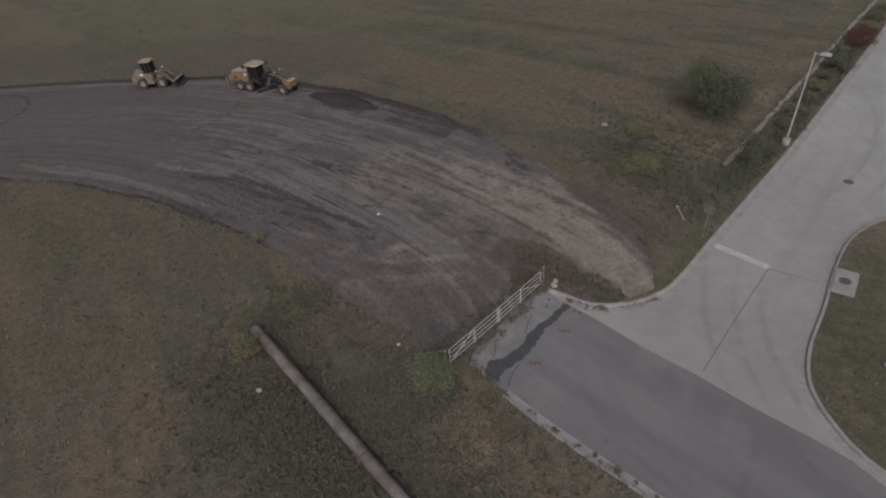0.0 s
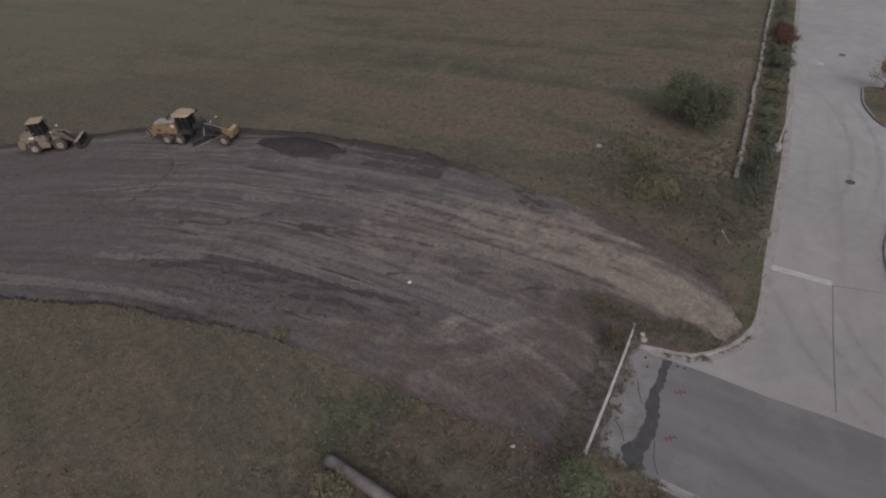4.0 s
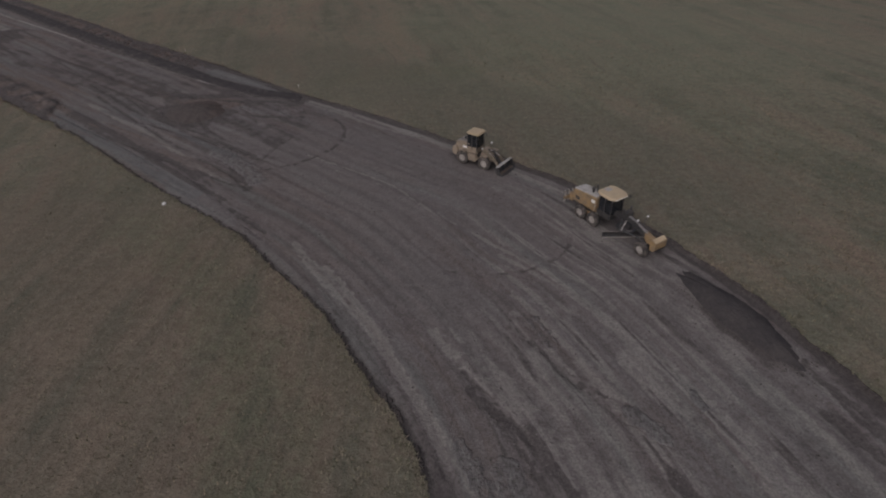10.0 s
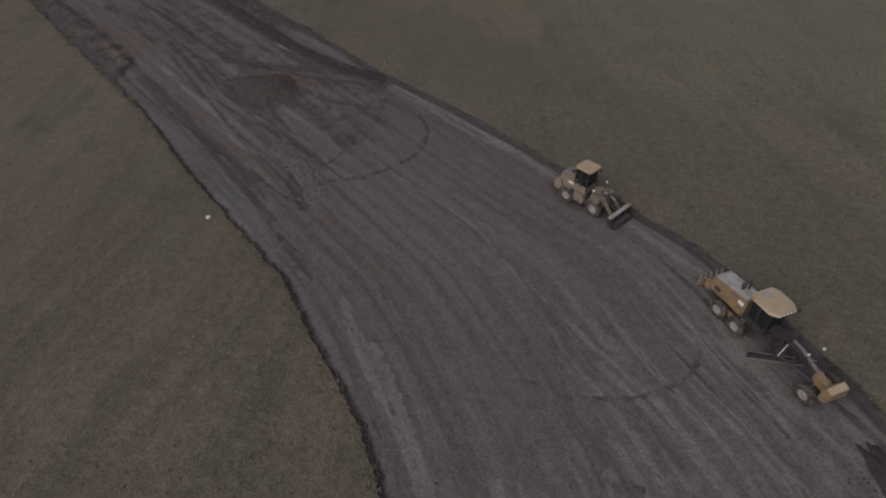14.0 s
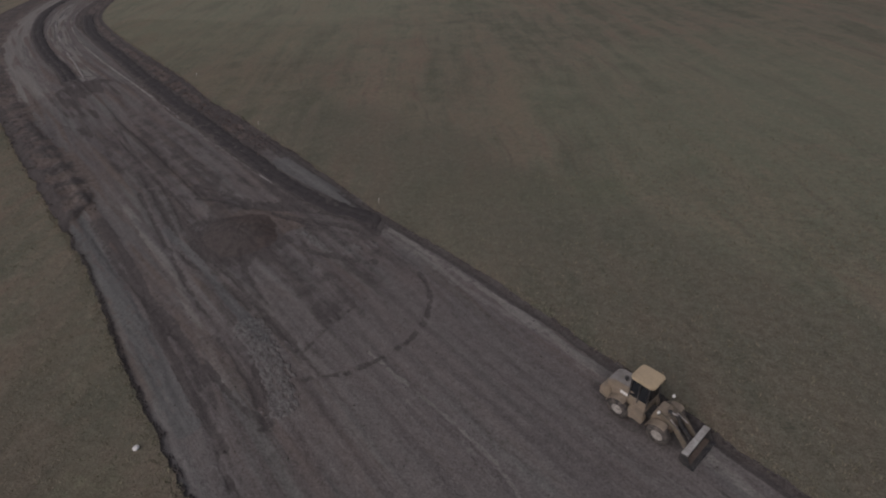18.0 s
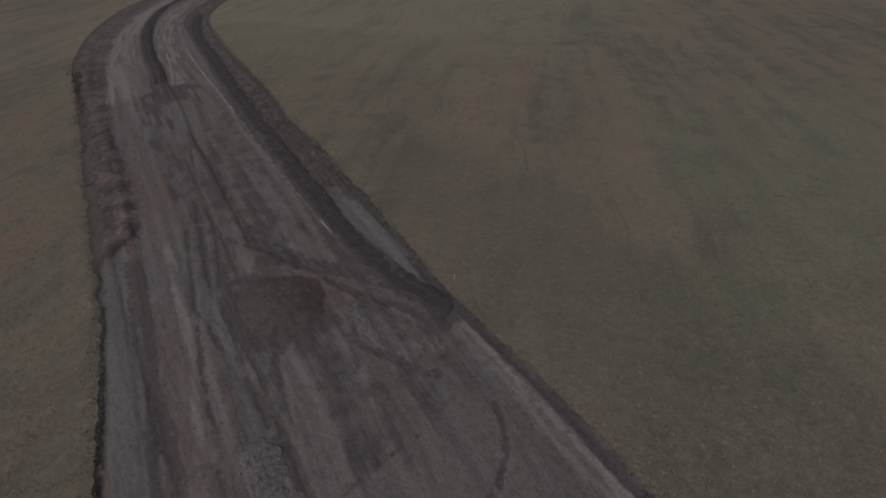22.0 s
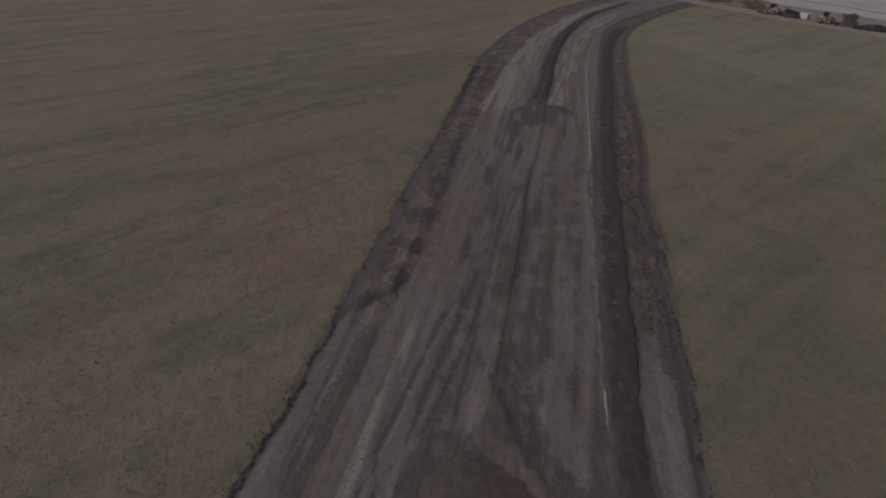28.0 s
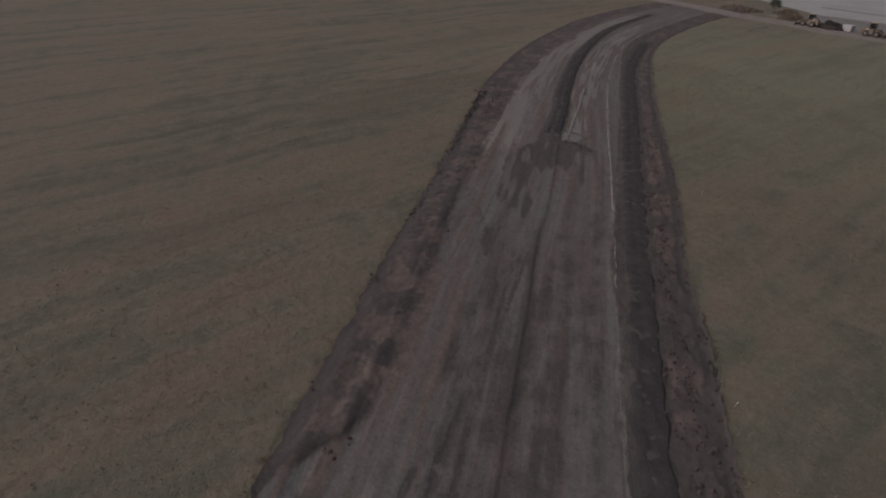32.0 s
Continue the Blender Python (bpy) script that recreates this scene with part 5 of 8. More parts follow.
def field():
    """One sheet of land to the horizon, cut out for the scraped way and the streets."""
    from mathutils.geometry import delaunay_2d_cdt
    way = np.vstack([lefts, rights[::-1]])
    rng = np.random.default_rng(4)
    pts, edges = [], []

    def ring(line):
        k = len(pts)
        pts.extend(map(tuple, line))
        edges.extend((k + a, k + (a + 1) % len(line)) for a in range(len(line)))

    ring(way)
    ring(PAVED)
    for h in HOLES:
        ring(h)
    fixed = np.array(pts)
    gx, gy = np.meshgrid(np.arange(-260, 110, 2.2), np.arange(-60, 260, 2.2))
    g = np.stack([gx.ravel(), gy.ravel()], 1) + rng.uniform(-0.8, 0.8, (gx.size, 2))
    gx, gy = np.meshgrid(np.arange(-16, 60, 0.8), np.arange(-30, 20, 0.8))
    g = np.vstack([g, np.stack([gx.ravel(), gy.ravel()], 1) + rng.uniform(-0.3, 0.3, (gx.size, 2))])
    near = near_line(g[:, 0], g[:, 1], [tuple(q) for q in ((lefts + rights) / 2)[::50]]) < 75
    g = g[near]
    cells = {(int(a // 1.2), int(b // 1.2)) for a, b in fixed}
    g = np.array([q for q in g if (int(q[0] // 1.2), int(q[1] // 1.2)) not in cells])
    far = []
    for r in (250, 350, 500, 800, 1400, 2400, 4000):
        far += [(-60 + r * math.cos(a), 70 + r * math.sin(a)) for a in np.linspace(0, 2 * math.pi, 40, endpoint=False)]
    allp = [Vector(q) for q in [*pts, *map(tuple, g), *far]]
    vs, _, faces, *_ = delaunay_2d_cdt(allp, edges, [], 0, 1e-5)
    v = np.array([tuple(q) for q in vs])
    f = np.array([list(q) for q in faces])
    c = v[f].mean(1)
    keep = ~inside(c[:, 0], c[:, 1], way)
    paved = inside(c[:, 0], c[:, 1], PAVED)
    for h in HOLES:
        paved &= ~inside(c[:, 0], c[:, 1], h)
    keep &= ~paved
    f = f[keep]
    on_edge = np.minimum(near_line(v[:, 0], v[:, 1], way), near_line(v[:, 0], v[:, 1], PAVED))
    z = 0.06 * rough(v[:, 0], v[:, 1], 0.11, 1)
    z *= np.clip(on_edge / 3, 0, 1) * (near_line(v[:, 0], v[:, 1], [tuple(q) for q in ((lefts + rights) / 2)[::50]]) < 70) * (v[:, 1] < 185)
    z += ditch(v[:, 0], v[:, 1])
    me = bpy.data.meshes.new("ground")
    me.from_pydata(np.c_[v, z].tolist(), [], f.tolist())
    cover = me.color_attributes.new("cover", "FLOAT_COLOR", "POINT")
    cover.data.foreach_set("color", paint_cover(v).ravel())
    me.materials.append(M_GRASS)
    me.shade_smooth()
    tagged(new("ground", me), "flat field of short brown and olive autumn grass", "field", kind="structure")


field()


def paving():
    way_out = [(140, -90), (140, 40.9), (160, 60), (160, -110), (0, -110)]
    own = bmesh.new()
    own.faces.new([own.verts.new((x, y, -0.14)) for x, y in PAVED])
    bmesh.ops.recalc_face_normals(own, faces=own.faces[:])
    bmesh.ops.triangulate(own, faces=own.faces[:])
    tagged(obj("pavement", own, M_CONCRETE), "pale grey concrete street and parking lot", "street", kind="structure")
    drive = [(19.85, -7.6), (20.2, -9.2), (20.9, -10.9), (22.0, -14.2), (23.2, -17.0), (24.1, -19.6), (25.2, -22.2), (26.0, -24.4), (26.5, -25.9), (30.4, -35), (36, -48), (36, -89), (27.1, -89), (27, -48), *map(tuple, KERB_SOUTH[::-1][1:]), *GATE_END[::-1]]
    own = bmesh.new()
    own.faces.new([own.verts.new((x, y, -0.134)) for x, y in drive])
    bmesh.ops.recalc_face_normals(own, faces=own.faces[:])
    bmesh.ops.triangulate(own, faces=own.faces[:])
    tagged(obj("road", own, M_ASPHALT), "worn grey asphalt drive ending at a gate", "driveway", kind="structure")


paving()


def kerb(line, closed=False, width=0.16, low=-0.16, high=0.015, gutter=0.45, flip=1):
    """A concrete kerb along a line, with a flat gutter on the street's side."""
    p = np.array(line, float)
    d = np.gradient(p, axis=0)
    if closed:
        d = np.roll(p, -1, 0) - np.roll(p, 1, 0)
    n = flip * np.stack([-d[:, 1], d[:, 0]], 1) / np.linalg.norm(d, axis=1)[:, None]
    rows = [p - 0.02 * n, p - 0.02 * n, p + (width - 0.03) * n, p + width * n, p + (width + 0.03) * n, p + (width + gutter) * n]
    zs = [low, high, high, high - 0.04, -0.125, -0.129]
    bm = bmesh.new()
    vs = [[bm.verts.new((x, y, z)) for x, y in row] for row, z in zip(rows, zs)]
    m = len(p)
    for a, b in zip(vs, vs[1:]):
        for k in range(m if closed else m - 1):
            bm.faces.new((a[k], a[(k + 1) % m], b[(k + 1) % m], b[k]))
    bmesh.ops.recalc_face_normals(bm, faces=bm.faces[:])
    for f in bm.faces:
        if f.normal.z < -0.2:
            f.normal_flip()
    return tagged(obj("trim", bm, M_KERB), "pale concrete kerb and gutter along the street", "kerb", kind="structure")


kerb(KERB_NORTH, flip=1)
kerb(KERB_SOUTH, flip=1)
kerb(ISLAND, flip=1)
kerb(ISLE_LOT, True, flip=1, gutter=0.2)
kerb(ISLE_EAST, True, flip=-1, gutter=0.2)
kerb(BED, True, flip=1, gutter=0.2)
# ---- heaps and rows of soil ----
def soil_mound(x, y, rx, ry, turn, h, steep, material, label, rag=0.12):
    bm = bmesh.new()
    n, m = 30, 72
    rings = []
    for a in range(n + 1):
        r = a / n
        ring = []
        for b in range(m):
            w = 2 * math.pi * b / m
            k = 1 + 0.24 * noise.noise((math.cos(w) * 1.4 + x, math.sin(w) * 1.4, y)) + rag * noise.noise((math.cos(w) * 5 + x, math.sin(w) * 5, y)) + 0.6 * rag * noise.noise((math.cos(w) * 11 + x, math.sin(w) * 11, y))
            k = 1 + (k - 1) * r**1.5
            px, py = rx * r * k * math.cos(w), ry * r * k * math.sin(w)
            z = h * (1 - r * r) ** steep * (1 + 0.12 * noise.noise((px * 0.5, py * 0.5, x)))
            z += 0.03 * noise.noise((px * 2.2, py * 2.2, y)) * (1 - 0.6 * r**4) + 0.03 * noise.noise((px * 5, py * 5, y)) + 0.03 * noise.noise((px * 9, py * 9, y))
            ring.append(bm.verts.new((px, py, z + 0.1 - 0.16 * r**3)))
            if a == 0:
                break
        rings.append(ring)
    for b in range(m):
        bm.faces.new((rings[0][0], rings[1][b], rings[1][(b + 1) % m]))
    for p, q in zip(rings[1:], rings[2:]):
        for b in range(m):
            bm.faces.new((p[b], q[b], q[(b + 1) % m], p[(b + 1) % m]))
    ob = obj("soil_mound", bm, material, True)
    ob.matrix_world = pose(x, y, -0.2, 0, 0, turn)
    return tagged(ob, label, "soil mound")


soil_mound(-43.8, 62.9, 4.9, 4.1, 152, 0.75, 1.7, M_TWO_SOIL, "large rounded heap of dark brown topsoil on the scraped way")
soil_mound(16.2, 31.6, 5.0, 1.5, -59, 0.75, 0.8, M_BLACK_SOIL, "long low heap of dark soil beside the way's grassy edge", 0.16)


def soil_ridge(line, w, h, material, label, seed, gaps=0.0, lift=0.0):
    """A low broken ridge left along the way by a grader's blade."""
    rng = np.random.default_rng(seed)
    p = spline([tuple(q) for q in line], 0.5)
    d = np.gradient(p, axis=0)
    n = np.stack([-d[:, 1], d[:, 0]], 1) / np.linalg.norm(d, axis=1)[:, None]
    k = np.array([max(0.05, 1 + 0.004 * min(60, max(0, -40 - q[0])) + (0.9 if w < 0.5 else 0.3) * noise.noise((q[0] * 0.5, q[1] * 0.5, seed))) for q in p])
    if gaps:
        k *= np.array([1.0 if noise.noise((q[0] * 0.08, q[1] * 0.08, seed + 3)) > gaps - 0.5 else 0.15 for q in p])
    k *= np.clip(np.minimum(np.arange(len(p)), np.arange(len(p))[::-1]) / 5, 0.25, 1)
    p = p + n * np.array([0.12 * noise.noise((q[0] * 0.7, q[1] * 0.7, seed + 7)) for q in p])[:, None]
    rows = []
    bm = bmesh.new()
    shape = ((-0.5, -0.1), (-0.36, 0.45), (-0.2, 0.8), (-0.05, 1.0), (0.1, 0.95), (0.25, 0.65), (0.38, 0.3), (0.5, -0.1))
    if w > 2:
        shape = ((-0.5, -0.4), (-0.44, 0.5), (-0.3, 0.8), (-0.12, 1.0), (0.06, 0.85), (0.24, 1.0), (0.4, 0.6), (0.5, -0.4))
    for f, z in shape:
        rows.append([bm.verts.new((q[0] + m[0] * w * f * kk, q[1] + m[1] * w * f * kk, -0.17 + lift * min(1, max(0, (-50 - q[0]) / 6)) + h * z * kk * rng.uniform(0.75, 1.25))) for q, m, kk in zip(p, n, k)])
    for a, b in zip(rows, rows[1:]):
        for i in range(len(p) - 1):
            f = bm.faces.new((a[i], a[i + 1], b[i + 1], b[i]))
            f.normal_update()
            if f.normal.z < 0:
                f.normal_flip()
    return tagged(obj("soil_ridge", bm, material), label, "soil ridge", kind="stuff")


soil_ridge(WHITE_LINE, 0.22, 0.1, M_PALE_SOIL, "thin pale ridge of dry soil along the way", 2, 0.5)
soil_ridge(PALE_MID, 0.35, 0.12, M_PALE_SOIL, "thin pale ridge of dry soil along the way", 5, 0.35)
soil_ridge(DARK_STRIP, 2.1, 0.11, M_BLACK_SOIL, "dark lumpy ridge of damp soil along the way", 8, lift=0.12)
soil_ridge(DARK_MID, 2.2, 0.22, M_BLACK_SOIL, "dark lumpy ridge of damp soil along the way", 11)
# ---- machines ----
def wheel(parent, x, y, r, w, lean=0.0, tread=26):
    """A tyre with lugs and a dished rim, as a part with its own pieces."""
    face = 1 if y > 0 else -1
    turn = Matrix.Translation((x, y, r)) @ Matrix.Rotation(radians(lean), 4, "X") @ Matrix.Rotation(radians(-90 * face), 4, "X")
    h = w / 2
    bm = lathe([(r * 0.5, -h * 0.9), (r * 0.8, -h), (r * 0.95, -h * 0.8), (r * 0.97, 0), (r * 0.95, h * 0.8), (r * 0.8, h), (r * 0.5, h * 0.9)], 28, turn, caps=False)
    for k in range(tread):
        a = 2 * math.pi * k / tread
        for s in (-1, 1):
            m = turn @ Matrix.Rotation(a + s * 0.06, 4, "Z") @ Matrix.Translation((r * 0.965, 0, s * h * 0.45)) @ Matrix.Rotation(radians(s * 28), 4, "X")
            box(r * 0.07, r * 0.09, h * 0.85, m, bm=bm)
    hub = part("wheel", bm, M_TYRE, parent, "dusty black rubber tyre with lugs", True)
    part("rim", lathe([(r * 0.5, -h * 0.5), (r * 0.51, h * 0.8), (r * 0.44, h * 0.78), (r * 0.36, h * 0.35), (r * 0.2, h * 0.3), (r * 0.18, h * 0.55), (0.02, h * 0.58)], 24, turn), M_RIM, hub, "dusty pale yellow wheel rim", True)
    return hub


def motor_grader(x, y, z, rz):
    g = thing("motor_grader", x, y, z, rz, "dusty yellow motor grader with faded roof parked on scraped earth", "motor grader")
    # engine hood with a sloping pale top
    hood = part("hood", prism([(-2.3, 1.05), (0.55, 1.05), (0.55, 2.45), (-1.9, 2.28), (-2.35, 2.05)], 1.25, bevel=0.05), M_YELLOW, g, "yellow engine hood")
    part("hood_top", prism([(-2.2, 2.2), (0.4, 2.46), (0.4, 2.5), (-1.95, 2.35), (-2.25, 2.24)], 1.2, bevel=0.02), M_PALE_DUST, g, "pale dusty top of the engine hood")
    for s in (-1, 1):
        part("grille", box(0.5, 0.03, 0.3, Matrix.Translation((-1.7, s * 0.635, 1.5)), 0.01), M_BLACK, hood)
        part("badge", box(0.42, 0.02, 0.3, Matrix.Translation((0.15, s * 0.635, 2.0)), 0.005), M_WHITE, hood, "pale badge plate")
        for k in range(3):
            part("stripe", box(0.2, 0.02, 0.05, Matrix.Translation((-0.55 + 0.25 * k, s * 0.637, 2.2))), M_BLACK, hood)
    part("exhaust", rod((-0.35, 0.25, 2.4), (-0.35, 0.25, 3.0), 0.07, bm=rod((-0.35, 0.25, 3.0), (-0.42, 0.25, 3.12), 0.06)), M_BLACK, g)
    part("air_cleaner", lathe([(0.1, 0), (0.1, 0.3), (0.17, 0.32), (0.16, 0.48), (0.06, 0.55)], 14, Matrix.Translation((-0.5, -0.05, 2.4))), M_BLACK, g, smooth=True)
    part("rear_frame", box(3.2, 0.9, 0.5, Matrix.Translation((-0.6, 0, 0.95)), 0.04), M_BLACK, g)
    part("counterweight", prism([(-2.75, 0.8), (-2.3, 0.8), (-2.3, 1.75), (-2.6, 1.7), (-2.75, 1.4)], 1.3, bevel=0.05), M_YELLOW, g)
    # ripper at the back
    ripper = part("ripper", box(0.25, 2.1, 0.25, Matrix.Translation((-2.95, 0, 1.0)), 0.03), M_YELLOW, g, "rear ripper bar with curved teeth")
    for k in range(5):
        yy = -0.9 + 0.45 * k
        part("tooth", prism([(-3.12, 1.55), (-2.95, 1.55), (-2.85, 0.9), (-3.0, 0.45), (-3.13, 0.4), (-3.05, 0.95)], 0.08, Matrix.Translation((0, yy, 0.08)), 0.01), M_STEEL, ripper)
    for s in (-1, 1):
        part("ripper_link", rod((-2.6, s * 0.5, 1.4), (-2.95, s * 0.5, 1.1), 0.06), M_BLACK, ripper)
    # cab
    cab = part("cab", box(1.6, 1.35, 0.55, Matrix.Translation((1.45, 0, 1.35)), 0.04), M_BLACK, g, "black cab with dark glass")
    part("cab_glass", box(1.4, 1.3, 1.6, Matrix.Translation((1.55, 0, 2.38)), 0.05, taper=(1.0, 0.96)), M_GLASS, cab, "dark tinted cab glass")
    for xx in (0.88, 1.5, 2.25):
        for s in (-1, 1):
            part("cab_post", rod((xx, s * 0.68, 1.5), (xx, s * 0.66, 3.22), 0.05, sides=6), M_BLACK, cab)
    roof = bmesh.new()
    f = roof.faces.new([roof.verts.new(p) for p in ((0.55, -0.78, 3.22), (1.0, -1.02, 3.22), (2.2, -1.0, 3.2), (2.62, -0.7, 3.2), (2.62, 0.7, 3.2), (2.2, 1.0, 3.2), (1.0, 1.02, 3.22), (0.55, 0.78, 3.22))])
    r = bmesh.ops.extrude_face_region(roof, geom=[f])
    up = [v for v in r["geom"] if isinstance(v, bmesh.types.BMVert)]
    bmesh.ops.translate(roof, vec=(0, 0, 0.18), verts=up)
    bmesh.ops.scale(roof, vec=(0.93, 0.93, 1), space=Matrix.Translation((-1.58, 0, 0)), verts=up)
    bmesh.ops.recalc_face_normals(roof, faces=roof.faces[:])
    bmesh.ops.bevel(roof, geom=roof.edges[:], offset=0.04, segments=2, affect="EDGES")
    top = part("cab_roof", roof, M_CREAM, g, "faded cream cab roof")
    part("roof_panel", box(0.55, 0.6, 0.03, Matrix.Translation((1.0, 0, 3.4)), 0.01), M_PALE_DUST, top, "pale hatch plate")
    for k in range(5):
        part("roof_light", box(0.05, 0.14, 0.09, Matrix.Translation((2.6, -0.56 + 0.28 * k, 3.28)), 0.01), M_WHITE, top)
    for s in (-1, 1):
        arm = part("mirror", box(0.06, 0.2, 0.32, Matrix.Translation((2.5, s * 1.12, 3.0)), 0.02), M_BLACK, g)
        part("mirror_arm", rod((2.4, s * 0.75, 3.15), (2.5, s * 1.1, 3.13), 0.02, sides=6), M_BLACK, arm)
        for k in range(3):
            part("step", box(0.32, 0.3, 0.04, Matrix.Translation((0.75 + 0.05 * k, s * 0.85, 0.6 + 0.3 * k)), 0.01), M_STEEL, g)
        part("handrail", rod((0.5, s * 0.98, 0.8), (0.65, s * 0.78, 2.2), 0.022, sides=6), M_STEEL, g)
    # front frame: a long arched beam
    part("front_frame", prism([(2.0, 1.35), (2.0, 1.8), (3.2, 2.12), (4.3, 2.0), (5.6, 1.55), (6.35, 1.3), (6.35, 0.85), (5.5, 1.12), (4.2, 1.62), (3.2, 1.75)], 0.36, bevel=0.03), M_BLACK, g, "long arched front beam")
    part("beam_cap", prism([(3.3, 2.125), (4.3, 2.01), (5.6, 1.56), (6.3, 1.33), (6.3, 1.37), (5.6, 1.61), (4.3, 2.06), (3.3, 2.17)], 0.2), M_STEEL, g, "grey dusty top of the front beam")
    part("beam_nose", prism([(5.6, 1.6), (6.5, 1.4), (6.5, 0.8), (5.9, 0.85), (5.6, 1.1)], 0.46, bevel=0.03), M_YELLOW, g)
    block = part("push_block", prism([(6.55, 0.72), (6.95, 0.72), (7.1, 0.95), (7.1, 1.55), (6.75, 1.72), (6.55, 1.62)], 1.35, bevel=0.04), M_YELLOW, g, "yellow front counterweight block")
    part("block_top", box(0.4, 1.3, 0.03, Matrix.Translation((6.88, 0, 1.66)) @ Matrix.Rotation(radians(24), 4, "Y"), 0.01), M_CREAM, block)
    # front axle
    part("front_axle", box(0.3, 1.75, 0.26, Matrix.Translation((6.12, 0, 0.68)), 0.04), M_BLACK, g)
    part("steering_rod", rod((5.85, -0.75, 0.66), (5.85, 0.75, 0.66), 0.035), M_STEEL, g)
    for s in (-1, 1):
        wheel(g, 6.12, s * 1.03, 0.66, 0.36, lean=5)
        part("tandem_case", prism([(-1.05, 0.4), (1.05, 0.4), (1.12, 0.65), (0.95, 0.85), (-0.95, 0.85), (-1.12, 0.65)], 0.2, Matrix.Translation((0, s * 0.72, 0)), 0.03), M_YELLOW, g)
        for xx in (-0.77, 0.77):
            wheel(g, xx, s * 1.04, 0.66, 0.36)
    # drawbar, circle and blade
    bar = part("drawbar", rod((5.95, 0.1, 0.85), (3.7, 0.6, 0.98), 0.07, bm=rod((5.95, -0.1, 0.85), (3.7, -0.6, 0.98), 0.07)), M_BLACK, g)
    part("circle", lathe([(0.62, -0.05), (0.82, -0.06), (0.84, 0.06), (0.62, 0.05), (0.62, -0.05)], 28, Matrix.Translation((3.55, 0, 0.9)), caps=False), M_BLACK, bar)
    blade = bmesh.new()
    rows = []
    for k in range(9):
        a = radians(-48 + 96 * k / 8)
        rows.append((0.36 - 0.42 * math.cos(a), 0.36 + 0.42 * math.sin(a)))
    prism(rows + [(px + 0.04, pz) for px, pz in rows[::-1]], 3.75, Matrix.Translation((3.6, -0.1, 0.0)) @ Matrix.Rotation(radians(-32), 4, "Z"), bm=blade)
    board = part("moldboard", blade, M_BLACK, g, "long curved grader blade set at an angle")
    part("cutting_edge", box(0.04, 3.75, 0.16, Matrix.Translation((3.6, -0.1, 0.07)) @ Matrix.Rotation(radians(-32), 4, "Z") @ Matrix.Translation((0.1, 0, 0)), 0.008), M_STEEL, board, "bright worn steel cutting edge")
    part("blade_top", box(0.05, 3.75, 0.05, Matrix.Translation((3.6, -0.1, 0.69)) @ Matrix.Rotation(radians(-32), 4, "Z") @ Matrix.Translation((0.08, 0, 0)), 0.01), M_STEEL, board, "bright worn upper rim")
    for s in (-1, 1):
        part("lift_cylinder", rod((3.35, s * 0.42, 2.5), (3.5, s * 0.72, 1.0), 0.06, bm=rod((3.35, s * 0.42, 2.75), (3.35, s * 0.42, 2.1), 0.09)), M_BLACK, g)
        part("piston_rod", rod((3.45, s * 0.63, 1.5), (3.5, s * 0.72, 0.95), 0.035), M_STEEL, g, "bright piston rod")
        part("light_stalk", rod((4.9, s * 0.28, 1.8), (4.95, s * 0.55, 2.55), 0.03, sides=6), M_BLACK, g)
        part("headlight", box(0.12, 0.16, 0.12, Matrix.Translation((4.97, s * 0.56, 2.6)), 0.02), M_WHITE, g)
        part("blade_arm", rod((3.55, s * 0.6, 0.85), (3.45, s * 0.6, 0.45), 0.09), M_BLACK, bar)
    part("saddle", prism([(3.1, 2.05), (3.7, 2.0), (3.6, 2.45), (3.2, 2.45)], 0.95, bevel=0.03), M_BLACK, g)
    part("centre_shift_cylinder", rod((3.4, 0.5, 2.2), (3.7, -0.75, 1.05), 0.05), M_STEEL, g)
    for k in range(4):
        part("hose", rod((2.1, -0.1 + 0.07 * k, 1.85), (3.2, -0.15 + 0.09 * k, 2.3), 0.02, sides=6), M_BLACK, g)
    return g


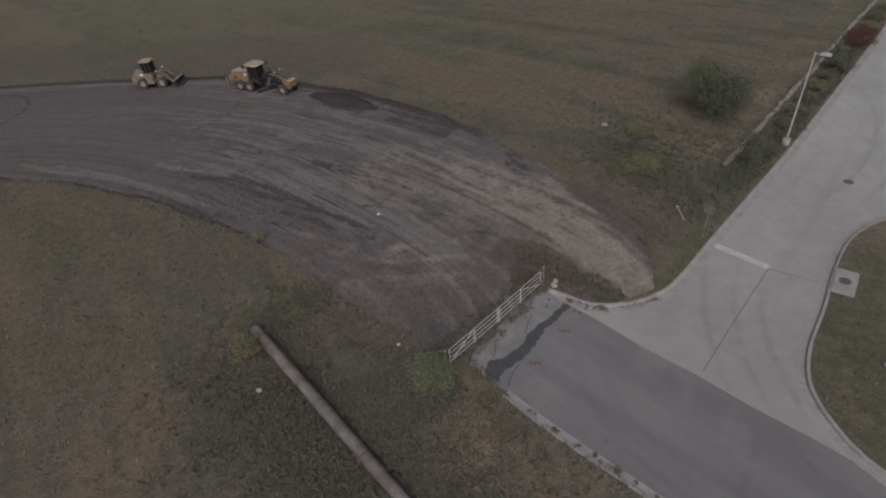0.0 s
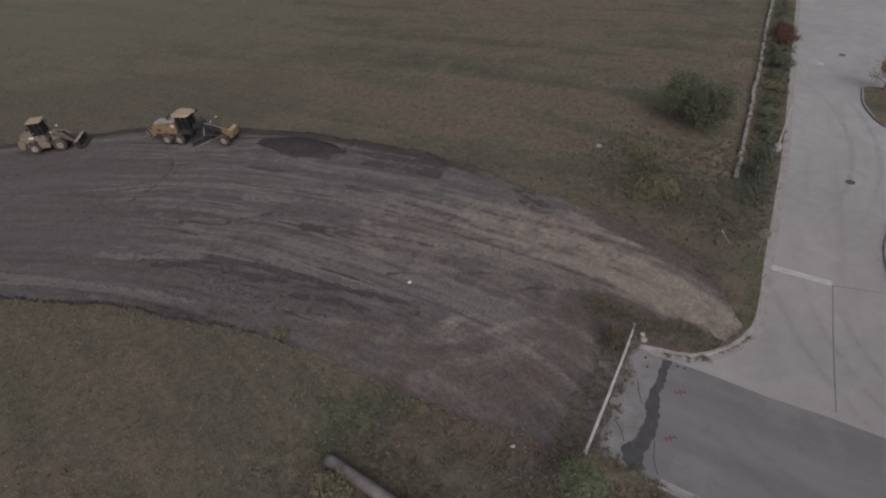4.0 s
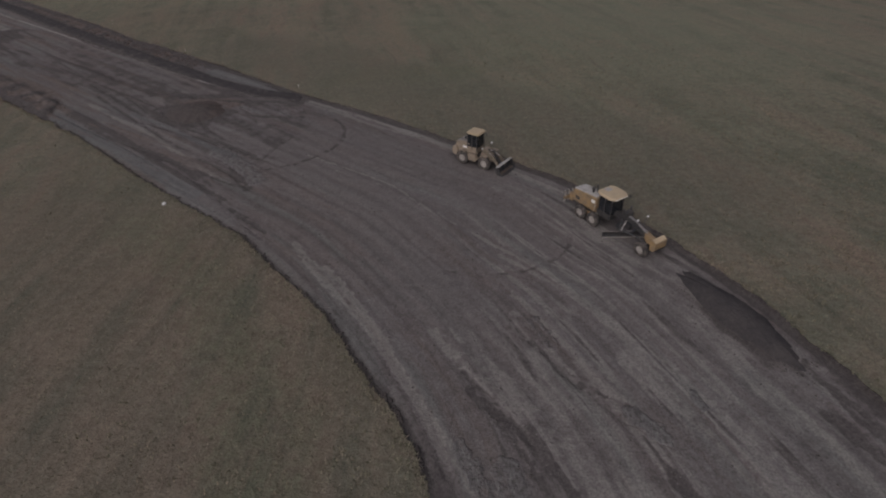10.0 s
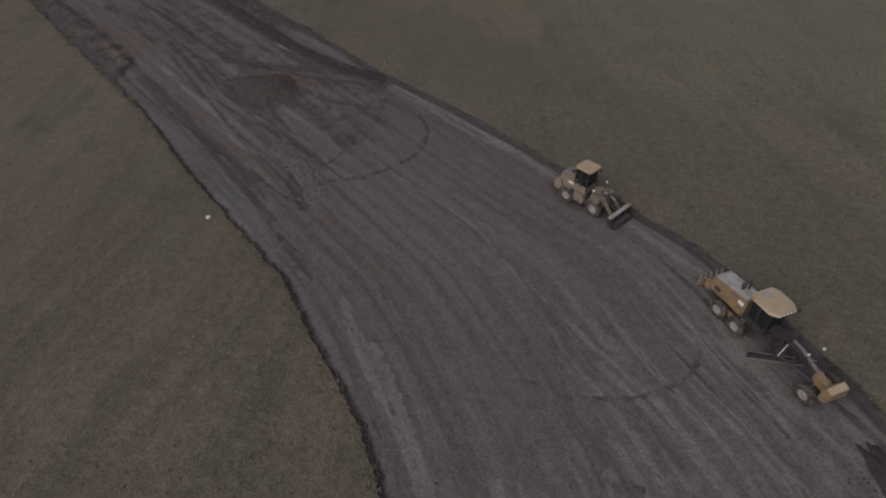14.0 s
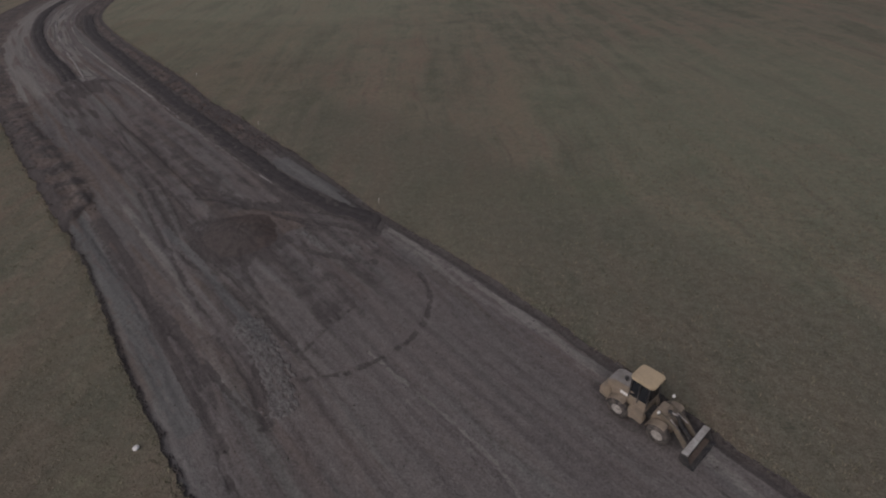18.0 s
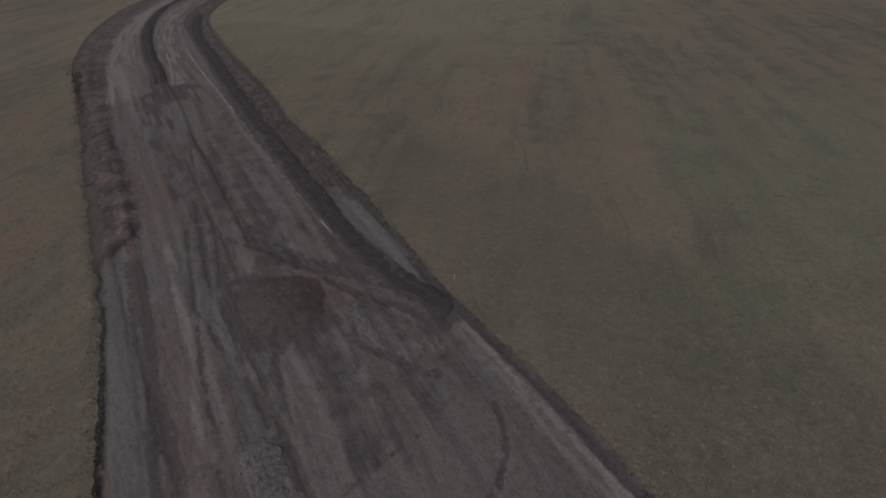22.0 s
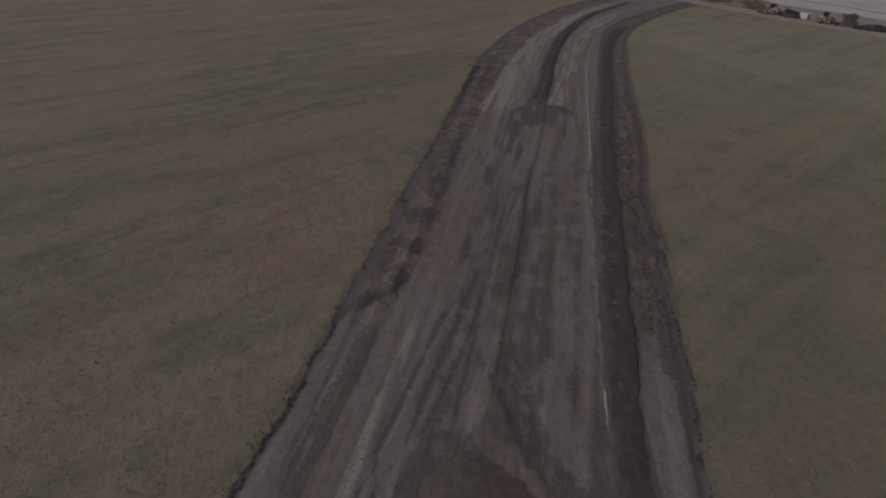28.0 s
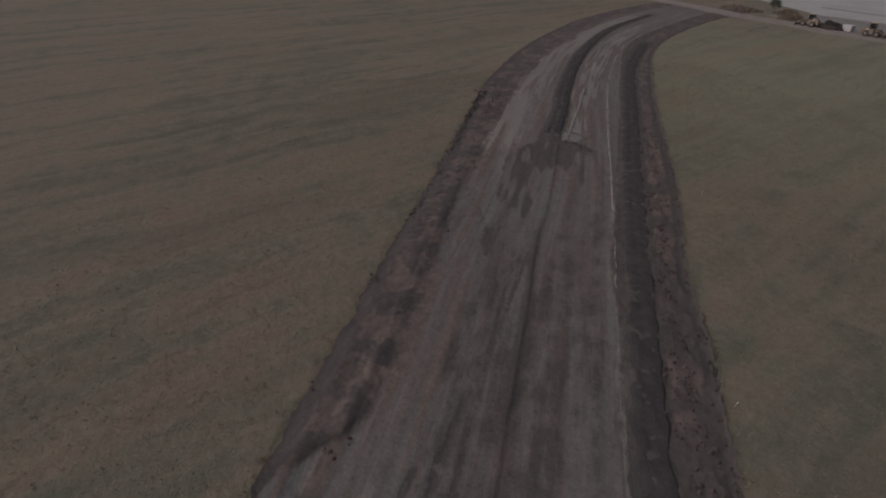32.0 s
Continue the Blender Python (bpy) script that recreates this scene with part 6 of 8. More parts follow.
def wheel_loader(x, y, z, rz):
    g = thing("wheel_loader", x, y, z, rz, "dusty tan wheel loader with cream roof and lowered bucket", "wheel loader")
    hood = part("hood", prism([(-2.4, 1.05), (-0.55, 1.05), (-0.55, 2.38), (-1.95, 2.3), (-2.4, 1.95)], 1.25, bevel=0.07), M_LOADER, g, "yellow engine hood")
    part("hood_top", prism([(-2.35, 2.1), (-1.95, 2.33), (-0.7, 2.4), (-0.7, 2.44), (-1.97, 2.37), (-2.39, 2.12)], 1.12, bevel=0.01), M_GREY_DUST, g, "grey dusty grille on the hood top")
    part("counterweight", prism([(-2.75, 0.75), (-2.2, 0.6), (-1.95, 1.25), (-2.15, 1.75), (-2.6, 1.65), (-2.75, 1.3)], 1.65, bevel=0.06), M_LOADER, g, "yellow rear counterweight")
    for s in (-1, 1):
        part("tail_light", box(0.06, 0.16, 0.14, Matrix.Translation((-2.76, s * 0.66, 1.15)), 0.01), M_RED, g)
        part("badge", box(0.5, 0.02, 0.22, Matrix.Translation((-1.2, s * 0.635, 1.78)), 0.005), M_WHITE, hood, "pale badge plate")
    part("exhaust", rod((-1.0, 0.35, 2.3), (-1.0, 0.35, 2.85), 0.06, bm=rod((-1.0, 0.35, 2.85), (-1.08, 0.35, 3.0), 0.05)), M_STEEL, g, "bright exhaust stack")
    part("pre_cleaner", lathe([(0.06, 0), (0.06, 0.3), (0.14, 0.32), (0.13, 0.46), (0.03, 0.5)], 12, Matrix.Translation((-1.4, -0.2, 2.25))), M_BLACK, g)
    part("chassis", box(3.0, 0.8, 0.55, Matrix.Translation((-0.9, 0, 0.95)), 0.05), M_BLACK, g)
    cab = part("cab", box(1.3, 1.3, 0.7, Matrix.Translation((-0.3, 0, 1.65)), 0.05), M_LOADER, g, "cab with dark glass and yellow base")
    part("cab_glass", box(1.22, 1.26, 1.5, Matrix.Translation((-0.28, 0, 2.62)), 0.05, taper=(0.92, 0.96)), M_GLASS, cab, "dark tinted cab glass")
    for xx in (-0.88, -0.3, 0.32):
        for s in (-1, 1):
            part("cab_post", rod((xx, s * 0.66, 1.7), (-0.3 + (xx + 0.3) * 0.94, s * 0.64, 3.4), 0.045, sides=6), M_BLACK, cab)
    ring = [(-0.22 + sx * 0.5 + 0.28 * math.cos(a), sy * 0.47 + 0.28 * math.sin(a)) for k, (sx, sy) in enumerate(((1, 1), (-1, 1), (-1, -1), (1, -1)))
            for a in np.linspace(k * math.pi / 2, (k + 1) * math.pi / 2, 6)]
    roof = slab(ring, 3.35, 3.54)
    bmesh.ops.bevel(roof, geom=[e for e in roof.edges if abs(e.verts[0].co.z - e.verts[1].co.z) < 0.01], offset=0.05, segments=2, affect="EDGES")
    top = part("cab_roof", roof, M_CREAM, g, "faded cream cab roof")
    part("roof_panel", slab([(-0.22 + 0.78 * (px + 0.22), 0.78 * py) for px, py in ring], 3.53, 3.56), M_CREAM, top)
    for s in (-1, 1):
        part("mirror", box(0.06, 0.18, 0.3, Matrix.Translation((0.38, s * 1.0, 2.9)), 0.02), M_BLACK, g)
        part("mirror_arm", rod((0.32, s * 0.66, 3.1), (0.38, s * 1.0, 3.05), 0.02, sides=6), M_BLACK, g)
        part("fuel_tank_step", prism([(-0.75, 0.55), (0.35, 0.55), (0.45, 0.95), (0.3, 1.35), (-0.6, 1.35)], 0.4, Matrix.Translation((0, s * 0.82, 0)), 0.04), M_LOADER, g)
        part("step", box(0.4, 0.2, 0.04, Matrix.Translation((-0.1, s * 1.05, 0.62)), 0.01), M_BLACK, g)
        part("handrail", rod((0.4, s * 0.95, 1.3), (0.35, s * 0.72, 2.5), 0.022, sides=6), M_BLACK, g)
        # fender arched over the front tyre
        pts = [(1.475 + 0.85 * math.cos(a), 0.72 + 0.85 * math.sin(a)) for a in np.linspace(radians(65), radians(165), 8)]
        pts += [(1.475 + 0.8 * math.cos(a), 0.72 + 0.8 * math.sin(a)) for a in np.linspace(radians(165), radians(65), 8)]
        part("front_fender", prism(pts, 0.5, Matrix.Translation((0, s * 0.95, 0))), M_LOADER, g)
        part("rear_fender", prism([(px - 2.7, pz) for px, pz in pts], 0.45, Matrix.Translation((0, s * 0.93, 0))), M_LOADER, g)
        wheel(g, 1.475, s * 0.95, 0.72, 0.46)
        wheel(g, -1.225, s * 0.95, 0.72, 0.46)
        arm = part("lift_arm", prism([(0.95, 1.75), (1.15, 2.0), (2.3, 1.5), (3.2, 0.55), (3.15, 0.3), (2.95, 0.3), (2.1, 1.2)], 0.1, Matrix.Translation((0, s * 0.52, 0)), 0.015), M_ARM, g, "dusty brown lift arm")
        part("lift_cylinder", rod((0.9, s * 0.3, 1.75), (1.75, s * 0.36, 1.72), 0.07), M_ARM, arm)
        part("piston_rod", rod((1.7, s * 0.36, 1.72), (2.45, s * 0.44, 1.3), 0.04), M_STEEL, arm, "bright piston rod")
        part("light_stalk", rod((1.1, s * 0.62, 1.7), (1.15, s * 0.85, 2.2), 0.025, sides=6), M_BLACK, g)
        part("headlight", box(0.14, 0.2, 0.16, Matrix.Translation((1.16, s * 0.86, 2.25)), 0.03), M_WHITE, g)
    part("front_frame", prism([(0.6, 0.7), (2.0, 0.7), (1.9, 1.2), (1.3, 2.0), (0.85, 2.0), (0.65, 1.3)], 0.8, bevel=0.04), M_LOADER, g)
    for ax in (-1.225, 1.475):
        part("axle", rod((ax, -0.8, 0.7), (ax, 0.8, 0.7), 0.14), M_BLACK, g)
    link = part("tilt_lever", prism([(1.85, 1.9), (2.05, 1.95), (2.4, 1.3), (3.05, 0.75), (2.95, 0.68), (2.2, 1.2)], 0.14, bevel=0.015), M_BLACK, g)
    part("tilt_cylinder", rod((1.1, 0, 1.85), (1.6, 0, 1.88), 0.08), M_BLACK, link)
    part("tilt_rod", rod((1.55, 0, 1.88), (1.95, 0, 1.9), 0.045), M_STEEL, link, "bright piston rod")
    # bucket: a curved shell with side plates and a bright lip
    shell = [(3.85, 0.06), (3.4, 0.04), (3.15, 0.12), (3.02, 0.35), (3.04, 0.6), (3.18, 0.8), (3.4, 0.92)]
    inner = [(px + (0.05 if k > 1 else 0), pz + (0.05 if k < 4 else -0.04)) for k, (px, pz) in enumerate(shell)]
    bucket = part("bucket", prism(shell + inner[::-1], 2.65), M_BLACK, g, "dark steel bucket lowered to the ground")
    for s in (-1, 1):
        part("bucket_side", prism([(3.8, 0.07), (3.15, 0.12), (3.04, 0.46), (3.18, 0.8), (3.4, 0.9)], 0.05, Matrix.Translation((0, s * 1.31, 0))), M_BLACK, bucket)
    part("bucket_rim", prism([(3.06, 0.86), (3.08, 0.92), (3.44, 0.99), (3.46, 0.92)], 2.68, bevel=0.01), M_PALE_DUST, bucket, "worn pale upper rim of the bucket")
    part("wear_plate", box(0.3, 2.4, 0.02, Matrix.Translation((3.5, 0, 0.1))), M_IRON, bucket)
    part("bucket_lip", box(0.25, 2.7, 0.04, Matrix.Translation((3.85, 0, 0.06)), 0.008), M_BLACK, bucket)
    for k in range(4):
        part("hose", rod((1.0, -0.2 + 0.12 * k, 1.9), (2.0, -0.15 + 0.1 * k, 1.75), 0.02, sides=6), M_BLACK, g)
    return g


motor_grader(7.0, 43.3, -0.16, -48.5)
wheel_loader(-4.67, 52.76, -0.16, -27)


def pickup(x, y, z, rz):
    g = thing("pickup_truck", x, y, z, rz, "dark grey pickup truck parked on concrete", "pickup truck")
    part("body", prism([(-2.5, 0.42), (2.35, 0.4), (2.45, 0.6), (2.35, 0.95), (1.1, 1.08), (-0.75, 1.08), (-0.8, 0.72), (-2.5, 0.7)], 1.75, bevel=0.04), M_PAINT_GREY, g)
    part("tailgate", box(0.07, 1.7, 0.36, Matrix.Translation((-2.47, 0, 0.88)), 0.015), M_PAINT_GREY, g)
    cabin = part("cabin", prism([(1.15, 1.05), (0.55, 1.6), (0.3, 1.66), (-0.55, 1.66), (-0.75, 1.05)], 1.55, bevel=0.05), M_PAINT_GREY, g)
    part("windscreen", prism([(1.16, 1.08), (0.58, 1.6), (0.55, 1.58), (1.1, 1.07)], 1.35), M_GLASS, cabin)
    part("rear_window", prism([(-0.765, 1.12), (-0.6, 1.6), (-0.57, 1.6), (-0.72, 1.12)], 1.3), M_GLASS, cabin)
    for s in (-1, 1):
        for a, b in ((0.3, 0.95), (-0.55, 0.22)):
            part("side_window", prism([(a, 1.1), (b, 1.1), (min(b, 0.5), 1.55), (a + 0.05, 1.55)], 0.03, Matrix.Translation((0, s * 0.772, 0))), M_GLASS, cabin)
        wheel(g, 1.5, s * 0.78, 0.36, 0.24, tread=0)
        wheel(g, -1.45, s * 0.78, 0.36, 0.24, tread=0)
        part("mirror", box(0.12, 0.18, 0.14, Matrix.Translation((0.8, s * 0.98, 1.15)), 0.03), M_BLACK, g)
        part("headlight", box(0.06, 0.3, 0.16, Matrix.Translation((2.42, s * 0.65, 0.8)), 0.02), M_WHITE, g)
        part("tail_light", box(0.05, 0.14, 0.3, Matrix.Translation((-2.5, s * 0.78, 0.85)), 0.01), M_RED, g)
        part("bed_side", box(1.72, 0.07, 0.36, Matrix.Translation((-1.62, s * 0.83, 0.88)), 0.015), M_PAINT_GREY, g)
    part("bed", box(1.62, 1.55, 0.03, Matrix.Translation((-1.62, 0, 0.73)), 0.01), M_BLACK, g, "black bed liner")
    for bx in (-2.55, 2.45):
        part("bumper", box(0.2, 1.7, 0.2, Matrix.Translation((bx, 0, 0.5)), 0.04), M_STEEL, g)
    return g


truck = pickup(66.2, -8.95, -0.13, 94)
truck.matrix_world = truck.matrix_world @ Matrix.Scale(0.9, 4)


# ---- gate, pipe, posts ----
def tube_gate(x0, y0, x1, y1):
    """One leaf of a tubular farm gate between two places."""
    a, b = Vector((x0, y0, 0)), Vector((x1, y1, 0))
    rz = math.degrees(math.atan2(b.y - a.y, b.x - a.x))
    n = (b - a).length
    g = thing("farm_gate", x0, y0, 0.0, rz, "white tubular steel farm gate leaf, closed across the drive", "gate", "gate leaves across the drive")
    for k, h in enumerate((0.3, 0.62, 0.96, 1.3)):
        part("rail", rod((0, 0, h), (n, 0, h), 0.022, sides=8), M_WORN_WHITE, g)
    for k in range(3):
        xx = n * k / 2
        part("upright", rod((xx, 0, 0.17), (xx, 0, 1.33), 0.035, sides=8), M_WORN_WHITE, g)
    part("brace", rod((0.1, 0.02, 0.25), (n / 2, 0.02, 1.25), 0.025, sides=6), M_WORN_WHITE, g)
    for hz in (0.4, 1.1):
        part("hinge", box(0.12, 0.08, 0.1, Matrix.Translation((-0.05, 0, hz)), 0.01), M_STEEL, g)
    return g


tube_gate(19.45, -7.05, 15.6, -8.68)
tube_gate(11.6, -10.32, 15.45, -8.74)
for px, py in ((19.75, -6.9), (11.3, -10.45)):
    g = thing("gate_post", px, py, -0.1, 0, "grey steel post at the end of the gate", "gate post", "gate posts")
    part("post", rod((0, 0, 0), (0, 0, 1.55), 0.07), M_STEEL, g)
    part("cap", lathe([(0.075, 1.54), (0.075, 1.58), (0.02, 1.62)], 12), M_STEEL, g)


def pipe():
    a, b = Vector((1.45, -1.5, -0.16)), Vector((7.9, -20.5, -0.8))
    g = thing("steel_pipe", a.x, a.y, 0, 0, "long rusty grey steel pipe lying across the weedy ditch", "pipe")
    g.matrix_world = Matrix.Translation(a)
    d = b - a
    own = bmesh.new()
    n, sides = 60, 20
    q = d.to_track_quat("Z", "Y").to_matrix()
    for rr, cap in ((0.34, 1), (0.31, -1)):
        rings = []
        for k in range(n + 1):
            c = d * (k / n)
            rings.append([own.verts.new(c + q @ Vector((rr * math.cos(2 * math.pi * j / sides), rr * math.sin(2 * math.pi * j / sides), 0))) for j in range(sides)])
        for p, r in zip(rings, rings[1:]):
            for j in range(sides):
                own.faces.new((p[j], p[(j + 1) % sides], r[(j + 1) % sides], r[j])[:: cap])
        if cap == 1:
            outer = rings
    for j in range(sides):
        own.faces.new((outer[0][j], rings[0][j], rings[0][(j + 1) % sides], outer[0][(j + 1) % sides]))
        own.faces.new((outer[-1][j], outer[-1][(j + 1) % sides], rings[-1][(j + 1) % sides], rings[-1][j]))
    part("pipe_wall", own, M_RUST, g, smooth=True)
    for k in (0.3, 0.62):
        c = d * k
        part("weld_band", rod(c - d.normalized() * 0.06, c + d.normalized() * 0.06, 0.352, sides=20), M_IRON, g, "darker weld band", True)


pipe()


def street_lamp(x, y, z, rz, h, mat_, label, arm=0.75):
    g = thing("street_lamp", x, y, z, rz, label, "street lamp")
    part("base", lathe([(0.3, -0.2), (0.3, 0.62), (0.27, 0.66)], 20), M_CONCRETE, g, "round concrete footing", True)
    part("base_plate", box(0.36, 0.36, 0.04, Matrix.Translation((0, 0, 0.68)), 0.01), M_STEEL, g)
    for s in (-1, 1):
        for r in (-1, 1):
            part("bolt", rod((s * 0.14, r * 0.14, 0.66), (s * 0.14, r * 0.14, 0.76), 0.018, sides=6), M_STEEL, g)
    part("pole", box(0.11, 0.11, h - 0.7, Matrix.Translation((0, 0, 0.7 + (h - 0.7) / 2)), 0.01, taper=(0.8, 0.8)), mat_, g)
    part("arm", box(0.4, 0.06, 0.06, Matrix.Translation((0.25, 0, h - 0.12)), 0.01), mat_, g)
    head = part("lamp_head", box(arm, 0.36, 0.2, Matrix.Translation((0.35 + arm / 2, 0, h - 0.08)), 0.03, taper=(0.94, 0.9)), mat_, g)
    part("lens", box(arm - 0.15, 0.28, 0.02, Matrix.Translation((0.35 + arm / 2, 0, h - 0.19)), 0.004), M_GLASS, head)


street_lamp(46.95, -1.65, 0.0, -66, 8.0, M_WORN_WHITE, "pale square street lamp on a round concrete footing")
street_lamp(21.2, -28.3, 0.0, 60, 9.0, M_BLACK, "dark square lamp pole beside the drive")


def stop_sign(x, y, rz):
    g = thing("street_sign", x, y, 0, rz, "octagonal metal road sign seen from behind, on a steel post", "road sign")
    part("post", rod((0, 0, -0.2), (0, 0, 2.5), 0.03, sides=8), M_STEEL, g)
    own = bmesh.new()
    bmesh.ops.create_cone(own, cap_ends=True, segments=8, radius1=0.4, radius2=0.4, depth=0.02, matrix=Matrix.Translation((0.05, 0, 2.15)) @ Matrix.Rotation(radians(90), 4, "Y") @ Matrix.Rotation(radians(22.5), 4, "Z"))
    part("plate", own, M_STEEL, g, "grey back of the sign plate")
    own = bmesh.new()
    bmesh.ops.create_cone(own, cap_ends=True, segments=8, radius1=0.39, radius2=0.39, depth=0.004, matrix=Matrix.Translation((0.065, 0, 2.15)) @ Matrix.Rotation(radians(90), 4, "Y") @ Matrix.Rotation(radians(22.5), 4, "Z"))
    part("face", own, M_RED, g, "red face of the sign")


stop_sign(32.1, -7.95, 25)


# ---- on the street ----
def flat(name, points, z, material, label, category):
    own = slab(points, z, z + 0.005)
    return tagged(obj(name, own, material), label, category, kind="structure")


def ribbon(name, points, w, z, material, label, category):
    """A band along a line, of the given width, lying on the ground."""
    p = spline(points, 3.0)
    d = np.gradient(p, axis=0)
    n = np.stack([-d[:, 1], d[:, 0]], 1) / np.linalg.norm(d, axis=1)[:, None]
    k = np.array([1 + 0.12 * noise.noise((q[0] * 0.2, q[1] * 0.2, 3)) for q in p])[:, None]
    own = bmesh.new()
    rows = [[own.verts.new((x, y, z)) for x, y in p + n * w * k * f] for f in (-0.5, 0, 0.5)]
    for a, b in zip(rows, rows[1:]):
        for i in range(len(p) - 1):
            own.faces.new((a[i], a[i + 1], b[i + 1], b[i]))
    for f in own.faces:
        f.normal_update()
        if f.normal.z < 0:
            f.normal_flip()
    return tagged(obj(name, own, material), label, category, kind="structure")


def strip(points, w):
    p = spline(points, 0.5)
    d = np.gradient(p, axis=0)
    n = np.stack([-d[:, 1], d[:, 0]], 1) / np.linalg.norm(d, axis=1)[:, None]
    k = np.array([1 + (0.6 if w > 0.3 else 0.2) * noise.noise((q[0] * 2.3, q[1] * 2.3, 3)) for q in p])[:, None]
    return [*map(tuple, p + n * w / 2 * k), *map(tuple, (p - n * w / 2 * k)[::-1])]


flat("trim", [(31.9, -9.1), (32.4, -8.9), (33.6, -12.3), (33.1, -12.5)], -0.133, M_WORN_WHITE, "worn white stop bar painted on concrete", "stop line")
M_JOINT = worn("dark_joint", (0.16, 0.15, 0.145), (0.22, 0.21, 0.2), 0.9, scale=2)
flat("trim", strip([(33.2, -12.5), (29, -14.4), (23.7, -16.9)], 0.07), -0.1335, M_JOINT, "dark saw-cut joint in the concrete", "joint")
flat("trim", strip([(33.2, -12.5), (35.4, -15.9)], 0.06), -0.1335, M_JOINT, "dark saw-cut joint in the concrete", "joint")
crack_a = [(19.95, -9.0), (18.4, -9.7), (17.6, -9.9), (16.6, -10.2), (16.2, -10.7), (15.6, -10.9), (14.4, -11.1), (13.6, -11.0), (13.2, -11.5), (12.95, -11.95)]
crack_b = [(13.6, -12.6), (13.8, -12.2), (14.2, -12.0), (15.3, -11.8), (16.2, -11.4), (17.1, -10.9), (17.7, -10.3), (18.8, -10.0), (20.3, -9.4)]


def ragged(points, amount, seed):
    """A line broken into short uneven steps."""
    p = [np.array(q, float) for q in points]
    out = []
    for a, b in zip(p, p[1:]):
        n = max(1, int(np.linalg.norm(b - a) / 0.16))
        out += [a + (b - a) * k / n + amount * np.array((noise.noise((*(a + (b - a) * k / n) * 3.1, seed)), noise.noise((*(a + (b - a) * k / n) * 3.1, seed + 5)))) for k in range(n)]
    return [tuple(q) for q in (*out, p[-1])]


flat("trim", ragged(crack_a, 0.22, 1) + ragged(crack_b, 0.22, 2), -0.128, M_PATCH, "dark patched crack across the asphalt", "asphalt patch")
for line in ([(17.8, -8.9), (17.1, -9.5), (16.6, -10.1)], [(15.2, -11.9), (14.3, -12.5), (13.8, -13.1)], [(14.7, -9.7), (14.5, -10.3), (14.0, -10.9)]):
    flat("trim", strip(line, 0.05), -0.1265, M_PATCH, "thin dark crack in the asphalt", "crack")
flat("trim", [(19.8, -7.7), *((x, y - 0.04) for x, y in GATE_END[1:-2]), *((x, y + 0.03) for x, y in crack_a[::-1])], -0.1295, M_DRIVE_END, "pale worn end of the drive", "drive end")
for cx, cy, cz, a in ((18.75, -11.0, -0.128, -48), (15.95, -12.3, -0.128, -40), (21.75, -10.35, 0.02, -35)):
    g = thing("utility_mark", cx, cy, cz, a, "red sprayed utility marking on asphalt" if cz < 0 else "red sprayed utility marking on the kerb", "paint mark", "red utility markings")
    size = 0.85 if cz < 0 else 0.5
    for k, (sx, sy, lx, ly) in enumerate(((-0.24, 0, 0.38, 0.08), (0.24, 0.04, 0.36, 0.08), (0, 0, 0.1, 0.4), (-0.26, -0.12, 0.08, 0.18), (0.26, 0.15, 0.08, 0.18))):
        part("paint_stroke", box(lx * size, ly * size, 0.004, Matrix.Translation((sx * size, sy * size, 0.002))), M_RED, g)

def lid(x, y, z, r, label):
    own = lathe([(r, 0), (r, 0.012), (r * 0.9, 0.014), (r * 0.88, 0.01), (0.03, 0.01)], 28)
    for a in range(-3, 4):
        w = 2 * math.sqrt(max(0.01, (r * 0.8) ** 2 - (a * r * 0.22) ** 2))
        box(w, r * 0.07, 0.012, Matrix.Translation((0, a * r * 0.22, 0.012)), bm=own)
    ob = obj("manhole_cover", own, M_IRON)
    ob.matrix_world = pose(x, y, z, 0, 0, 30)
    return tagged(ob, label, "manhole cover")


lid(46.3, -8.0, -0.138, 0.36, "round rusty iron manhole cover set in the concrete street")
lid(72.8, 4.1, -0.138, 0.36, "round iron manhole cover set in the concrete street")
lid(65.9, -11.8, -0.138, 0.4, "round iron manhole cover in the parking lot")


def inlet():
    g = thing("storm_inlet", 35.85, -15.65, -0.14, 30, "pale concrete kerb inlet box with an iron lid", "storm inlet")
    part("box", box(2.5, 1.25, 0.24, Matrix.Translation((0, 0, 0.1)), 0.03), M_KERB, g)
    # solid black bar stands for the shade inside the opening
    part("throat", box(1.9, 0.05, 0.12, Matrix.Translation((0, 0.61, 0.1))), M_BLACK, g, "black bar painted as the shaded opening in the kerb")
    part("lid", lathe([(0.34, 0.21), (0.34, 0.235), (0.28, 0.24), (0.02, 0.235)], 24, Matrix.Translation((0.05, 0.02, 0))), M_IRON, g, "round rusty iron lid")


inlet()
# ---- plants ----
def leaves(centres, scatter_by, size, seed, squash=0.8):
    """Small leaves scattered about the given centres, as one mesh."""
    rng = np.random.default_rng(seed)
    n = len(centres)
    p = centres + rng.normal(0, 1, (n, 3)) * scatter_by * (1, 1, max(squash, 0.5))
    p[:, 2] = np.maximum(p[:, 2], 0.02)
    d1 = rng.normal(0, 1, (n, 3))
    d1 /= np.linalg.norm(d1, axis=1)[:, None]
    d2 = np.cross(d1, rng.normal(0, 1, (n, 3)))
    d2 /= np.linalg.norm(d2, axis=1)[:, None]
    s = size * rng.uniform(0.6, 1.4, (n, 1))
    v = np.stack([p - d1 * s, p + d2 * s * 0.5, p + d1 * s, p - d2 * s * 0.5], 1).reshape(-1, 3)
    me = bpy.data.meshes.new("crown")
    me.from_pydata(v.tolist(), [], np.arange(4 * n).reshape(-1, 4).tolist())
    return me


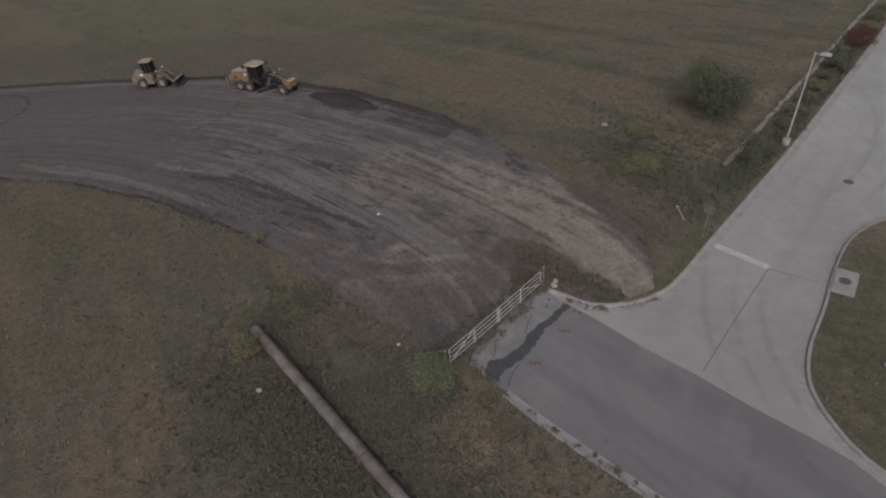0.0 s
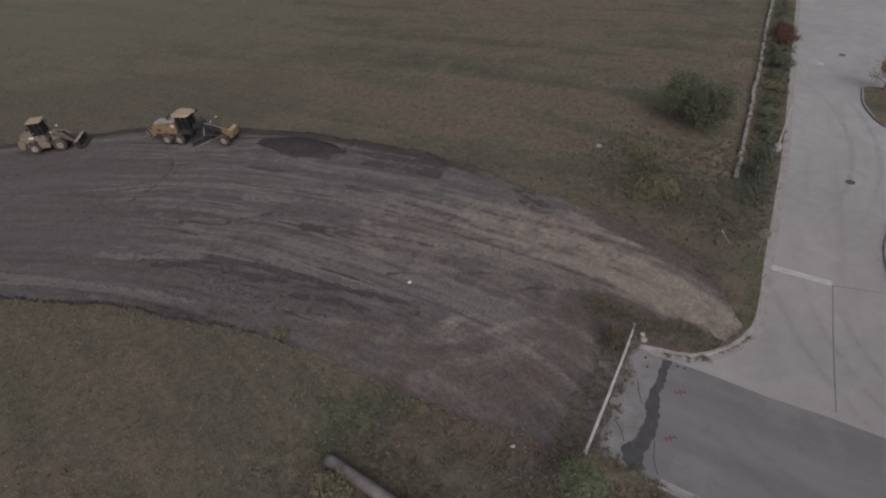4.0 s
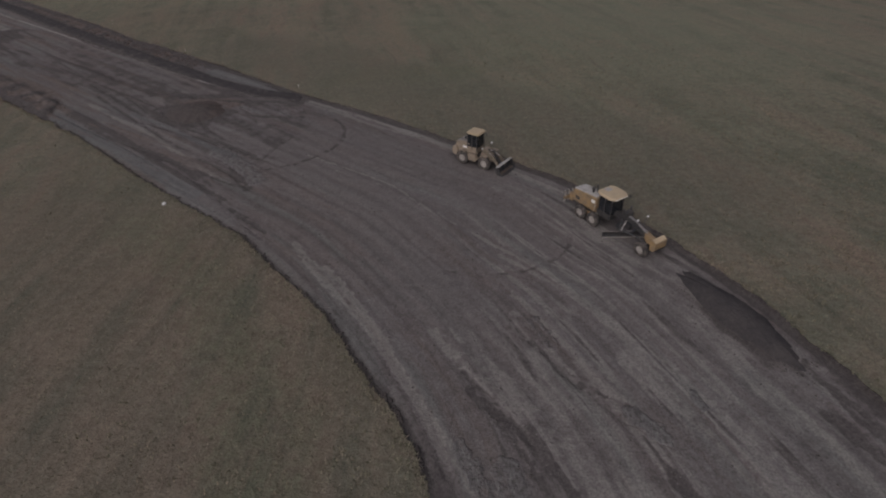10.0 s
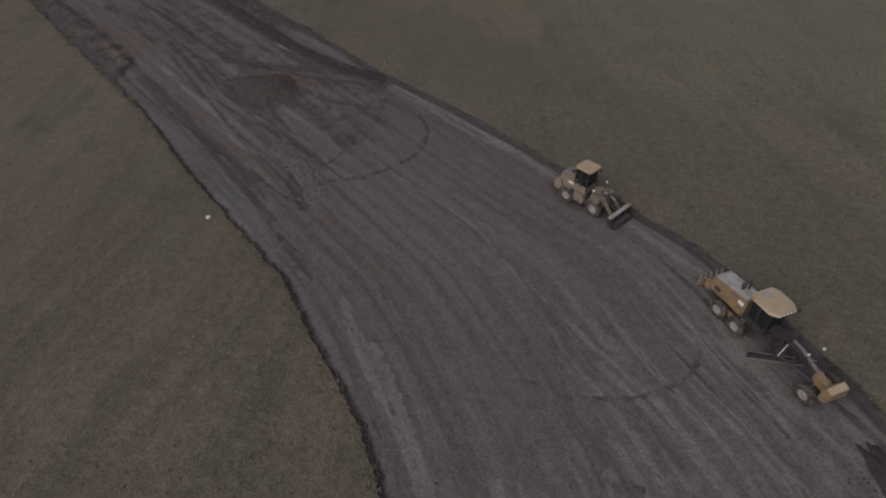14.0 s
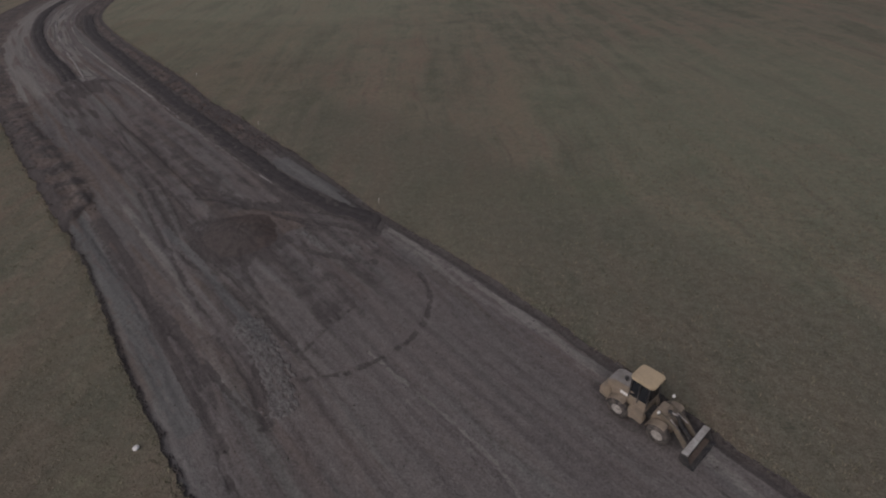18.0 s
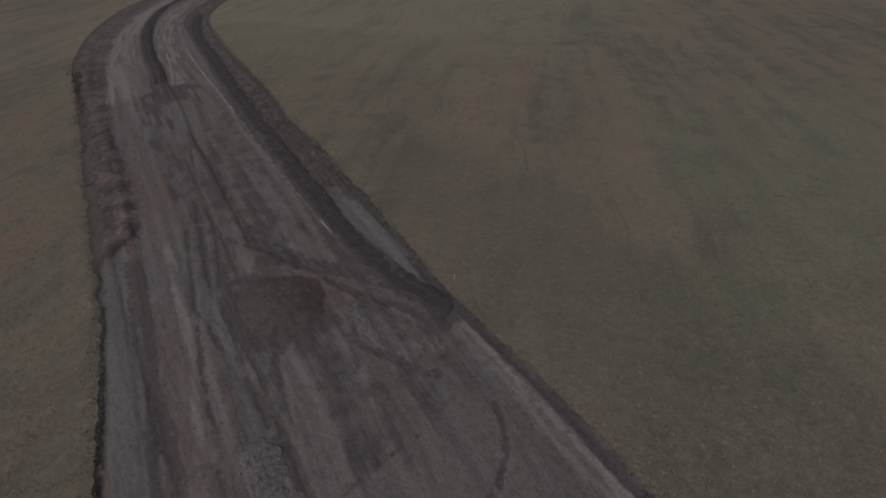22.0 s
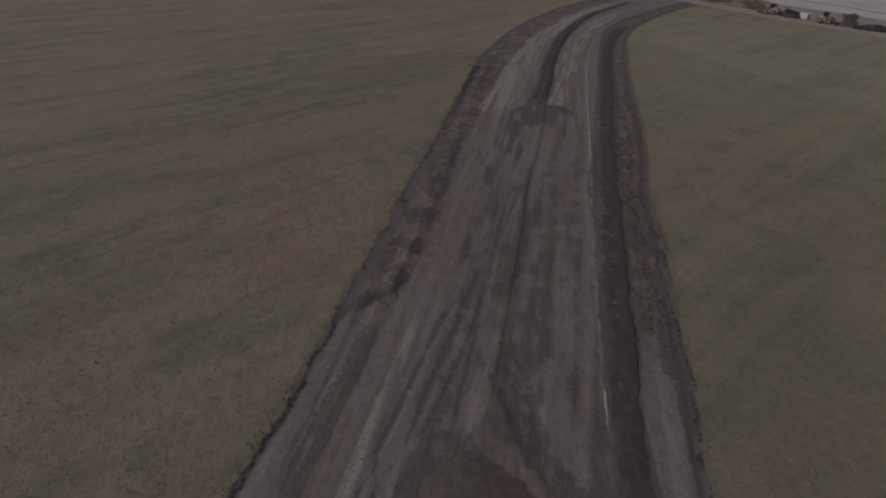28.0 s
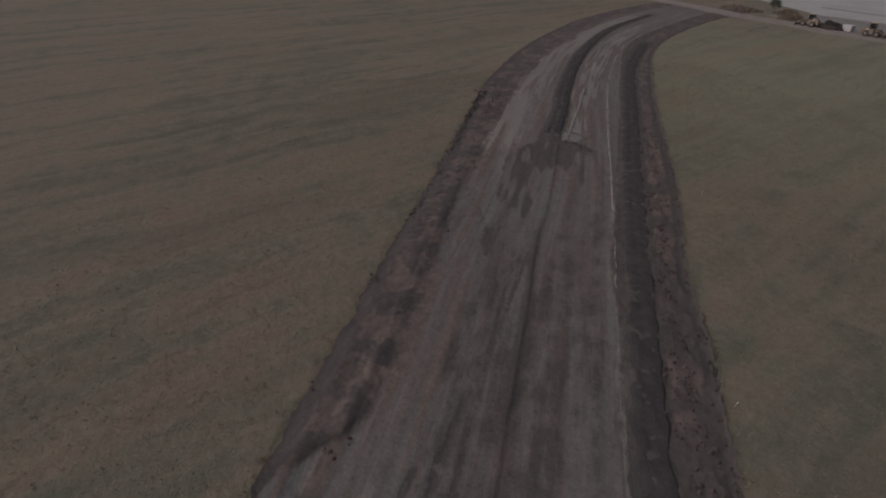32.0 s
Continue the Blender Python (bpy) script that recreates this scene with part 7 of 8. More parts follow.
def tree(name, x, y, z, h, radius, leaf, n, size, seed, label, category="tree", squash=0.8, limbs=9, spread=0.2):
    """A tapered trunk with limbs that fork, and leaves in loose clumps along them."""
    rng = np.random.default_rng(seed + 50)
    g = thing(name, x, y, z, 0, label, category)
    mid = h - radius * squash * 0.9
    trunk = bmesh.new()
    r0 = 0.02 * h + 0.02
    bend = rng.normal(0, 0.04, 2) * h
    top = mid + radius * squash * 0.5
    pts = [Vector((bend[0] * t * t, bend[1] * t * t, -0.2 + (top + 0.2) * t)) for t in (0, 0.35, 0.7, 1)]
    for k, (a, b) in enumerate(zip(pts, pts[1:])):
        rod(a, b, r0 * (1 - 0.28 * k), r0 * (0.72 - 0.28 * k), 8, trunk)
    part("trunk", trunk, M_BARK, g)
    low = min(0.85, max(0.2, (mid - radius * squash * 0.7) / max(top, 0.1)))
    clumps, weights = [tuple(pts[-1])], [0.6]
    turn = rng.uniform(0, 6.28)
    for k in range(limbs):
        f = low + (0.97 - low) * (k + 0.5) / limbs
        a = turn + 2.4 * k + rng.normal(0, 0.3)
        base = Vector((bend[0] * f * f, bend[1] * f * f, -0.2 + (top + 0.2) * f))
        reach = radius * (1.05 - 0.55 * (f - low) / (1 - low + 0.01)) * rng.uniform(0.65, 1.1)
        tip = base + Vector((math.cos(a), math.sin(a), rng.uniform(0.25, 0.75) * squash)) * reach
        limb = part("limb", rod(base, tip, r0 * 0.32, r0 * 0.08, 6), M_BARK, g)
        half = base.lerp(tip, 0.55)
        b = a + rng.choice((-1, 1)) * rng.uniform(0.5, 0.9)
        fork = half + Vector((math.cos(b), math.sin(b), rng.uniform(0.1, 0.6) * squash)) * reach * 0.45
        part("twig", rod(half, fork, r0 * 0.16, r0 * 0.05, 5), M_BARK, limb)
        for q, wt in ((base.lerp(tip, 0.6), 0.8), (base.lerp(tip, 0.85), 1.0), (tip, 0.8), (fork, 0.9)):
            clumps.append(tuple(q))
            weights.append(wt * rng.uniform(0.4, 1.4))
    weights = np.array(weights) / sum(weights)
    k = rng.choice(len(clumps), n, p=weights)
    me = leaves(np.array(clumps)[k], radius * spread * rng.uniform(0.6, 1.4, (len(clumps), 1))[k], size, seed, squash)
    me.materials.append(leaf)
    crown = new("crown", me)
    crown.parent = g
    return g


tree("parking_tree", 65.6, -2.9, 0, 4.2, 1.35, M_LEAF_AUTUMN, 2600, 0.07, 1, "young tree with thin orange-brown autumn leaves on a lot island", squash=1.6, limbs=18, spread=0.2)
tree("parking_tree", 61.3, -6.5, 0, 2.9, 1.0, M_LEAF_GREEN, 2200, 0.065, 2, "young green tree on a parking lot island", squash=1.3, limbs=12, spread=0.25)
tree("parking_tree", 48.0, -16.2, 0, 3.4, 0.9, M_LEAF_GREEN, 1700, 0.065, 3, "slender young green tree beside the kerb", squash=1.5, limbs=12, spread=0.25)
tree("shrub", 43.2, -20.6, 0, 1.3, 0.8, M_LEAF_GREEN, 1500, 0.065, 4, "low green bush on the grass island", "bush")
tree("young_tree", 74.4, -11.0, 0, 3.0, 1.1, M_LEAF_YELLOW, 2600, 0.07, 19, "small olive-green tree beside the beige enclosure")
tree("juniper_tree", 46.6, 4.9, -0.1, 4.5, 2.1, M_LEAF_DARK, 11000, 0.085, 5, "dense dark green tree in rough grass beside the stone wall", squash=1.1, limbs=18, spread=0.26)
tree("young_tree", 47.0, 7.8, -0.1, 4.6, 2.3, M_LEAF_GREEN, 10000, 0.085, 21, "spreading grey-green tree in rough grass", squash=1.0, limbs=18, spread=0.24)
tree("young_tree", 41.6, -2.9, -0.1, 3.1, 0.7, M_LEAF_DARK, 3400, 0.065, 6, "slim upright dark green tree beside the stone wall", squash=1.7, limbs=14, spread=0.3)
tree("young_tree", 10.1, -11.3, -0.3, 2.6, 1.05, M_LEAF_FRESH, 6500, 0.05, 7, "leafy light green sapling beside the gate", squash=1.15, limbs=16, spread=0.26)
tree("shrub", 0.75, -3.6, -0.7, 1.8, 1.0, M_LEAF_YELLOW, 2000, 0.07, 8, "yellow-green bush at the open end of the pipe", "bush")
tree("shrub", 18.9, -6.5, -0.1, 1.2, 0.8, M_DRY, 1800, 0.07, 9, "pale straw-coloured bush at the gate post", "bush")
tree("shrub", 71.5, 10.4, -0.1, 1.7, 1.6, M_LEAF_RED, 3200, 0.07, 10, "dark red autumn shrub beside the street", "bush", squash=0.5)
tree("shrub", 74.5, 11.9, -0.1, 1.5, 1.4, M_LEAF_RED, 2600, 0.07, 11, "dark red autumn shrub beside the street", "bush", squash=0.5)
tree("shrub", 64.5, 7.2, -0.1, 1.6, 1.4, M_LEAF_DARK, 3000, 0.07, 12, "low green shrub between wall and street", "bush", squash=0.5)
tree("shrub", 68.0, 8.9, -0.1, 1.4, 1.3, M_LEAF_DARK, 2600, 0.07, 13, "low green shrub between wall and street", "bush", squash=0.5)
for k, (sx, sy, r, leaf) in enumerate(((49.4, 0.6, 0.9, M_LEAF_GREEN), (52.6, 2.2, 1.0, M_LEAF_FRESH), (55.4, 3.3, 0.9, M_LEAF_GREEN), (58.6, 4.9, 1.1, M_LEAF_YELLOW), (61.6, 6.2, 1.0, M_LEAF_GREEN), (78.4, 13.8, 1.2, M_LEAF_FRESH), (82, 15.5, 1.2, M_LEAF_GREEN), (44.4, -2.3, 0.8, M_LEAF_DARK))):
    tree("shrub", sx, sy, -0.1, 1.0, r, leaf, 1300, 0.065, 120 + k, "low green shrub spilling over the kerb from the planting strip", "bush", squash=0.45)
tree("shrub", 34.0, 1.5, -0.1, 1.1, 1.9, M_LEAF_YELLOW, 4200, 0.075, 14, "sprawling olive-yellow bush in rough grass", "bush", squash=0.4)
tree("shrub", 36.5, 3.4, -0.1, 0.9, 1.5, M_LEAF_GREEN, 2600, 0.075, 15, "low olive-green bush in rough grass", "bush", squash=0.4)
tree("shrub", 38.4, 6.4, -0.1, 0.9, 1.5, M_LEAF_YELLOW, 2200, 0.075, 16, "low olive-yellow bush in rough grass", "bush", squash=0.4)
tree("shrub", 3.2, 8.5, -0.2, 0.7, 0.55, M_LEAF_YELLOW, 350, 0.08, 17, "small yellow-green weed clump at the way's edge", "bush", squash=0.5)


def blades_material(name, stops):
    m, t, b = mat(name, 0.9, 0, 0.1)
    g = t.nodes.new("ShaderNodeNewGeometry")
    c = ramp(t, g.outputs["Random Per Island"], stops)
    big = ramp(t, noise_of(t, g.outputs["Position"], 0.06, 3), [(0.35, (0.9, 0.97, 0.88)), (0.62, (1.07, 1.0, 0.95))])
    t.links.new(mix(t, c, big, 1.0, "MULTIPLY"), b.inputs["Base Color"])
    return m


M_BLADES = blades_material("grass_blades", [(0.0, (0.098, 0.1, 0.072)), (0.35, (0.126, 0.116, 0.086)), (0.7, (0.165, 0.142, 0.108)), (1.0, (0.21, 0.178, 0.14))])
M_WEEDS = blades_material("weed_leaves", [(0.0, (0.096, 0.104, 0.078)), (0.4, (0.116, 0.118, 0.092)), (0.75, (0.14, 0.128, 0.106)), (1.0, (0.158, 0.134, 0.116))])


M_WEED_LEAF = blades_material("leafy_weeds", [(0.0, (0.074, 0.092, 0.07)), (0.4, (0.106, 0.122, 0.096)), (0.6, (0.135, 0.138, 0.115)), (0.74, (0.138, 0.108, 0.098)), (1.0, (0.105, 0.078, 0.074))])


def tufts(name, p, height, spread, per, material, label, category, seed, z=None):
    """Clumps of bent blades at plan places, as one mesh."""
    rng = np.random.default_rng(seed)
    n = len(p)
    a = rng.uniform(0, 2 * np.pi, (n, per))
    h = height * rng.uniform(0.5, 1.5, (n, 1)) * rng.uniform(0.7, 1.3, (n, per))
    out = spread * rng.uniform(0.4, 1.3, (n, per))
    base = np.repeat(np.c_[p, np.zeros(n) if z is None else z][:, None], per, 1)
    base[..., 0] += rng.normal(0, spread * 0.35, (n, per))
    base[..., 1] += rng.normal(0, spread * 0.35, (n, per))
    d = np.stack([np.cos(a), np.sin(a), 0 * a], -1)
    side = np.stack([-np.sin(a), np.cos(a), 0 * a], -1) * (0.05 + 0.25 * spread) * 0.5
    tip = base + d * out[..., None]
    tip[..., 2] += h
    low = base.copy()
    low[..., 2] -= 0.05
    v = np.stack([low - side, low + side, tip], 2).reshape(-1, 3)
    me = bpy.data.meshes.new(name)
    k = len(v) // 3
    me.vertices.add(len(v))
    me.vertices.foreach_set("co", v.ravel().astype(np.float32))
    me.loops.add(3 * k)
    me.loops.foreach_set("vertex_index", np.arange(3 * k, dtype=np.int32))
    me.polygons.add(k)
    me.polygons.foreach_set("loop_start", np.arange(0, 3 * k, 3, dtype=np.int32))
    me.update(calc_edges=True)
    me.validate()
    me.materials.append(material)
    return tagged(new(name, me), label, category, kind="stuff")


def on_grass(p):
    x, y = p[:, 0], p[:, 1]
    ok = ~inside(x, y, np.vstack([lefts[::4], rights[::-4]])) & ~inside(x, y, PAVED)
    for h in HOLES:
        ok |= inside(x, y, h)
    return p[ok]


def scatter(n, x0, x1, y0, y1, seed):
    rng = np.random.default_rng(seed)
    return np.c_[rng.uniform(x0, x1, n), rng.uniform(y0, y1, n)]


def line_points(line, n, w, seed):
    rng = np.random.default_rng(seed)
    k, f = rng.integers(0, len(line) - 1, n), rng.uniform(0, 1, (n, 1))
    return line[k] * (1 - f) + line[k + 1] * f + rng.normal(0, w, (n, 2))


middle = [tuple(q) for q in ((lefts + rights) / 2)[::50]]
cand = scatter(230000, -150, 75, -45, 150, 21)
dist = near_line(cand[:, 0], cand[:, 1], middle)
cand = on_grass(cand[np.random.default_rng(5).uniform(0, 1, len(cand)) < np.clip(1.25 - dist / 60, 0.0, 1)])
for h_ in HOLES[1:]:
    cand = cand[~inside(cand[:, 0], cand[:, 1], h_)]
cand = cand[~inside(cand[:, 0], cand[:, 1], ISLAND) | (np.random.default_rng(8).uniform(0, 1, len(cand)) < 0.2)]
cand = cand[(near_line(cand[:, 0], cand[:, 1], ROUGH_STRIP) > 11) | (np.random.default_rng(12).uniform(0, 1, len(cand)) < 0.5)]
cand = cand[~inside(cand[:, 0], cand[:, 1], np.array(BARE)) | (np.random.default_rng(9).uniform(0, 1, len(cand)) < 0.25)]
dist = near_line(cand[:, 0], cand[:, 1], middle)
tufts("grass_tufts", cand, (0.08 + 0.06 * np.clip((cand[:, :1] + 30) / 20, 0, 1)), 0.2, 4, M_BLADES, "short dry autumn grass in tufts", "grass", 22, z=ditch(cand[:, 0], cand[:, 1]) + 0.06 * rough(cand[:, 0], cand[:, 1], 0.11, 1) * np.clip((dist - 14) / 5, 0, 1))
straw = np.random.default_rng(6).normal((9.8, -15.4), (1.5, 1.7), (900, 2))
straw = on_grass(np.vstack([straw, line_points(KERB_SOUTH[:26], 420, 0.4, 65), line_points(np.array([(20, -6.5), (21.5, -9.4), (24, -10.6)]), 160, 0.35, 66), np.random.default_rng(7).normal((12.3, -14.6), (0.6, 1.2), (250, 2))]))
tufts("straw", straw, 0.1, 0.22, 5, M_DRY, "trampled pale straw beside the drive", "dry grass", 23, z=ditch(straw[:, 0], straw[:, 1]))
# longer fringe along the cut edges
rng = np.random.default_rng(31)
fringe = np.vstack([e[k] + s for e in (lefts, rights) for k in range(0, 900) for s in rng.normal(0, 0.3, (4, 2))])
fringe = on_grass(fringe)
tufts("grass_fringe", fringe, 0.09, 0.16, 5, M_BLADES, "ragged grass fringe along the cut edge", "grass", 32)
# weeds in the ditch and by the junction
weeds = np.vstack([line_points(np.array([(1.5, -2.5), (4.5, -10), (9, -22)]), 6500, 3.2, 41), np.random.default_rng(42).normal((36.5, 3.5), (4.2, 4.0), (1500, 2)), line_points(np.array([(38, -4.4), (47.5, -0.2), (60, 5.2), (75, 12.4), (88, 18.4)]), 3000, 0.55, 44)])

weeds = weeds[~inside(weeds[:, 0], weeds[:, 1], np.array(BARE)) | (np.random.default_rng(99).uniform(0, 1, len(weeds)) < 0.25)]


def leafy_clumps(name, p, z, radius, per, size, material, label, category, seed):
    """Low leafy plants: a dome of small leaves at each plan place, as one mesh."""
    rng = np.random.default_rng(seed)
    n = len(p)
    r = radius * rng.uniform(0.5, 1.5, (n, 1, 1))
    c = np.c_[p, z][:, None] + np.abs(rng.normal(0, 1, (n, per, 3))) * np.where(rng.uniform(0, 1, (n, per, 3)) < 0.5, -1, 1) * r * (0.55, 0.55, 0)
    c[..., 2] += np.abs(rng.normal(0.45, 0.3, (n, per))) * r[..., 0]
    a = rng.uniform(0, 6.283, (n, per))
    tilt = rng.uniform(-0.3, 0.8, (n, per))
    d1 = np.stack([np.cos(a) * np.cos(tilt), np.sin(a) * np.cos(tilt), np.sin(tilt)], -1)
    d2 = np.stack([-np.sin(a), np.cos(a), rng.normal(0, 0.3, (n, per))], -1)
    s = size * rng.uniform(0.6, 1.5, (n, per, 1))
    v = np.stack([c - d1 * s, c + d2 * s * 0.45, c + d1 * s, c - d2 * s * 0.45], 2).reshape(-1, 3)
    me = bpy.data.meshes.new(name)
    me.from_pydata(v.tolist(), [], np.arange(4 * n * per).reshape(-1, 4).tolist())
    me.materials.append(material)
    return tagged(new(name, me), label, category, kind="stuff")


rank = line_points(np.array([(2.2, -5), (3.6, -10), (4.6, -15), (6.4, -21)]), 900, 2.1, 81)
rank = np.vstack([rank, line_points(np.array([(6, -6.5), (9.4, -10.4), (8.6, -13)]), 260, 1.2, 82), line_points(np.array([(1.4, -0.8), (7, -1.2)]), 130, 0.8, 83), line_points(np.array([(5.4, -3.4), (12, -7.6)]), 60, 1.2, 89)])
rank = on_grass(rank[[noise.noise((q[0] * 0.4, q[1] * 0.4, 6)) > -0.2 for q in rank]])
rank = rank[~inside(rank[:, 0], rank[:, 1], np.array(BARE)) | (np.random.default_rng(97).uniform(0, 1, len(rank)) < 0.25)]
leafy_clumps("weed_clumps", rank, ditch(rank[:, 0], rank[:, 1]) - 0.03, 0.3, 34, 0.075, M_WEED_LEAF, "leafy green and reddish weeds in the ditch", "weeds", 84)
rank = np.vstack([np.random.default_rng(85).normal((34.6, 1.6), (1.9, 2.6), (170, 2)), np.random.default_rng(86).normal((37.5, 6), (2.6, 2.4), (90, 2)), line_points(np.array([(39, -3.8), (47.5, -0.4), (60, 5), (86, 17.4)]), 420, 0.5, 87), line_points(np.array([(33, -5), (40, -1.5)]), 70, 1.2, 88)])
leafy_clumps("roadside_weeds", on_grass(rank), np.full(len(on_grass(rank)), -0.03), 0.34, 30, 0.08, M_WEED_LEAF, "leafy olive weeds beside the street", "weeds", 90)
gutter = line_points(KERB_SOUTH[1:24] + np.array((0.34, 0.14)), 46, 0.07, 91)
gutter = np.vstack([gutter, line_points(np.array([(20.4, -8.8), (22, -10.9), (25, -11.3)]), 26, 0.12, 92), line_points(np.array(GATE_END[1:-1]) + np.array((0.1, -0.1)), 60, 0.18, 93), line_points(np.array([(13.0, -12), (13.3, -13.6)]), 22, 0.2, 94)])
leafy_clumps("gutter_weeds", gutter, np.full(len(gutter), -0.13), 0.15, 24, 0.045, M_WEEDS, "small dry weeds growing in the gutter and cracks", "weeds", 95)
verge = np.vstack([line_points(np.array([(20, -2.6), (21, -4.6), (22, -7.4), (22.8, -9.7)]), 1500, 0.8, 45), scatter(420, 27.5, 31, -9, 6, 46), scatter(420, 6, 19, -10, -2, 47)])
verge = np.vstack([verge, line_points(np.array([(11.6, -10), (8.6, -4.4), (5.4, 3), (2.6, 8.6)]), 1100, 1.5, 49)])
verge = verge[[noise.noise((q[0] * 0.5, q[1] * 0.5, 4)) > -0.05 for q in verge]]
verge = verge[~inside(verge[:, 0], verge[:, 1], PAVED) & (~inside(verge[:, 0], verge[:, 1], np.array(BARE)) | (np.random.default_rng(98).uniform(0, 1, len(verge)) < 0.3))]
keep_ = np.array([noise.noise((q[0] * 0.35, q[1] * 0.35, 9)) > -0.25 + 0.5 * np.random.default_rng(int(abs(q[0] * 997 + q[1] * 131))).normal() * 0.5 for q in weeds])
weeds = on_grass(weeds[keep_])
tufts("weeds", weeds, 0.13, 0.17, 11, M_WEEDS, "rough green and brown weeds in the ditch", "weeds", 43, z=ditch(weeds[:, 0], weeds[:, 1]))
tufts("verge_weeds", verge, 0.13, 0.2, 5, M_WEEDS, "patchy weeds over bare earth beside the street", "weeds", 48, z=np.full(len(verge), -0.12))


# ---- stones and clods ----
def pebbles(name, p, z, low, high, material, label, category, seed):
    rng = np.random.default_rng(seed)
    form = np.array([(1, 0, 0), (0, 1, 0), (-1, 0, 0), (0, -1, 0), (0, 0, 0.8), (0, 0, -0.5)], float)
    tri = np.array([(0, 1, 4), (1, 2, 4), (2, 3, 4), (3, 0, 4), (1, 0, 5), (2, 1, 5), (3, 2, 5), (0, 3, 5)])
    n = len(p)
    s = rng.uniform(low, high, (n, 1, 1)) * rng.uniform(0.6, 1.3, (n, 6, 3))
    a = rng.uniform(0, 6.28, n)
    v = form[None] * s
    c, q = np.cos(a)[:, None], np.sin(a)[:, None]
    v = np.stack([v[..., 0] * c - v[..., 1] * q, v[..., 0] * q + v[..., 1] * c, v[..., 2]], -1) + np.c_[p, z][:, None]
    f = (tri[None] + 6 * np.arange(n)[:, None, None]).reshape(-1, 3)
    me = bpy.data.meshes.new(name)
    me.from_pydata(v.reshape(-1, 3).tolist(), [], f.tolist())
    me.materials.append(material)
    return tagged(new(name, me), label, category, kind="stuff")


def on_way(n, seed, lo=0.03, hi=0.97, far=970):
    rng = np.random.default_rng(seed)
    k, u = rng.integers(0, far, n), rng.uniform(lo, hi, n)[:, None]
    return lefts[k] * (1 - u) + rights[k] * u


p = np.vstack([on_way(900, 51), line_points(LEFT_ROW + np.array((-0.8, 1.7)), 1400, 0.9, 52), line_points(DARK_STRIP, 800, 1.0, 53), line_points(DARK_MID, 300, 0.7, 54)])
p = np.vstack([p, line_points(np.array([(-47, 59), (-43, 62), (-39, 65)], float), 220, 2.4, 60), line_points(np.array([(13, 35), (19, 27)], float), 300, 1.0, 61)])
pebbles("clods", p, np.full(len(p), -0.13), 0.03, 0.11, M_DARK_SOIL, "dark clods of soil scattered over the way", "clods", 55)
p = np.vstack([line_points(LEFT_ROW + np.array((-0.8, 1.7)), 1500, 0.9, 62), line_points(SPOIL + np.array((0.9, -1.4)), 500, 0.8, 63)])
pebbles("spoil_lumps", p, np.full(len(p), -0.05), 0.06, 0.22, M_BROWN_SOIL, "brown lumps of spoil beside the grass", "clods", 64)
p = np.vstack([line_points(lefts[110:700] + np.array((0.12, 0.16)), 1700, 0.09, 71), line_points(rights[170:800] + np.array((-0.12, -0.18)), 2200, 0.1, 72)])
p = p[[noise.noise((q[0] * 0.6, q[1] * 0.6, 12)) > -0.25 for q in p]]
pebbles("sod_clods", p, np.full(len(p), -0.05), 0.04, 0.13, M_DARK_SOIL, "dark broken sods along the cut edge of the grass", "clods", 73)
p = np.vstack([line_points(lefts[690:860] + np.array((0.3, 0.5)), 420, 0.35, 74), np.random.default_rng(75).normal((-80.6, 67.6), (0.5, 0.4), (40, 2)), np.random.default_rng(76).normal((-68.6, 61.6), (0.8, 0.4), (25, 2))])
pebbles("turf_lumps", p, np.full(len(p), 0.0), 0.12, 0.34, M_DARK_SOIL, "dark lumps of turned turf beside the grass", "clods", 77)
p = np.vstack([on_way(500, 56), line_points(WHITE_LINE, 260, 0.12, 57), on_way(1500, 58, 0.1, 0.95, 330)])
pebbles("gravel", p, np.full(len(p), -0.135), 0.015, 0.042, M_PALE_SOIL, "pale stones scattered over the way", "gravel", 59)


def boulder(x, y, z, r, seed, label):
    own = bmesh.new()
    bmesh.ops.create_icosphere(own, subdivisions=2, radius=r)
    for v in own.verts:
        v.co *= 1 + 0.3 * noise.noise(v.co * (2 / r) + Vector((seed, 0, 0)))
        v.co.z *= 0.7
    ob = obj("stone", own, M_WHITE if "white" in label else M_STONE)
    ob.matrix_world = pose(x, y, z, 0, 0, 40 * seed)
    return tagged(ob, label, "stone")


for k, (sx, sy, sz, sr, lb) in enumerate(((-33.56, 40.2, 0.1, 0.2, "white stone lying in the grass"), (12.63, 6.75, -0.08, 0.13, "white stone lying on scraped earth"),
                                          (1.0, -6.5, -0.45, 0.17, "pale stone among the ditch weeds"), (9.4, -7.4, 0.0, 0.13, "pale stone among the weeds"),
                                          (32.0, -21.0, 0.1, 0.22, "pale stone on the grass island"), (37.6, -21.5, 0.05, 0.15, "white stone on the grass island"),
                                          (20.3, -7.4, 0.05, 0.22, "pale stone beside the gate post"), (20.6, -7.1, 0.03, 0.16, "pale stone beside the gate post"),
                                          (18.3, 4.2, -0.09, 0.08, "pale stone on scraped earth"), (16.9, 0.8, -0.09, 0.07, "pale stone on scraped earth"),
                                          (36.9, 9.9, 0.0, 0.3, "pale stone half hidden in rough grass"))):
    boulder(sx, sy, sz, sr, k, lb)


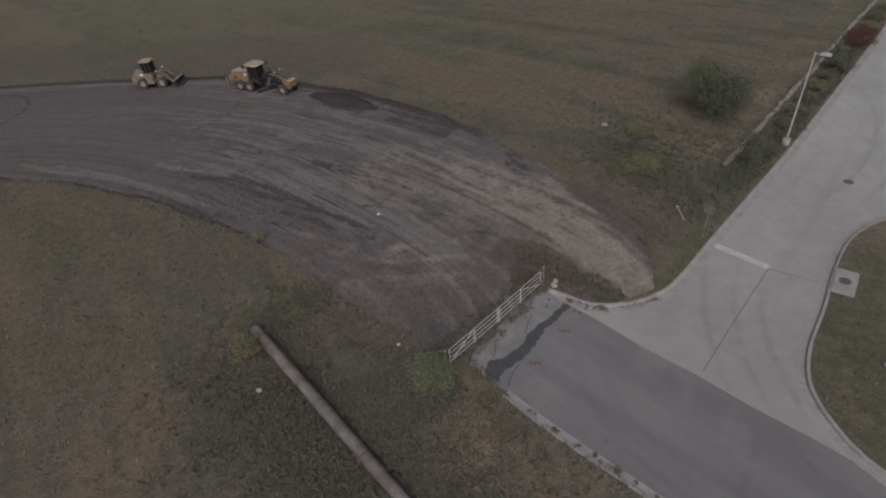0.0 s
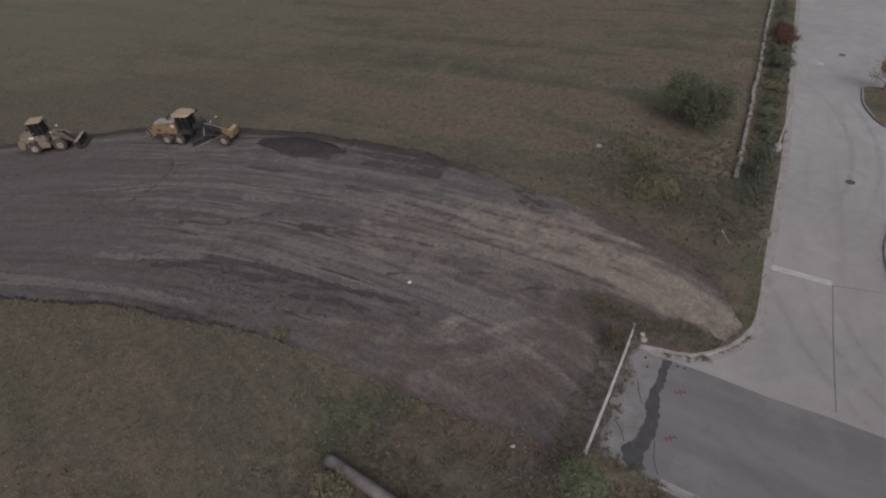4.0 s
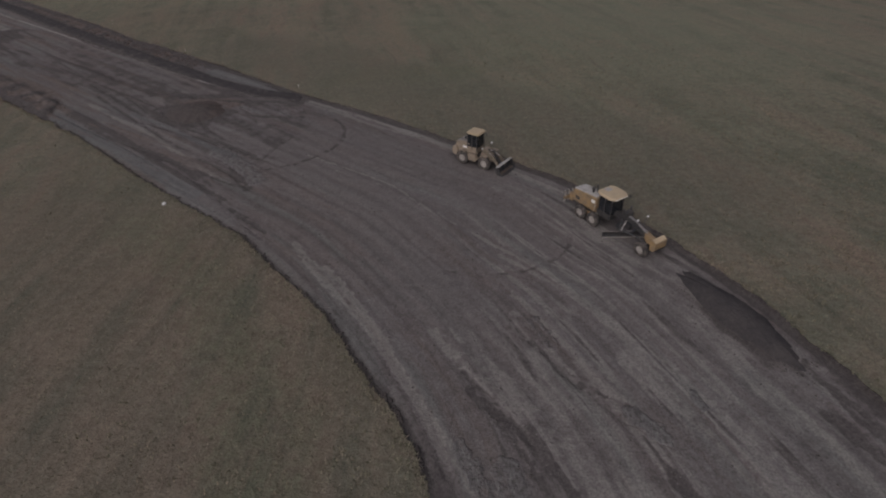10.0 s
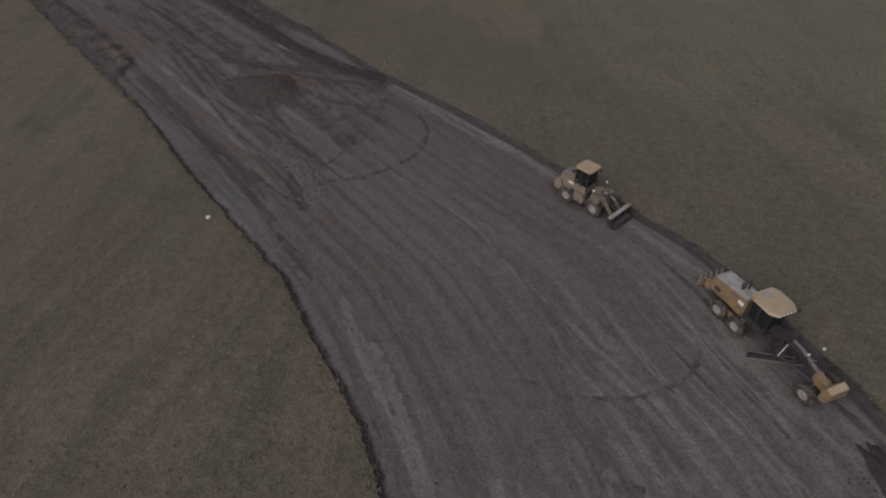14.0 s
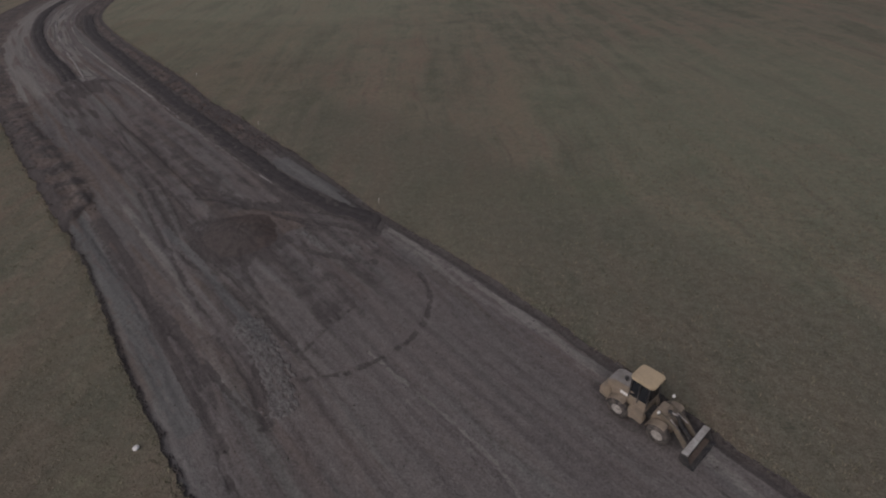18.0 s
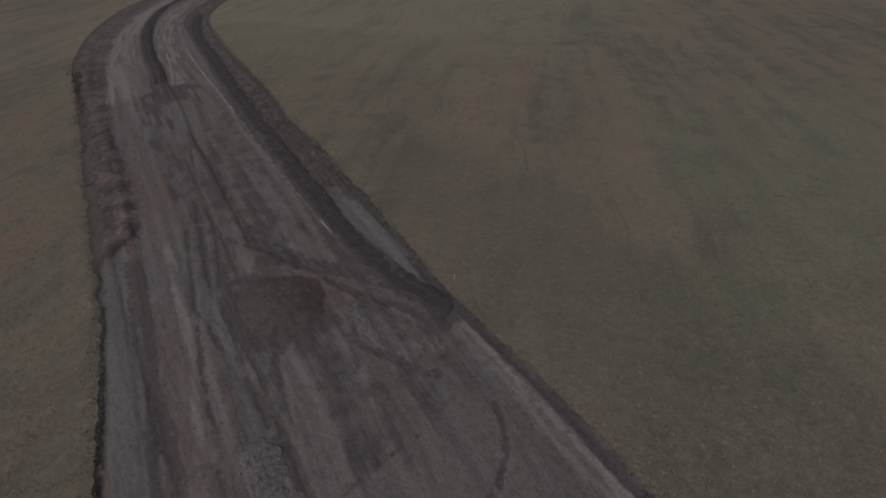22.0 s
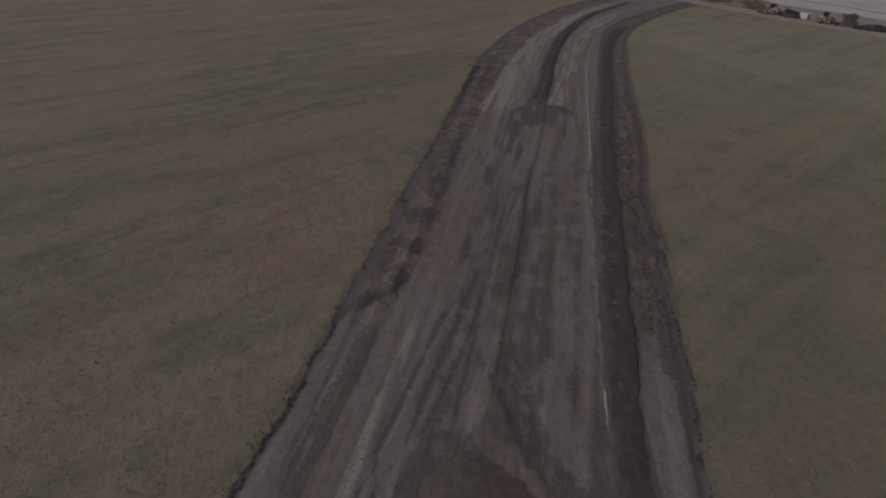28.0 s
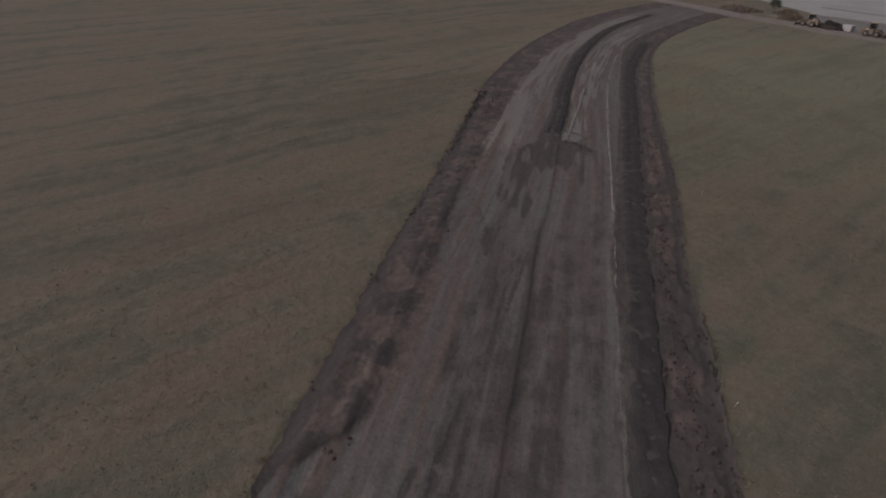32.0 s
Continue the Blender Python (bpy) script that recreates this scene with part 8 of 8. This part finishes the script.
def lath(x, y, z, h, lean, turn, label):
    """A thin wooden survey lath, leaning."""
    g = thing("survey_stake", x, y, z, turn, label, "stake", "survey stakes")
    g.matrix_world = g.matrix_world @ Matrix.Rotation(radians(lean), 4, "Y")
    part("lath", box(0.05, 0.025, h, Matrix.Translation((0, 0, h / 2 - 0.08)), 0.004), M_STONE, g)
    part("painted_tip", box(0.054, 0.029, 0.14, Matrix.Translation((0, 0, h - 0.15)), 0.004), M_WHITE, g, "white painted tip")


lath(32.3, -5.9, 0, 1.3, 38, 110, "pale wooden survey stake leaning in rough grass")
lath(-33.1, 72.5, 0, 0.6, 8, 20, "short pale survey stake at the edge of the grass")
lath(-60.6, 88.1, 0, 0.6, 12, 70, "short pale survey stake at the edge of the grass")
lath(-88.7, 106.5, 0, 0.7, 10, 40, "short pale survey stake at the edge of the grass")


def fallen_branch(x, y, z, turn, n):
    own = bmesh.new()
    pts = [Vector((n * k / 5, 0.08 * math.sin(2.3 * k), 0.05)) for k in range(6)]
    for k, (a, b) in enumerate(zip(pts, pts[1:])):
        rod(a, b, 0.05 - 0.006 * k, 0.044 - 0.006 * k, 6, own)
    rod(pts[2], pts[2] + Vector((0.35, 0.3, 0.1)), 0.025, 0.01, 5, own)
    rod(pts[3], pts[3] + Vector((0.3, -0.28, 0.12)), 0.022, 0.01, 5, own)
    ob = obj("fallen_branch", own, M_TIMBER)
    ob.matrix_world = pose(x, y, z, 0, 0, turn)
    return tagged(ob, "pale bare branch lying at the edge of the sand", "branch")


fallen_branch(21.3, -3.2, -0.12, -52, 1.5)

# ---- low stone wall along the street ----
def stone_wall():
    line = spline([(40.4, -1.6), (47.1, 1.4), (57.5, 6.2), (62.5, 8.4), (76, 14.8), (92, 22)], 0.52)
    wall = new("wall_street")
    tagged(wall, "low dry wall of pale rough stones along the street", "stone wall", kind="structure")
    shapes = []
    for k in range(8):
        own = bmesh.new()
        bmesh.ops.create_cube(own, size=1)
        bmesh.ops.bevel(own, geom=own.edges[:], offset=0.12, segments=1, affect="EDGES")
        for v in own.verts:
            v.co = Vector((v.co.x * 0.62, v.co.y * 0.3, v.co.z * 0.42)) * (1 + 0.25 * noise.noise(v.co * 2.5 + Vector((k * 3.1, 0, 0))))
        me = bpy.data.meshes.new("stone")
        own.to_mesh(me)
        own.free()
        me.materials.append(M_WALL_STONE)
        shapes.append(me)
    rng = np.random.default_rng(8)
    for k, (a, b) in enumerate(zip(line, line[1:])):
        if rng.uniform() < (0.3 if k < 12 else 0.1):
            continue
        ob = new("stone", shapes[k % 8])
        c = (a + b) / 2 + rng.normal(0, 0.045, 2)
        ob.matrix_world = pose(c[0], c[1], 0.1 + rng.normal(0, 0.04), rng.normal(0, 5), rng.normal(0, 5), math.degrees(math.atan2(b[1] - a[1], b[0] - a[0])) + rng.normal(0, 6))
        ob.parent = wall


stone_wall()


# ---- service yard beside the parking lot ----
def yard():
    g = thing("service_enclosure", 0, 0, 0, 0, "beige walled enclosure beside the parking lot", "enclosure")
    for (ax, ay), (bx, by) in (((73.0, -7.6), (73.3, -9.9)), ((73.3, -9.9), (79.4, -9.5)), ((79.4, -9.5), (79.1, -7.2)), ((79.1, -7.2), (73.0, -7.6))):
        a, b = Vector((ax, ay, 0)), Vector((bx, by, 0))
        m = Matrix.Translation((a + b) / 2 + Vector((0, 0, 1.05))) @ Matrix.Rotation(math.atan2(by - ay, bx - ax), 4, "Z")
        part("wall", box((b - a).length + 0.2, 0.2, 2.3, m, 0.02), M_BEIGE, g)
        part("coping", box((b - a).length + 0.3, 0.3, 0.1, Matrix.Translation((0, 0, 1.2)) @ m, 0.02), M_KERB, g)
    t = thing("storage_tank", 72.5, -6.6, 0, 0, "tall white cylindrical storage tank on short legs", "storage tank")
    part("shell", lathe([(0.2, 1.0), (0.8, 1.15), (0.98, 1.4), (0.98, 5.0), (0.85, 5.3), (0.2, 5.5)], 28), M_WHITE, t, smooth=True)
    for k in range(4):
        a = math.pi / 4 + k * math.pi / 2
        part("leg", rod((0.78 * math.cos(a), 0.78 * math.sin(a), -0.1), (0.78 * math.cos(a), 0.78 * math.sin(a), 1.5), 0.07), M_STEEL, t)
    part("ladder_rail", rod((1.02, 0.2, 0.3), (1.02, 0.2, 5.2), 0.025, sides=6, bm=rod((1.02, -0.2, 0.3), (1.02, -0.2, 5.2), 0.025, sides=6)), M_STEEL, t)
    part("outlet_pipe", rod((0, 0, 0.1), (0, 0, 1.05), 0.1), M_STEEL, t)
    m = thing("pump_unit", 74.6, -5.3, 0, 112, "grey pump skid with pipes beside the tank", "pump")
    part("skid", box(2.2, 1.0, 0.15, Matrix.Translation((0, 0, 0.1)), 0.02), M_STEEL, m)
    part("motor", rod((-0.6, 0, 0.45), (0.3, 0, 0.45), 0.25, sides=14), M_WHITE, m)
    for k in range(4):
        part("riser", rod((-0.9 + 0.6 * k, 0.3, 0.1), (-0.9 + 0.6 * k, 0.3, 1.1), 0.06), M_WHITE, m)
    part("manifold", rod((-1.0, 0.3, 1.1), (1.0, 0.3, 1.1), 0.07), M_WHITE, m)
    rail = thing("post_fence", 74, -3.4, 0, -3, "row of weathered tan timber posts with one wire", "fence")
    for k in range(8):
        part("post", box(0.13, 0.13, 1.25, Matrix.Translation((0.9 * k, 0.04 * math.sin(3 * k), 0.55)), 0.015), M_DRY, rail)
    part("wire", rod((0, 0, 1.05), (6.3, 0, 1.05), 0.012, sides=5), M_STEEL, rail)
    hed = thing("hedge", 85.3, -8.6, 0, 88, "dark clipped hedge behind the enclosure", "hedge")
    me = leaves(np.random.default_rng(78).uniform((-4.2, -0.8, 0.1), (4.2, 0.8, 1.4), (5200, 3)), 0.12, 0.12, 77, 1.0)
    me.materials.append(M_LEAF_DARK)
    cr = new("crown", me)
    cr.parent = hed
    tree("shrub", 75.5, -13.2, 0, 1.9, 1.1, M_LEAF_YELLOW, 800, 0.12, 18, "yellow-green bush against the white enclosure wall", "bush")
    hut = thing("generator_cabinet", 86, 1.2, -0.14, 22, "dark green utility cabinet at the lot's far edge", "utility cabinet")
    part("case", box(3.0, 1.6, 1.7, Matrix.Translation((0, 0, 0.95)), 0.05), M_LEAF_DARK, hut)
    part("plinth", box(3.4, 2.0, 0.2, Matrix.Translation((0, 0, 0.1)), 0.02), M_CONCRETE, hut)
    for k in range(3):
        part("door", box(0.85, 0.03, 1.3, Matrix.Translation((-0.95 + 0.95 * k, -0.81, 0.95)), 0.01), M_BLACK, hut)
    w = thing("garden_wall", 91, -1.5, -0.14, 22, "pale plastered wall at the lot's far edge", "wall")
    part("wall", box(5.5, 0.3, 1.9, Matrix.Translation((0, 0, 0.95)), 0.02), M_STONE, w)
    part("coping", box(5.7, 0.45, 0.12, Matrix.Translation((0, 0, 1.95)), 0.02), M_KERB, w)


yard()


# ---- the far end: gravel track, spoil, machines, yard ----
ribbon("road", [(-330, 226), (-260, 208), (-222, 208.5), (-203, 209.5), (-186, 213), (-172, 213.5), (-156, 218.5), (-136, 221.5), (-108, 225), (-93, 230), (-75, 234), (-58, 235), (-39, 238), (-20, 246)], 9, 0.02, M_GRAVEL, "pale gravel track along the far side of the field", "gravel track")
lot = [(-340, 272), (-250, 250), (-225, 243), (-200, 237), (-182, 243), (-141, 248.5), (-108, 255), (-81, 259), (-46, 253), (-32, 248), (-14, 254), (60, 280), (60, 430), (-340, 440)]
M_YARD = worn("yard_concrete", (0.3, 0.295, 0.285), (0.23, 0.225, 0.216), 0.9, scale=0.05, amount=0.8, grain=2)
flat("pavement", lot, 0.03, M_YARD, "pale concrete yard beyond the field", "yard")


flat("ground", [(-206, 219), (-190, 219.5), (-172, 219.5), (-156, 224.5), (-136, 226.5), (-108, 229.6), (-93, 234.6), (-75, 238.6), (-58, 239.6), (-40, 242.6), (-34, 248), (-46, 253.2), (-81, 259.4), (-108, 255.4), (-141, 249), (-182, 243.4), (-200, 237.6)], 0.015, M_GREY_GRAVEL, "grey gravel strip between track and yard", "gravel")


def brush_heap(x, y, rx, ry, h, turn, label, seed):
    """A heap of cut limbs and broken boards thrown together."""
    rng = np.random.default_rng(seed)
    g = thing("brush_heap", x, y, 0, turn, label, "brush heap")
    core = bmesh.new()
    limbs = bmesh.new()
    for k in range(110):
        a, r = rng.uniform(0, 6.28), math.sqrt(rng.uniform(0, 1))
        px, py = rx * r * math.cos(a), ry * r * math.sin(a)
        pz = h * (1 - r * r) * rng.uniform(0.1, 1)
        q = Matrix.LocRotScale((px, py, pz), Euler(rng.uniform(0, 3, 3)), None)
        box(*rng.uniform(0.2, 0.9, 3), q, bm=core)
    for k in range(130):
        a, r = rng.uniform(0, 6.28), math.sqrt(rng.uniform(0, 1))
        c = Vector((rx * r * math.cos(a), ry * r * math.sin(a), 0.15 + h * (1 - r * r) * rng.uniform(0.3, 1.1)))
        d = Vector((rng.normal(), rng.normal(), rng.normal() * 0.45)).normalized() * rng.uniform(0.6, 1.9)
        lo = c - d
        lo.z = max(lo.z, 0.02)
        rod(lo, c + d, rng.uniform(0.04, 0.12), 0.03, 5, limbs)
    part("debris", core, M_BARK, g)
    part("limbs", limbs, M_TIMBER, g, "pale broken limbs and boards")
    return g


brush_heap(-159.8, 221.8, 3.0, 1.6, 1.8, 12, "heap of pale broken timber and brush beside the track", 21)
brush_heap(-201.5, 225.0, 4.0, 1.6, 1.7, 15, "heap of pale boards and brush beside the far yard", 24)
brush_heap(-193.5, 219.0, 4.2, 1.6, 1.6, 15, "low heap of brown brush beside the track", 23)


def rubble(x, y, rx, ry, h, turn, material, label, seed):
    """A heap of broken pieces."""
    rng = np.random.default_rng(seed)
    n = 160
    a, r = rng.uniform(0, 6.28, n), np.sqrt(rng.uniform(0, 1, n))
    own = bmesh.new()
    for k in range(n):
        px, py = rx * r[k] * math.cos(a[k]), ry * r[k] * math.sin(a[k])
        pz = h * (1 - r[k] ** 2) * rng.uniform(0.2, 1)
        q = Matrix.LocRotScale((px, py, pz), Euler(rng.uniform(0, 3, 3)), None)
        box(*rng.uniform(0.3, 1.4, 3), q, bm=own)
    ob = obj("rubble_heap", own, material)
    ob.matrix_world = pose(x, y, 0, 0, 0, turn)
    return tagged(ob, label, "rubble heap")


rubble(-177.8, 218.0, 3.4, 2.0, 2.0, 10, M_DARK_SOIL, "dark heap of broken earth beside the gravel track", 1)
rubble(-151.5, 224.5, 6.4, 1.9, 1.3, 38, M_DARK_SOIL, "long dark heap of earth beside the gravel track", 3)
rubble(-216.5, 219.0, 7.5, 1.6, 1.3, 20, M_BARK, "brown heap of brush beside the gravel track", 4)


def pipe_stack(x, y, turn, seed):
    """A low stack of pale plastic pipes on two bearers."""
    rng = np.random.default_rng(seed)
    g = thing("pipe_stack", x, y, 0.02, turn, "low stack of pale grey pipes beside the gravel track", "pipe stack", "pipe stacks")
    for s in (-1, 1):
        part("bearer", box(0.2, 2.2, 0.15, Matrix.Translation((s * 1.9, 0, 0.075)), 0.02), M_TIMBER, g)
    for row, n in enumerate((5, 4, 2)):
        for k in range(n):
            yy, zz = (k - (n - 1) / 2) * 0.42, 0.36 + 0.36 * row
            d = rng.uniform(-0.25, 0.25)
            part("pipe", rod((-2.9 + d, yy, zz), (2.9 + d, yy, zz), 0.2, sides=12), M_WORN_WHITE, g)
    return g


pipe_stack(-111.6, 226.4, 23, 1)
pipe_stack(-105.4, 228.9, 21, 2)


def flat_trailer(x, y, turn):
    g = thing("flat_trailer", x, y, 0.02, turn, "low dark flat trailer parked beside the gravel track", "trailer")
    part("deck", box(4.6, 2.0, 0.14, Matrix.Translation((0, 0, 0.7)), 0.02), M_TIMBER, g)
    for s in (-1, 1):
        part("rail", box(4.6, 0.1, 0.16, Matrix.Translation((0, s * 0.98, 0.62)), 0.01), M_BLACK, g)
        for xx in (-0.5, 0.4):
            wheel(g, xx, s * 1.12, 0.36, 0.24, tread=0)
    part("drawbar", rod((2.2, 0.6, 0.6), (3.6, 0, 0.5), 0.05, bm=rod((2.2, -0.6, 0.6), (3.6, 0, 0.5), 0.05)), M_BLACK, g)
    return g


flat_trailer(-95.6, 232.2, 22)
# loader shape stands in for a small machine of unclear kind
far_loader = wheel_loader(-90.2, 234.6, 0.02, 25)
far_loader.matrix_world = far_loader.matrix_world @ Matrix.Scale(0.72, 4)
far_loader["label"] = "small dusty tan machine in front of a trailer, drawn as a loader"
far_loader = wheel_loader(-183.2, 215.4, 0.02, 197)
far_loader["label"] = "dusty tan wheel loader standing before a dark heap"
# loader shape stands in for the next two unclear machines
far_loader = wheel_loader(-165.6, 219.2, 0.02, 20)
far_loader["label"] = "dusty tan wheeled machine among timber and brush, drawn as a loader"
far_loader = wheel_loader(-122.6, 223.8, 0.02, 205)
far_loader["label"] = "dusty tan machine of unclear kind beside the gravel track, drawn as a loader"


def container():
    g = thing("storage_box", -173.6, 219.6, 0, 12, "white metal storage box among the spoil heaps", "storage box")
    part("box", box(2.6, 1.8, 1.5, Matrix.Translation((0, 0, 0.8)), 0.04), M_WORN_WHITE, g)
    part("lid", box(2.7, 1.9, 0.12, Matrix.Translation((0, 0, 1.6)), 0.03), M_WORN_WHITE, g)
    for s in (-1, 1):
        part("skid", box(2.6, 0.2, 0.1, Matrix.Translation((0, s * 0.7, 0.05))), M_BLACK, g)


container()
ribbon("trim", [(-216, 254), (-205, 255.6), (-190, 258), (-176, 257), (-160, 256.6)], 1.2, 0.06, M_DARK_SOIL, "dark planted strip in the far yard", "planting strip")
tree("parking_tree", -163.4, 258, 0, 5.5, 1.8, M_LEAF_GREEN, 500, 0.2, 90, "thin young tree in the far yard's planted strip")
tree("juniper_tree", -160.6, 222.4, 0, 3.4, 1.9, M_LEAF_DARK, 1200, 0.22, 91, "dark rounded bush beside the spoil heaps", squash=0.6)
tree("juniper_tree", -205.9, 223.2, 0, 5.0, 1.6, M_LEAF_DARK, 900, 0.22, 92, "dark upright tree beside the far yard", squash=1.2)


def warehouse():
    g = thing("warehouse", -150, 300, 0, 4, "long pale warehouse with loading doors beyond the yard", "warehouse")
    part("wall", box(90, 30, 8, Matrix.Translation((0, 15, 4)), 0.05), M_WHITE, g)
    part("roof", box(92, 32, 0.4, Matrix.Translation((0, 15, 8.2)), 0.05), M_STEEL, g)
    for k in range(10):
        d = part("door", box(3.6, 0.1, 3.8, Matrix.Translation((-38 + 8.4 * k, -0.06, 2.9)), 0.01), M_STEEL, g, "grey loading door")
        part("frame", box(4.0, 0.08, 0.2, Matrix.Translation((-38 + 8.4 * k, -0.05, 4.9)), 0.01), M_BLACK, d)


warehouse()
